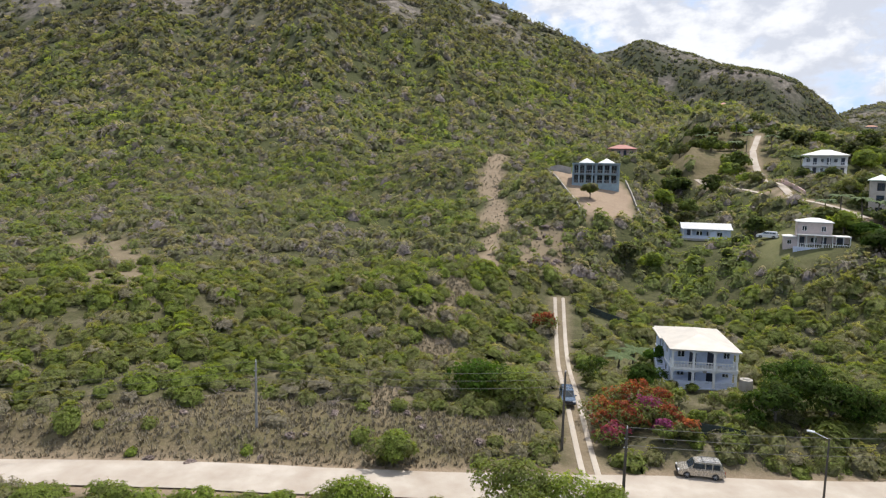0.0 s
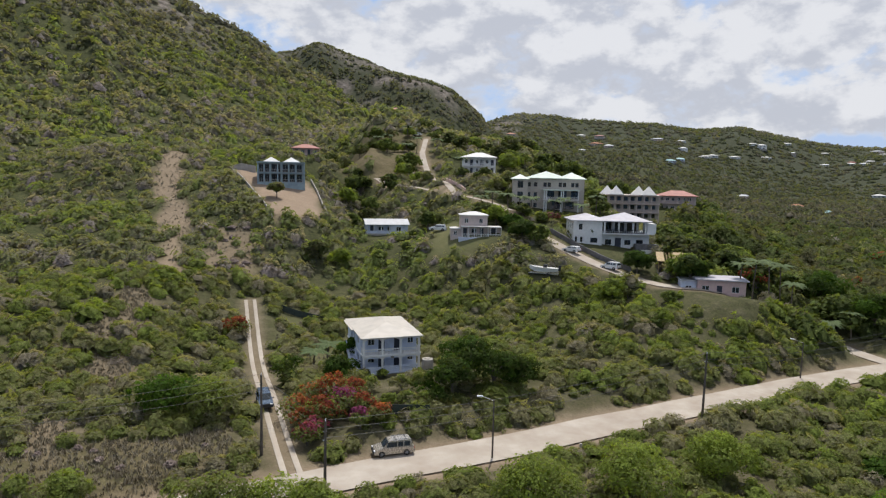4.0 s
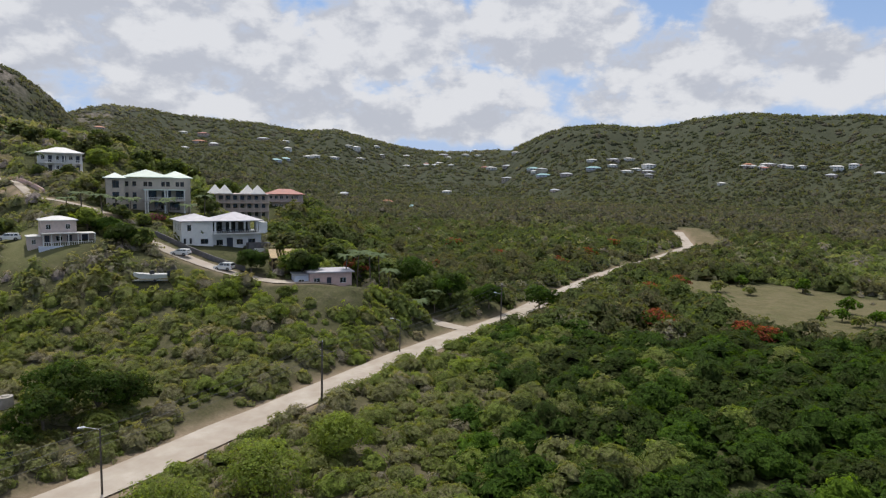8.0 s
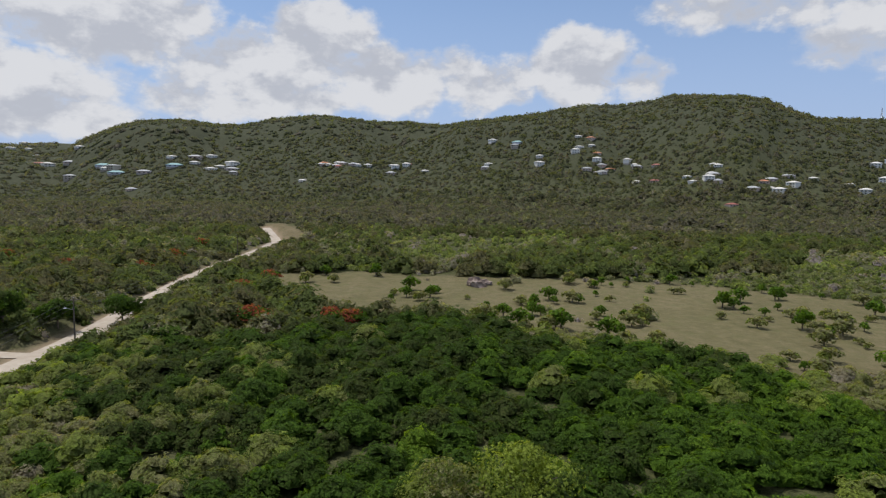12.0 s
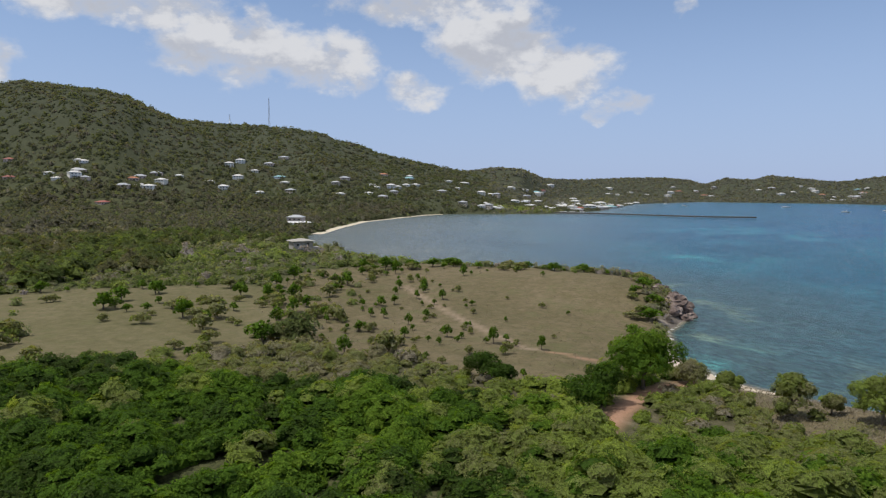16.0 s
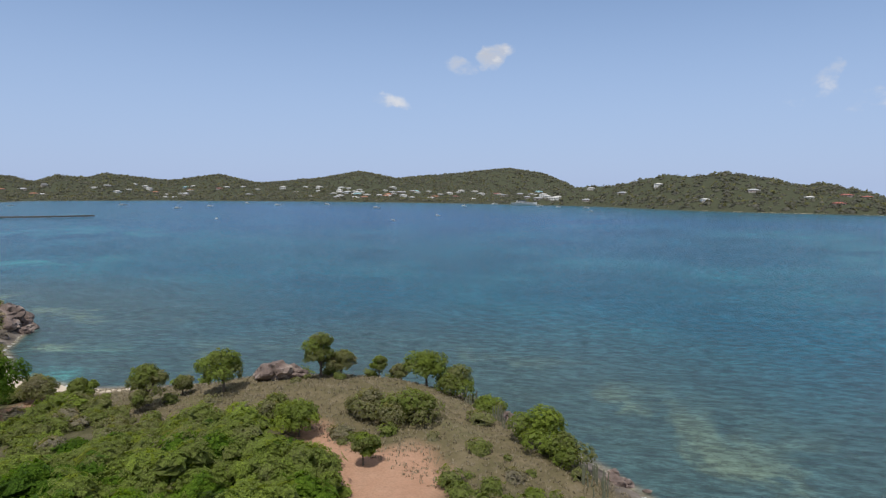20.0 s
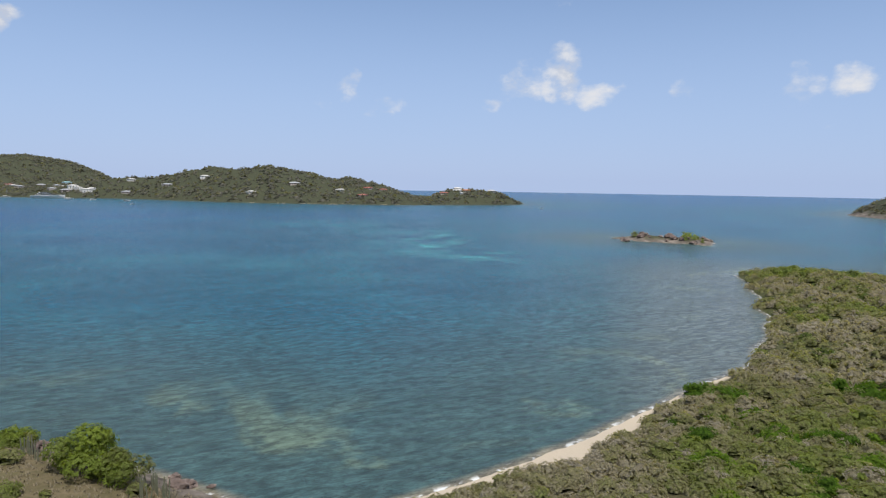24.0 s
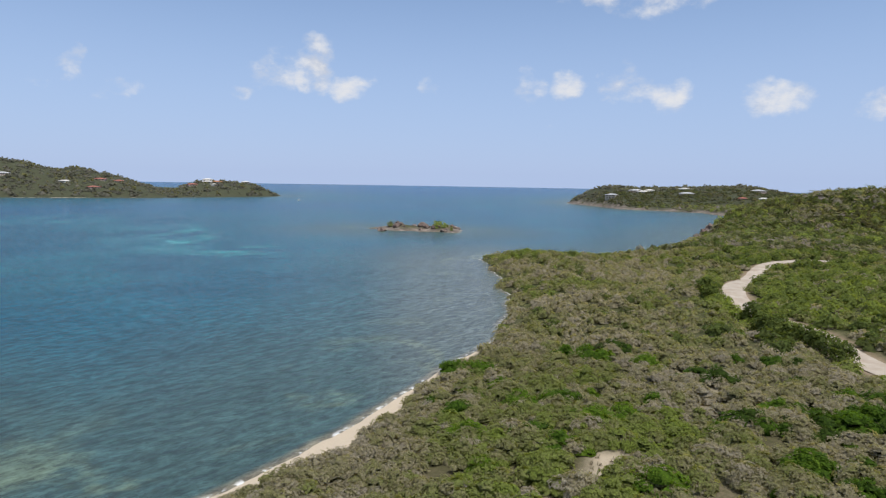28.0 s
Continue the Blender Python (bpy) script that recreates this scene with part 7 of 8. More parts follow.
# shore trees on the point and by the cove
for az, d, tall, wide, tone, label in (
        (166.7, 108, 9.4, 5.6, 0.55, "broad dark green seaside tree at the cove"), (170.4, 117, 4.2, 3.2, 0.35, "low spreading olive tree by the beach"), (173.4, 115, 3.4, 2.2, 0.75, "small bright green beach tree"),
        (178.2, 104, 6.2, 2.9, 0.6, "spreading shore tree above the cove"), (177.6, 101, 3.0, 1.4, 0.4, "dark bush under the shore tree"), (180.9, 107, 3.0, 1.6, 0.5, "bushy shore tree above the cove"),
        (184.2, 103, 6.3, 3.3, 0.7, "shore tree with bare forked trunk"), (185.6, 88, 2.6, 2.6, 0.5, "rounded green bush on the dry point"), (188.6, 88, 3.2, 2.7, 0.55, "rounded green tree on the dry point"), (190.5, 82, 4.4, 2.8, 0.75, "bright green bushy tree by the track"),
        (192.5, 105, 7.0, 2.7, 0.7, "tall two-tier tree at the shore rock"), (194.3, 105, 4.4, 2.5, 0.4, "dark bush beside the shore rock"), (197.7, 108, 3.6, 1.3, 0.7, "thin sapling on the cliff edge"), (199.6, 111, 3.2, 1.5, 0.4, "dark bush on the cliff edge"),
        (202.0, 104, 5.8, 3.3, 0.85, "wind-shaped tree on the cliff edge"), (204.8, 103, 4.8, 3.6, 0.7, "dense green tree on the cliff edge"), (207.6, 97, 2.4, 2.5, 0.7, "low cushion bush over the sea"),
        (212.6, 82, 5.2, 3.8, 0.85, "bright green dome-shaped tree on the point"), (214.6, 79, 3.4, 2.8, 0.65, "dense green bush below the dome tree"), (196.2, 73, 3.8, 1.5, 0.7, "thin young tree on red dirt"),
        (191.5, 69, 3.8, 3.2, 0.7, "bushy green tree beside the red dirt"), (200.9, 85, 4.0, 4.2, 0.5, "wide olive thorn bush on the point"), (196.9, 88, 3.2, 3.4, 0.4, "wide grey-olive thorn bush on the point")):
    tree(label, az, d, tall, wide * 1.08, M_WOOD if wide > 5 else M_SCRUB, tone + 0.25 * (wide > 5), 0.74, 260 if wide > 3 else 190, 10 if wide > 5 else 8, "trees on the point", 0.24, 0.34 + 0.16 * (wide > 5))
for az, d, tall, wide, tone, label in (
        (163.6, 97, 6.0, 3.2, 0.4, "dark green tree beside the beach track"), (161.8, 93, 4.6, 3.6, 0.45, "dark green tree shading the beach track"), (152.6, 105, 4.4, 3.4, 0.4, "dark tree at the meadow edge"), (154.6, 102, 3.4, 2.2, 0.4, "dark bush at the meadow edge"), (30.0, 88, 6.5, 4.0, 0.25, "dark mango tree beside the white house"),
        (32.4, 86, 6.0, 3.8, 0.2, "dark mango tree beside the white house"), (28.6, 83, 5.0, 3.2, 0.3, "dark leafy tree in the front garden"), (34.6, 88, 5.0, 3.4, 0.3, "dark leafy tree beyond the garden"),
        (7.0, 82, 5.2, 4.6, 0.55, "wide umbrella-shaped thorn tree"), (3.6, 84, 5.0, 4.2, 0.45, "wide umbrella-shaped thorn tree"), (356.0, 66.5, 3.4, 2.8, 0.75, "round bright green bush on the verge"),
        (19.6, 99, 4.6, 2.4, 0.45, "leafy green tree beside the stair"), (18.2, 92, 3.6, 2.6, 0.35, "leafy green tree in the front garden"), (12.9, 176, 4.0, 2.0, 0.5, "lone dark tree in front of the unfinished villa"),
        (62.0, 152, 7.5, 4.6, 0.3, "tall dark tree at the junction"), (58.5, 162, 8.0, 5.0, 0.35, "tall dark tree at the junction"), (48.8, 140, 6.0, 4.0, 0.25, "dark round tree below the modern house"), (44.5, 144, 5.0, 3.4, 0.25, "dark round tree below the modern house"),
        (65.5, 156, 6.0, 4.0, 0.4, "dark tree near the junction"), (70.0, 160, 6.5, 4.4, 0.45, "dark tree near the junction"), (34.6, 152, 4.5, 3.4, 0.3, "dark round garden tree"), (33.6, 160, 4.0, 3.0, 0.35, "garden tree by the lane")):
    tree(label, az, d, tall, wide, M_WOOD if tone < 0.5 else M_SCRUB, tone, 0.62, 210, 9, "", 0.3, 0.3 if d < 120 else 0.42)
# garden shrubs and trees round the houses
GARDEN = [(24.0, 84, 2.2, 1.6, 0.5), (25.4, 84, 2.6, 1.6, 0.6), (26.6, 82, 2.4, 1.8, 0.4), (21.2, 84, 2.2, 1.5, 0.5), (23.0, 79.5, 1.6, 1.2, 0.8), (24.6, 79.5, 2.0, 1.4, 0.75), (26.0, 79, 2.2, 1.5, 0.5), (27.4, 80, 2.6, 1.8, 0.35), (19.6, 87, 2.6, 1.8, 0.5), (20.6, 90, 1.8, 1.2, 0.6),
          (13.6, 94, 3.8, 2.2, 0.2), (14.0, 99, 3.4, 2.0, 0.3), (17.4, 97, 2.6, 2.0, 0.5), (25.5, 90.5, 1.2, 0.9, 0.6), (22.2, 90.6, 1.2, 0.9, 0.7),
          (33.4, 190, 4.0, 3.0, 0.35), (32.2, 196, 4.5, 3.2, 0.5), (34.6, 176, 3.0, 2.4, 0.4), (36.0, 174, 2.6, 2.2, 0.6), (38.6, 176, 3.0, 2.6, 0.5), (40.2, 178, 3.0, 2.6, 0.35), (41.2, 190, 4.0, 3.0, 0.4), (31.0, 205, 4.0, 3.0, 0.4), (33.0, 212, 4.0, 3.0, 0.5), (40.8, 212, 4.5, 3.4, 0.3),
          (29.0, 214, 3.4, 2.8, 0.45), (26.0, 216, 3.6, 2.8, 0.5), (24.2, 232, 4.0, 3.2, 0.35), (20.0, 252, 5.0, 4.0, 0.3), (21.2, 270, 5.0, 4.2, 0.3), (22.6, 300, 5.0, 4.2, 0.35), (19.0, 260, 4.4, 3.6, 0.3), (17.6, 245, 5.0, 4.0, 0.3), (25.6, 320, 5.0, 4.5, 0.35), (26.8, 290, 5.0, 4.0, 0.4), (45.6, 178, 4.0, 3.2, 0.4), (47.0, 170, 4.5, 3.4, 0.3), (49.0, 160, 5.0, 3.8, 0.3)]
for az, d, tall, wide, tone in GARDEN:
    tree("leafy garden shrub beside the white house" if d < 110 else "rounded green tree in a hillside garden", az, d, tall, wide, M_SCRUB if tone > 0.45 else M_WOOD if d < 110 else M_WOOD_MID, tone, 0.7, 90, 6, "garden trees", 0.22, 0.2 if d < 110 else 0.5)
# trees and shrubs that fill the gardens between the villas
M_GARDEN = leaf_material("garden_leaves", *VALLEY, grain=2.0, cut=0.55)
rng = np.random.default_rng(77)
planted = []
while len(planted) < 150:
    az, d = 16 + 44 * rng.random(), 118 + 190 * rng.random() ** 1.3
    x, y = np.array([polar(az, d)[0]]), np.array([polar(az, d)[1]])
    if d < 146 and az < 38:
        continue
    if any(math.hypot(x[0] - polar(a, q)[0], y[0] - polar(a, q)[1]) < 0.85 * w + 1.2 for a, q, w in KEEP_OFF):
        continue
    if any(line_distance(x, y, line)[0][0] < half + 2.2 for line, z, half in ROAD_LINES) or inside(x, y, PLOT)[0] or inside(x, y, CREAM_YARD)[0]:
        continue
    hidden = any(abs(az - a) * radians(1) * q < w + 1 and 0 < q - d < 30 for a, q, w in KEEP_OFF if q > 110)
    tall = (1.8 + 0.8 * rng.random()) if hidden else 3.2 + 3.4 * rng.random()
    k = len(planted)
    if k < 6:
        tone = (0.35, 0.75, 0.5, 0.9, 0.15, 0.6)[k]
        planted.append(tree("leafy green tree among the villas", az, d, 4.0, (2.2, 2.8, 2.0, 2.6, 2.4, 3.0)[k], M_GARDEN if k != 3 else M_SCRUB, tone, 0.8, 70, 8, "villa garden trees", 0.2, 0.5))
    else:
        c = copy_thing(planted[k % 6], pose(*on_ground(az, d), 0, 0, rng.random() * 360))
        s = tall / 4.0
        c.scale = (s * (1.0 + 0.3 * rng.random()), s * (1.0 + 0.3 * rng.random()), s)
        planted.append(c)
# bushy trees at the drone's feet
for az, d, tall, wide, tone in ((12.5, 51, 4.4, 3.4, 0.75), (7.5, 52, 4.6, 2.8, 0.65), (16.0, 52.5, 3.6, 2.0, 0.7), (352, 53, 3.0, 2.2, 0.8), (345, 53.5, 2.4, 1.8, 0.75), (36.5, 57, 3.6, 3.0, 0.85), (45, 62, 3.6, 3.0, 0.9), (52, 70, 3.4, 2.4, 0.9), (104.5, 57, 5.2, 3.2, 1.0), (97, 55, 4.4, 3.0, 0.55)):
    tree("bright green leafy bush tree among the scrub", az, d, tall * 1.4, wide * 1.4, M_SCRUB, tone, 0.7, 420, 9, "bush trees below the drone", 0.25, 0.21)
# flame trees and bougainvillea
for az, d, tall, wide, mat, tone, label in (
        (14.6, 80.0, 3.6, 2.6, M_FLAME, 0.9, "orange flowering bougainvillea by the driveway"), (17.2, 81.5, 3.8, 2.4, M_FLAME, 0.8, "orange flowering bougainvillea hedge"), (19.6, 80.5, 3.4, 1.8, M_FLAME, 0.4, "red flowering bougainvillea hedge"),
        (18.6, 77.5, 3.6, 2.0, M_MAGENTA, 0.3, "magenta bougainvillea in the hedge"), (15.4, 73.5, 2.8, 1.6, M_MAGENTA, 0.9, "crimson bougainvillea at the fence"), (20.2, 74, 2.6, 1.2, M_MAGENTA, 0.3, "magenta bougainvillea at the fence"),
        (16.4, 78.0, 3.2, 2.0, M_FLAME, 0.5, "red-orange bougainvillea in the hedge"), (17.6, 76.0, 2.8, 1.8, M_FLAME, 0.3, "red bougainvillea in the hedge"), (15.0, 77.0, 3.0, 1.6, M_FLAME, 0.7, "orange bougainvillea by the driveway"), (19.0, 78.8, 3.0, 1.9, M_FLAME, 0.4, "red bougainvillea in the hedge"),
        (16.2, 75.0, 2.4, 1.5, M_MAGENTA, 0.95, "crimson bougainvillea in the hedge"), (20.6, 77.6, 2.8, 1.7, M_FLAME, 0.35, "red bougainvillea in the hedge"), (18.0, 83.0, 3.6, 2.0, M_FLAME, 0.6, "orange-red bougainvillea in the hedge"), (16.0, 82.0, 3.4, 2.0, M_FLAME, 0.85, "orange bougainvillea in the hedge"),
        (22.0, 75.5, 2.4, 1.4, M_FLAME, 1.0, "orange flowering shrub at the fence"), (9.6, 118, 3.2, 2.2, M_FLAME, 0.5, "orange-red flowering shrub by the drive"), (37.0, 178, 2.4, 2.6, M_MAGENTA, 0.7, "crimson bougainvillea below the beige villa")):
    if mat is M_FLAME or mat is M_MAGENTA:
        t = tree(label, az, d, tall, wide, mat, tone, 0.6, 40, 7, "flowering hedge", 0.2, 0.2 if d < 100 else 0.35, "flowering_shrub")
        crown_mesh("leaves", t, [(math.cos(k) * wide * 0.45, math.sin(k) * wide * 0.45, tall * 0.52, wide * 0.68, 0.8) for k in range(5)], 140, 0.2, M_SCRUB, 0.6)
for az, d, wide in ((79.5, 176, 4.0), (81.6, 200, 3.6), (80.1, 138, 4.2), (87.0, 137, 3.6), (88.8, 137, 3.2), (71.5, 235, 3.6), (74.0, 260, 4.0), (61.0, 205, 4.0), (66.5, 235, 4.5), (53.8, 150, 3.6), (62, 270, 5), (76, 300, 4.5), (42.5, 330, 5)):
    t = tree("flame tree in red-orange blossom above green leaves", az, d, wide * 1.25, wide, M_FLAME, 0.5, 0.5, 56, 8, "flame trees", 0.4, 0.36, "flame_tree")
    crown_mesh("leaves", t, [(math.cos(k) * wide * 0.5, math.sin(k) * wide * 0.5, wide * 0.85, wide * 0.5, 0.5) for k in range(6)], 60, 0.5, M_WOOD, 0.55)


def palm(az, d, tall, label="coconut palm with drooping fronds"):
    t = thing("palm_tree", label, "palm", az, d, RNG.random() * 360, 0, "palms")
    bm, lean = bmesh.new(), RNG.normal(0, 0.6)
    a = Vector((0, 0, -0.3))
    for k in range(1, 5):
        b = Vector((lean * (k / 4) ** 2, 0, tall * k / 4))
        tube(bm, a, b, 0.2 - 0.02 * k, 0.18 - 0.02 * k, 7)
        a = b
    part("trunk", bm, M_BARK, t)
    for k in range(13):
        ang, droop, ln = k * 2.4, 0.25 + 0.6 * RNG.random(), 2.6 + RNG.random()
        v, f, n = [], [], 7
        for j in range(n + 1):
            u = j / n
            r, z = ln * u * (1 - 0.12 * u), 0.9 * math.sin(u * 1.5) - droop * 2.4 * u * u
            w = 0.42 * math.sin(math.pi * min(1, 0.15 + u * 0.85)) + 0.02
            px, py = math.cos(ang) * r, math.sin(ang) * r
            v += [(a.x + px - math.sin(ang) * w, py + math.cos(ang) * w, a.z + z - w * 0.6), (a.x + px, py, a.z + z), (a.x + px + math.sin(ang) * w, py - math.cos(ang) * w, a.z + z - w * 0.6)]
            if j:
                q = 3 * (j - 1)
                f += [(q, q + 1, q + 4, q + 3), (q + 1, q + 2, q + 5, q + 4)]
        frond = mesh_object("frond", v, f, M_FROND, t)
    return t


M_FROND = paint("palm_frond", (0.09, 0.13, 0.04), 0.85, 0.2, 1.0)
for az, d, tall in ((53.6, 146, 9), (54.8, 142, 10), (55.6, 149, 9.5), (56.4, 143, 8), (52.6, 141, 7.5), (60.6, 148, 5), (59.0, 141, 4.5), (16.0, 104, 3.0), (17.2, 106, 3.4), (24.2, 300, 6), (22.4, 285, 6.5), (25.0, 262, 6), (24.0, 248, 5.5), (28.9, 222, 6.5), (20.5, 275, 5), (21.6, 262, 5.5),
                    (38.0, 184, 5), (39.6, 182, 4.5), (40.8, 186, 6), (35.2, 182, 4.5), (34.2, 180, 4), (33.2, 176, 5), (26.8, 255, 5.5), (37.2, 182, 4.5), (30.8, 178, 3.5), (31.8, 182, 4.0)):
    palm(az, d, tall)

# scattered young bushes on the meadow
rng = np.random.default_rng(5)
count = 0
while count < 210:
    az, d = 133 + 34 * rng.random(), 105 + 150 * rng.random()
    x, y = polar(az, d)
    if not inside(np.array([x]), np.array([y]), MEADOW)[0] or rng.random() < (az - 134) / 28:
        continue
    if count == 0:
        seeds = [tree("small dark green bush on the dry meadow", az, d, 1.6, 0.8, M_WOOD, 0.6, 1.0, 40, 4, "meadow bushes", 0.2, 0.22, "bush"),
                 tree("small olive bush on the dry meadow", az, d + 3, 1.2, 0.9, M_SCRUB, 0.55, 0.7, 40, 4, "meadow bushes", 0.2, 0.22, "bush")]
    else:
        x, y, z = on_ground(az, d)
        size = 0.7 + (2.2 if az < 145 else 1.1) * rng.random() ** 2
        c = copy_thing(seeds[count % 2], pose(x, y, z, 0, 0, rng.random() * 360))
        c.scale = (size, size, size * (0.8 + 0.5 * rng.random()))
    count += 1

spread = 0
while spread < 120:
    az, d = 84 + 51 * rng.random(), 124 + 96 * rng.random()
    x, y, z = on_ground(az, d)
    px, py = np.array([x]), np.array([y])
    thick = fbm(px, py, 26, 71, 3)[0] + 0.25 * min(1.0, max(0.0, (az - 98) / 12)) - 0.12
    if not inside(px, py, PASTURE)[0] or thick < 0.45 or near_wood(px, py, np.array([az]), np.array([d]))[0]:
        continue
    size = 1.0 + 1.9 * rng.random() ** 1.6
    c = copy_thing(seeds[spread % 2], pose(x, y, z, 0, 0, rng.random() * 360))
    c.scale = (size * 1.25, size * 1.25, size)
    spread += 1
for k in range(64):
    az, d = 141 + 26 * rng.random(), 236 + 20 * rng.random()
    if k > 40:
        az, d = 165.5 + 2.0 * rng.random(), 150 + 80 * rng.random()
    x, y, z = on_ground(az, d)
    if shore_distance(np.array([x]), np.array([y]))[0] < 2.5:
        continue
    size = 1.3 + 1.6 * rng.random()
    c = copy_thing(seeds[k % 2], pose(x, y, z, 0, 0, rng.random() * 360))
    c.scale = (size * 1.4, size * 1.4, size * 0.8)
# thorn trees that half hide the coast road
for az, d in ((290.6, 163), (291.6, 157), (292.6, 152), (293.6, 149), (294.6, 146), (289.8, 170), (296.2, 138), (290.8, 156), (286.5, 196), (286.2, 210)):
    tree("dark green thorn tree beside the coast road", az, d, 3.4 + rng.random(), 3.2 + 0.8 * rng.random(), M_GARDEN, 0.5 + 0.4 * rng.random(), 0.7, 80, 8, "trees by the coast road", 0.2, 0.5)
# ---- dry grass, brush and litter ----
M_STRAW = paint("dry_straw_grass", (0.27, 0.23, 0.155), 0.9, 0.15, 0.6)


def grass_tufts(label, polys, count, size, seed):
    """Tufts of thin dry blades inside the given outlines."""
    rg = np.random.default_rng(seed)
    allp = np.concatenate(polys)
    lo, hi = allp.min(0), allp.max(0)
    x, y = [rg.random(count * 4) * (hi[k] - lo[k]) + lo[k] for k in (0, 1)]
    ok = np.zeros(len(x), bool)
    for pl in polys:
        ok |= inside(x, y, pl)
    for line, z, half in ROAD_LINES:
        ok &= line_distance(x, y, line)[0] > half + 0.6
    x, y = x[ok][:count], y[ok][:count]
    z, sd = ground_height(x, y)
    keep = sd > 2
    x, y, z = x[keep], y[keep], z[keep]
    n, k = len(x), 6
    a = rg.random((n, k)) * 6.3
    ln = size * (0.6 + 0.8 * rg.random((n, k)))
    lean = 0.5 * ln
    base = np.stack([x[:, None] + rg.normal(0, 0.12, (n, k)), y[:, None] + rg.normal(0, 0.12, (n, k)), np.repeat(z[:, None], k, 1)], -1)
    side = np.stack([-np.sin(a), np.cos(a), np.zeros_like(a)], -1) * 0.09 * size / 0.5
    tip = base + np.stack([np.cos(a) * lean, np.sin(a) * lean, ln], -1)
    tri = np.stack([base - side, base + side, tip], 2).reshape(-1, 3)
    ob = array_mesh("dry_grass", tri, np.arange(len(tri)).reshape(-1, 3), M_STRAW)
    return tagged(ob, label, "grass", kind="stuff")


grass_tufts("dry straw-coloured grass on the roadside bank", [BANK, GULLY], 5000, 0.4, 21)
grass_tufts("dry straw-coloured grass on the point", [POINT], 6000, 0.27, 22)
grass_tufts("dry grass tufts on the meadow", [MEADOW], 3000, 0.22, 23)
grass_tufts("dry grass on cleared ground", [STRIP, RUBBLE, CLEARING, YARD], 3500, 0.45, 24)
for k in range(20):
    az, d = (326 + 38 * rng.random()) % 360, 80 + 8 * rng.random()
    if k > 13:
        az, d = 357 + 4 * rng.random(), 88 + 24 * rng.random()
    pile = thing("brush_pile", "heap of grey dead branches cleared from the scrub", "brush", az, d, rng.random() * 360, 0.0, "brush piles")
    bm = bmesh.new()
    for j in range(22):
        a, ln = rng.random() * 6.3, 0.8 + 1.6 * rng.random()
        x, y = rng.normal(0, 0.8), rng.normal(0, 0.5)
        tube(bm, (x, y, 0.1), (x + math.cos(a) * ln, y + math.sin(a) * ln * 0.7, 0.2 + 0.9 * rng.random()), 0.05, 0.015, 4)
    ob = part("dry_brush", bm, M_DRY, pile)
    tagged(ob, kind="stuff")

# ---- rocks ----


def rock_mesh(seed, parent=None):
    bm = bmesh.new()
    bmesh.ops.create_icosphere(bm, subdivisions=3, radius=1)
    off = Vector((seed * 7.3, seed * 3.1, seed))
    for q in bm.verts:
        n = noise.fractal(q.co * 1.1 + off, 1.0, 2.0, 4) + 0.6 * noise.cell(q.co * 1.6 + off)
        q.co *= 0.75 + 0.3 * n
        q.co.z *= 0.75
    me = bpy.data.meshes.new("boulder")
    bm.to_mesh(me)
    bm.free()
    me.materials.append(M_BOULDER)
    return me


ROCKS = [rock_mesh(k) for k in range(5)]


def boulder(az, d, size, label, sink=0.3, group="shore rocks"):
    ob = new("boulder", ROCKS[int(rng.integers(5))])
    x, y, z = on_ground(az, d)
    ob.location, ob.rotation_euler = (x, y, max(z, 0) + size * (0.45 - sink)), (0, 0, rng.random() * 6)
    ob.scale = (size * (0.8 + 0.5 * rng.random()), size * (0.8 + 0.5 * rng.random()), size * (0.7 + 0.4 * rng.random()))
    return tagged(ob, label, "rock", group)


for az, d, s in ((187.9, 107.5, 2.3), (188.9, 106.5, 2.6), (189.9, 107, 1.9), (190.6, 106, 1.3), (187.2, 107, 1.2), (188.1, 122, 2.6), (189.2, 121, 2.2), (190.2, 120, 1.8), (191.0, 119.5, 1.4), (187.2, 123, 1.4), (189.8, 119, 1.2)):
    boulder(az, d, s, "large brown sea rock at the end of the point", -0.12)
for k in range(34):
    u = k / 33
    boulder(165.2 + 5.0 * u + rng.normal(0, 0.4), 240 - 46 * u + rng.normal(0, 3), 1.4 + 2.6 * rng.random(), "dark brown volcanic rock of the headland cliff")
for k in range(26):
    az = 203 + 19 * rng.random()
    d = float(np.interp(az, [201, 206.4, 209.5, 215.2, 221.1], [115, 109, 101, 90, 79])) - 1.0 + rng.normal(0, 1.0)
    boulder(az, d, 0.5 + 0.9 * rng.random(), "wet dark rock along the shoreline")
for k in range(22):
    boulder(257.2 + 8 * rng.random(), 470 + 30 * rng.random(), 1.5 + 2.5 * rng.random(), "brown rock of the small islet")
for az, d, s in ((99.8, 196, 3.4), (100.6, 199, 2.4), (285.8, 505, 5), (286.2, 520, 6), (285.2, 498, 4)):
    boulder(az, d, s, "dark rounded boulder on dry grass" if d < 400 else "dark cliff rock at the hill's foot")
for k in range(14):
    boulder(7 + 4 * rng.random(), 140 + 22 * rng.random(), 0.5 + 0.7 * rng.random(), "broken pale stone on the cleared ground", group="rubble")

for k in range(26):
    boulder((322 + 46 * rng.random()) % 360, 70 + 12 * rng.random(), 0.3 + 0.5 * rng.random(), "pale stone on the roadside bank", group="roadside stones")
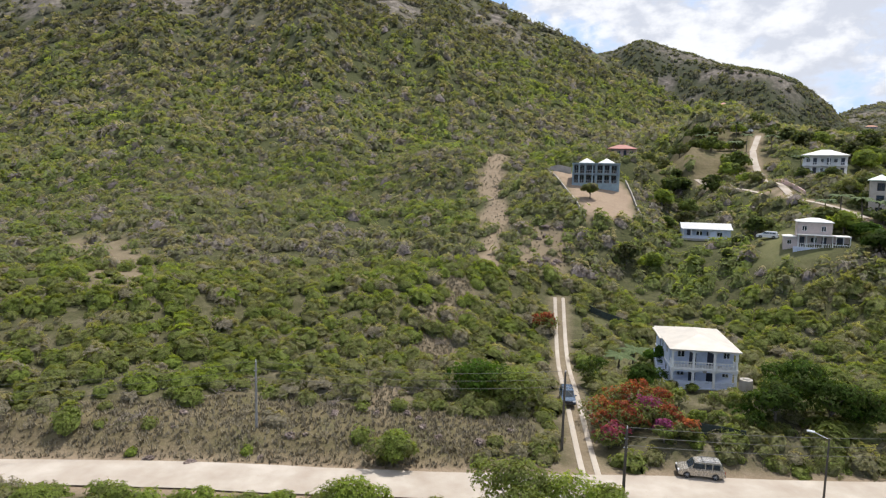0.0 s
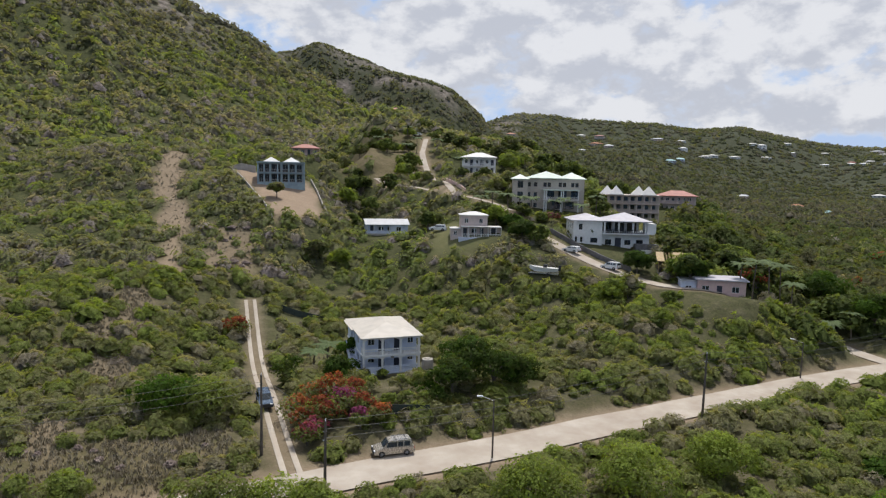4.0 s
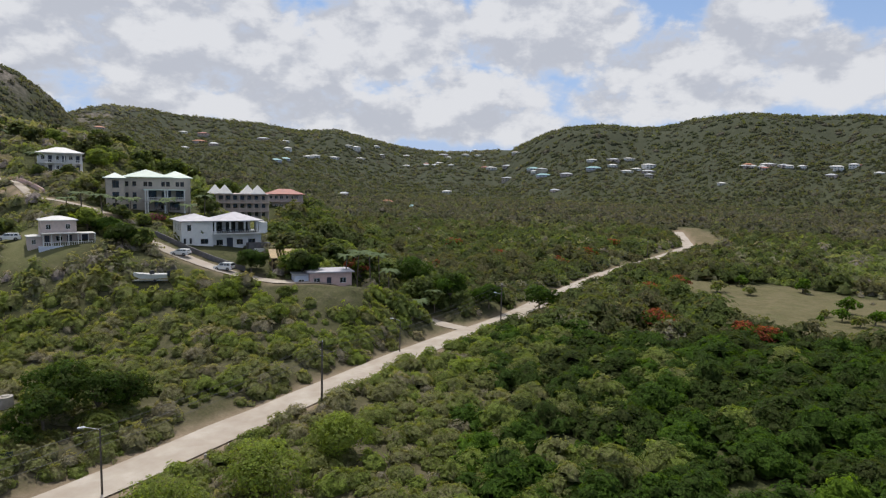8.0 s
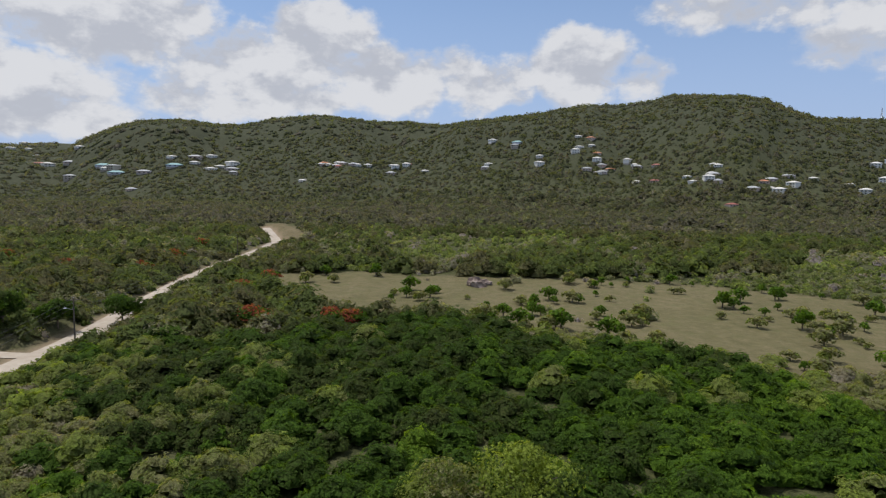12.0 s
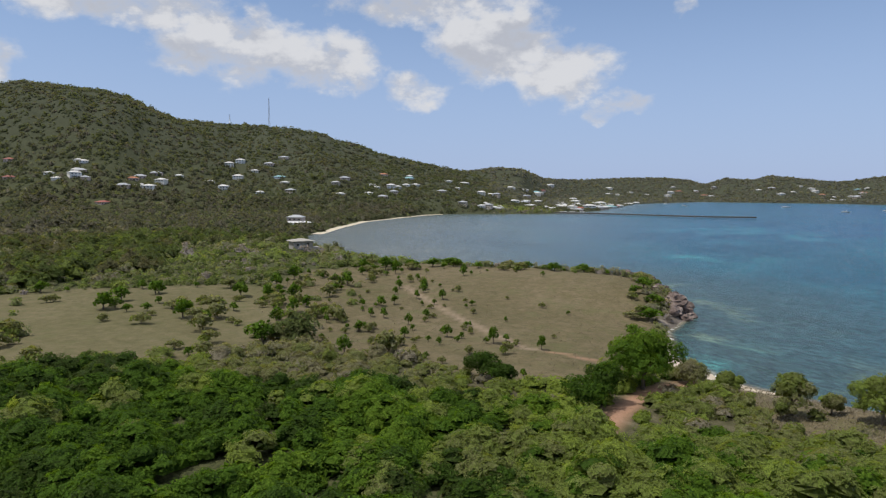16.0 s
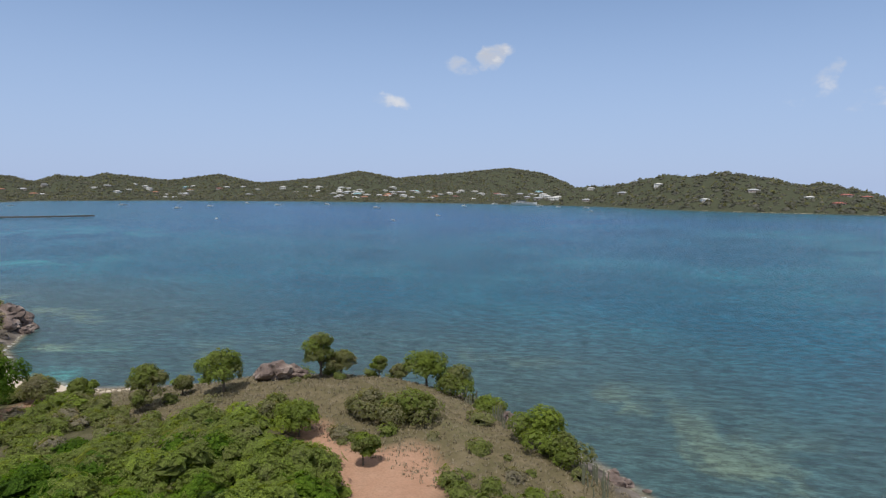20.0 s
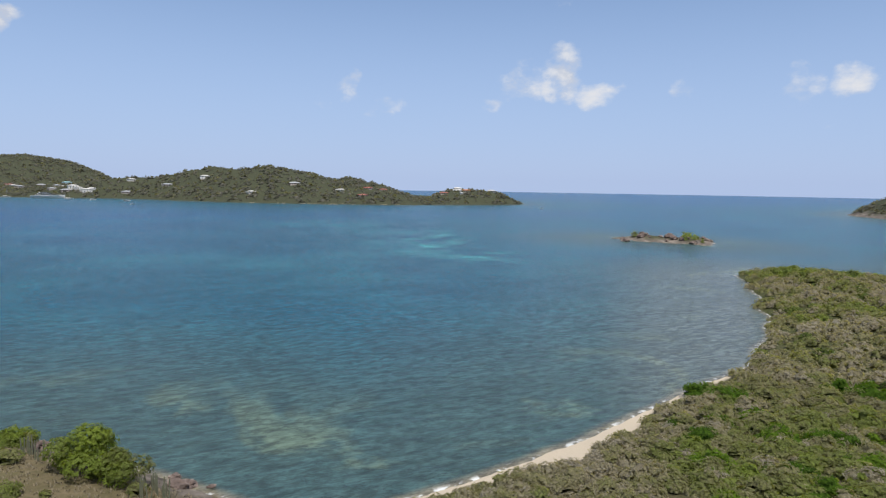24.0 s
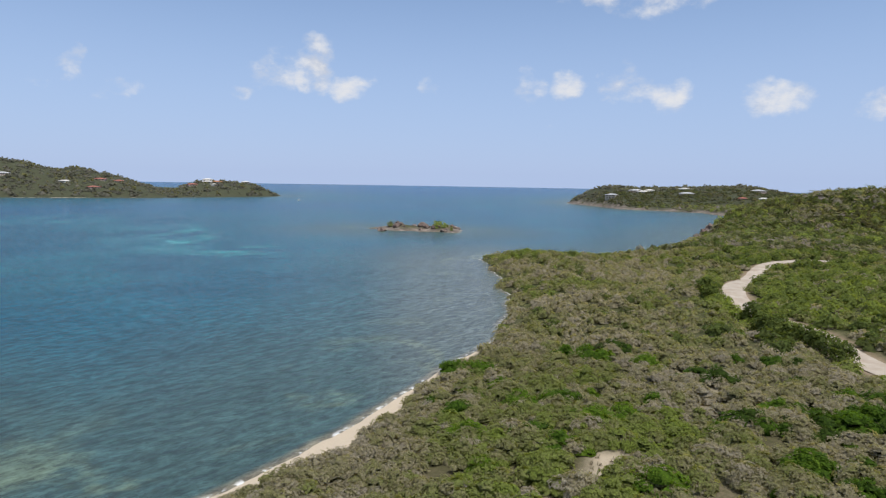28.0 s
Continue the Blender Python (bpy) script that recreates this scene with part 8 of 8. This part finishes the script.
# column cacti on the point
for k in range(14):
    az, d = 205 + 15 * rng.random(), 0
    d = float(np.interp(az, [201, 206.4, 209.5, 215.2, 221.1], [115, 109, 101, 90, 79])) - 7 - 7 * rng.random()
    c = thing("cactus", "grey-green column cactus clump", "cactus", az, d, 0, -0.1, "column cacti")
    for j in range(5):
        bm = bmesh.new()
        x, y, h = rng.normal(0, 0.4), rng.normal(0, 0.4), 1.2 + 1.4 * rng.random()
        tube(bm, (x, y, 0), (x + rng.normal(0, 0.12), y, h), 0.09, 0.07, 7)
        part("stem", bm, M_CACTUS if k else (M_CACTUS := paint("grey_green_cactus", (0.17, 0.18, 0.12), 0.8, 0.2, 3)), c)

# ---- far houses ----


def cottage(label, w, dp, h, wall_mat, roof_mat, floors=1):
    ob = tagged(new("house"), label, "house", "houses round the bay")
    slab(ob, -w / 2, w / 2, -dp / 2, dp / 2, -3.0, 0.0, M_CONCRETE, "base")
    part("wall", cube(-w / 2, w / 2, -dp / 2, dp / 2, 0.0, h), wall_mat, ob)
    for z in [3 * k for k in range(floors)]:
        for q in (0.14, 0.44, 0.74):
            x = -w / 2 + w * q
            part("window", cube(x, x + w * 0.13, -dp / 2 - 0.05, -dp / 2 + 0.05, z + 0.9, z + 2.1), M_GLASS, ob)
    hip(ob, -w / 2, w / 2, -dp / 2, dp / 2, h, w * 0.16, roof_mat, 0.7)
    return ob


VARIANTS = [cottage("small white house with white hip roof on the wooded slope", 11, 8, 3.0, M_WHITE, M_ROOFWHITE), cottage("two-storey white house with pale roof on the slope", 13, 9, 6.0, M_WHITE, M_ROOFWHITE, 2),
            cottage("cream house with grey roof among trees", 14, 9, 3.2, M_CREAM, M_GREYROOF), cottage("beige two-storey house with grey roof among trees", 12, 9, 6.0, M_BEIGE, M_GREYROOF, 2),
            cottage("house with red roof among trees", 12, 8, 3.0, M_CREAM, M_REDROOF), cottage("house with orange tile roof among trees", 13, 8, 3.0, M_CREAM, M_ORANGEROOF), cottage("low house with turquoise roof among trees", 16, 9, 3.0, M_BLUEWHITE, M_TURQ)]
WEIGHTS = [0.53, 0.1, 0.16, 0.06, 0.07, 0.05, 0.03]
# neighbourhoods: az from, az to, elevation from, to, number
TOWNS = [(46, 57, 1.4, 3.8, 14), (56, 68, 0.9, 2.7, 18), (68, 80, 0.6, 2.2, 14), (84, 98, 0.8, 1.9, 16), (98, 112, 1.2, 4.4, 12), (108, 120, 0.3, 2.3, 22), (120, 136, -0.6, 1.0, 14), (128, 147, 0.2, 2.6, 9),
         (139, 152, -0.9, 0.8, 14), (150, 160, -1.7, 0.6, 18), (152, 163, -1.9, -1.0, 18), (157.5, 166, -1.75, -1.2, 24), (163, 178, -0.8, 0.3, 18), (178, 200, -0.85, 0.1, 40), (194, 214, -0.9, -0.2, 50), (214, 238, -1.2, 0.3, 10), (241, 248, -0.8, -0.35, 7), (278, 291, -1.2, -0.2, 10), (38, 46, 2.2, 4.0, 5)]
spot = []
for a0, a1, e0, e1, n in TOWNS:
    for k in range(n):
        az, el = a0 + (a1 - a0) * rng.random(), e0 + (e1 - e0) * rng.random()
        d = meet(az, el)
        if d is None or d < 420:
            continue
        spot.append((az, d, int(rng.choice(7, p=WEIGHTS))))
for az, d, kind in SINGLES:
    spot.append((az, d, kind))
placed = set()
for az, d, kind in spot:
    x, y, z = on_ground(az, d)
    m = pose(x, y, z + (-1.7 if d > 600 else 1.8), 0, 0, -az + rng.normal(0, 30))
    if kind in placed:
        c = copy_thing(VARIANTS[kind], m)
        if d > 1100:
            c.scale = (1.5, 1.5, 1.1)
    else:
        VARIANTS[kind].matrix_basis = m
        placed.add(kind)
for k, ob in enumerate(VARIANTS):
    if k not in placed:
        ob.matrix_basis = pose(*on_ground(60, 1200), 0, 0, 30)

# flat-roofed concrete hut on the headland and beach pavilion
hut = thing("hut", "square unfinished concrete hut with overhanging roof", "building", 136.6, 330, 20, 1.2)
walls(hut, -5, 5, 0, 8, -1.5, 3.2, M_CONCRETE, 0.3, front=[(1.5, 0.8, 1.4, 1.3, "window"), (6.5, 0.0, 1.4, 2.3, "open")], right=[(2.0, 0.2, 1.6, 2.2, "open")])
hip(hut, -5, 5, 0, 8, 3.2, 1.3, M_CONCRETE, 1.0)
slab(hut, 5.0, 9.0, 0, 5, -1.5, 0.0, M_CONCRETE, "deck")
pav = thing("pavilion", "low white beach pavilion with grey-white roof", "building", 136.2, 560, 10, -0.6)
walls(pav, -12, 12, 0, 10, -2, 3.0, M_WHITE, 0.3, front=[(1.5 + 3.2 * k, 0.4, 2.2, 2.4, "window") for k in range(7)])
hip(pav, -12, 12, 0, 10, 3.0, 1.4, M_ROOFWHITE, 0.8)

# radio masts on the ridge
for az, d, el0, el1 in ((133.9, 1309, 5.6, 7.5), (130.7, 1302, 5.4, 6.0)):
    z0 = ground_at(az, d)
    tall = H + d * math.tan(radians(el1)) - z0
    m = thing("radio_mast", "tall lattice radio mast on the ridge", "mast", az, d)
    w = 1.6
    for sx in (-1, 1):
        for sy in (-1, 1):
            part("leg", tube(bmesh.new(), (sx * w, sy * w, -2), (sx * w * 0.3, sy * w * 0.3, tall), 0.28, 0.18, 6), M_STEEL, m)
    bm = bmesh.new()
    for k in range(12):
        u, u2 = k / 12, (k + 1) / 12
        a, b = w * (1 - 0.7 * u), w * (1 - 0.7 * u2)
        tube(bm, (-a, -a, tall * u), (b, -b, tall * u2), 0.12, 0.12, 4), tube(bm, (a, a, tall * u), (-b, b, tall * u2), 0.12, 0.12, 4)
    part("bracing", bm, M_STEEL, m)

# ---- harbour ----
M_PIER = paint("weathered_concrete", (0.13, 0.12, 0.11), 0.9, 0.2, 0.3)
pier = tagged(new("pier"), "long grey fishing pier on piles", "pier")
pts = resample(plan([(158.8, 955), (165, 935), (170, 880), (174.9, 905)]), 22)
for k in range(len(pts) - 1):
    a, b = pts[k], pts[k + 1]
    t = (b - a) / np.hypot(*(b - a))
    n = np.array([-t[1], t[0]]) * 2.2
    v = [(*(p + s * n), z) for p in (a, b) for s in (-1, 1) for z in (1.1, 2.9)]
    mesh_object("deck", v, [(0, 4, 5, 1), (2, 3, 7, 6), (1, 5, 7, 3), (0, 2, 6, 4), (0, 1, 3, 2), (4, 6, 7, 5)], M_PIER, pier)
    part("pile", tube(bmesh.new(), (*a, -2), (*a, 3.0), 0.5, 0.5, 7), M_POLE, pier)


def yacht(label, az, d, length, sail=True, big=False):
    b = tagged(new("boat"), label, "boat", "boats at anchor")
    x, y = polar(az, d)
    b.location, b.rotation_euler = (x, y, 0), (0, 0, radians(-az + rng.normal(0, 30)))
    L, hw = length / 2, length * 0.15
    v = []
    for u, wd, zb, zt in ((-1, 0.75, 0.0, 1.0), (-0.2, 1.0, -0.2, 1.0), (0.6, 0.7, -0.1, 1.15), (1.0, 0.05, 0.6, 1.35)):
        v += [(u * L, -hw * wd, zt * length * 0.09), (u * L, -hw * wd * 0.6, zb), (u * L, hw * wd * 0.6, zb), (u * L, hw * wd, zt * length * 0.09)]
    f = [(0, 1, 2, 3), (12, 15, 14, 13)] + [(4 * k + j, 4 * k + j + 4, 4 * k + (j + 1) % 4 + 4, 4 * k + (j + 1) % 4) for k in range(3) for j in range(4)]
    mesh_object("hull", v, f, M_CARWHITE, b)
    z = length * 0.09
    for k in range(3 if big else 1):
        part("cabin", cube(-L * (0.7 - 0.1 * k), L * (0.35 - 0.15 * k), -hw * 0.75, hw * 0.75, z + k * 2.2, z + (k + 1) * (2.2 if big else length * 0.07), bevel=0.1), M_WHITE, b)
        part("window_band", cube(-L * (0.66 - 0.1 * k), L * (0.355 - 0.15 * k), -hw * 0.76, hw * 0.76, z + k * 2.2 + 0.25 * length * 0.07, z + k * 2.2 + 0.6 * length * 0.07), M_GLASS, b)
    if sail:
        part("mast", tube(bmesh.new(), (0.1 * L, 0, 0.5), (0.1 * L, 0, length * 1.25), 0.14, 0.1, 6), M_STEEL, b)
        part("boom", tube(bmesh.new(), (0.1 * L, 0, length * 0.2), (-0.8 * L, 0, length * 0.2), 0.16, 0.16, 6), M_WHITE, b)
    return b


yacht("large white motor yacht moored off the town", 210.6, 1560, 62, False, True)
for az, d in ((205.3, 1420), (212.0, 1480), (213.6, 1400), (208.0, 1650), (193.2, 1500), (189.0, 1450), (186.5, 1650), (197.5, 1250), (183.5, 1380), (181.0, 1250), (177.0, 1500), (169.5, 1500), (168.0, 1700), (159.6, 985), (160.4, 990), (158.0, 982), (161.2, 1000), (216.0, 1350)):
    yacht("white sailing boat at anchor in the bay", az, d, 12 + 6 * rng.random(), rng.random() < 0.75)
for az, d in ((216.4, 1150), (250.9, 1150), (203.0, 900), (199.0, 760), (184.0, 820)):
    yacht("small white motorboat on the bay", az, d, 8, False)
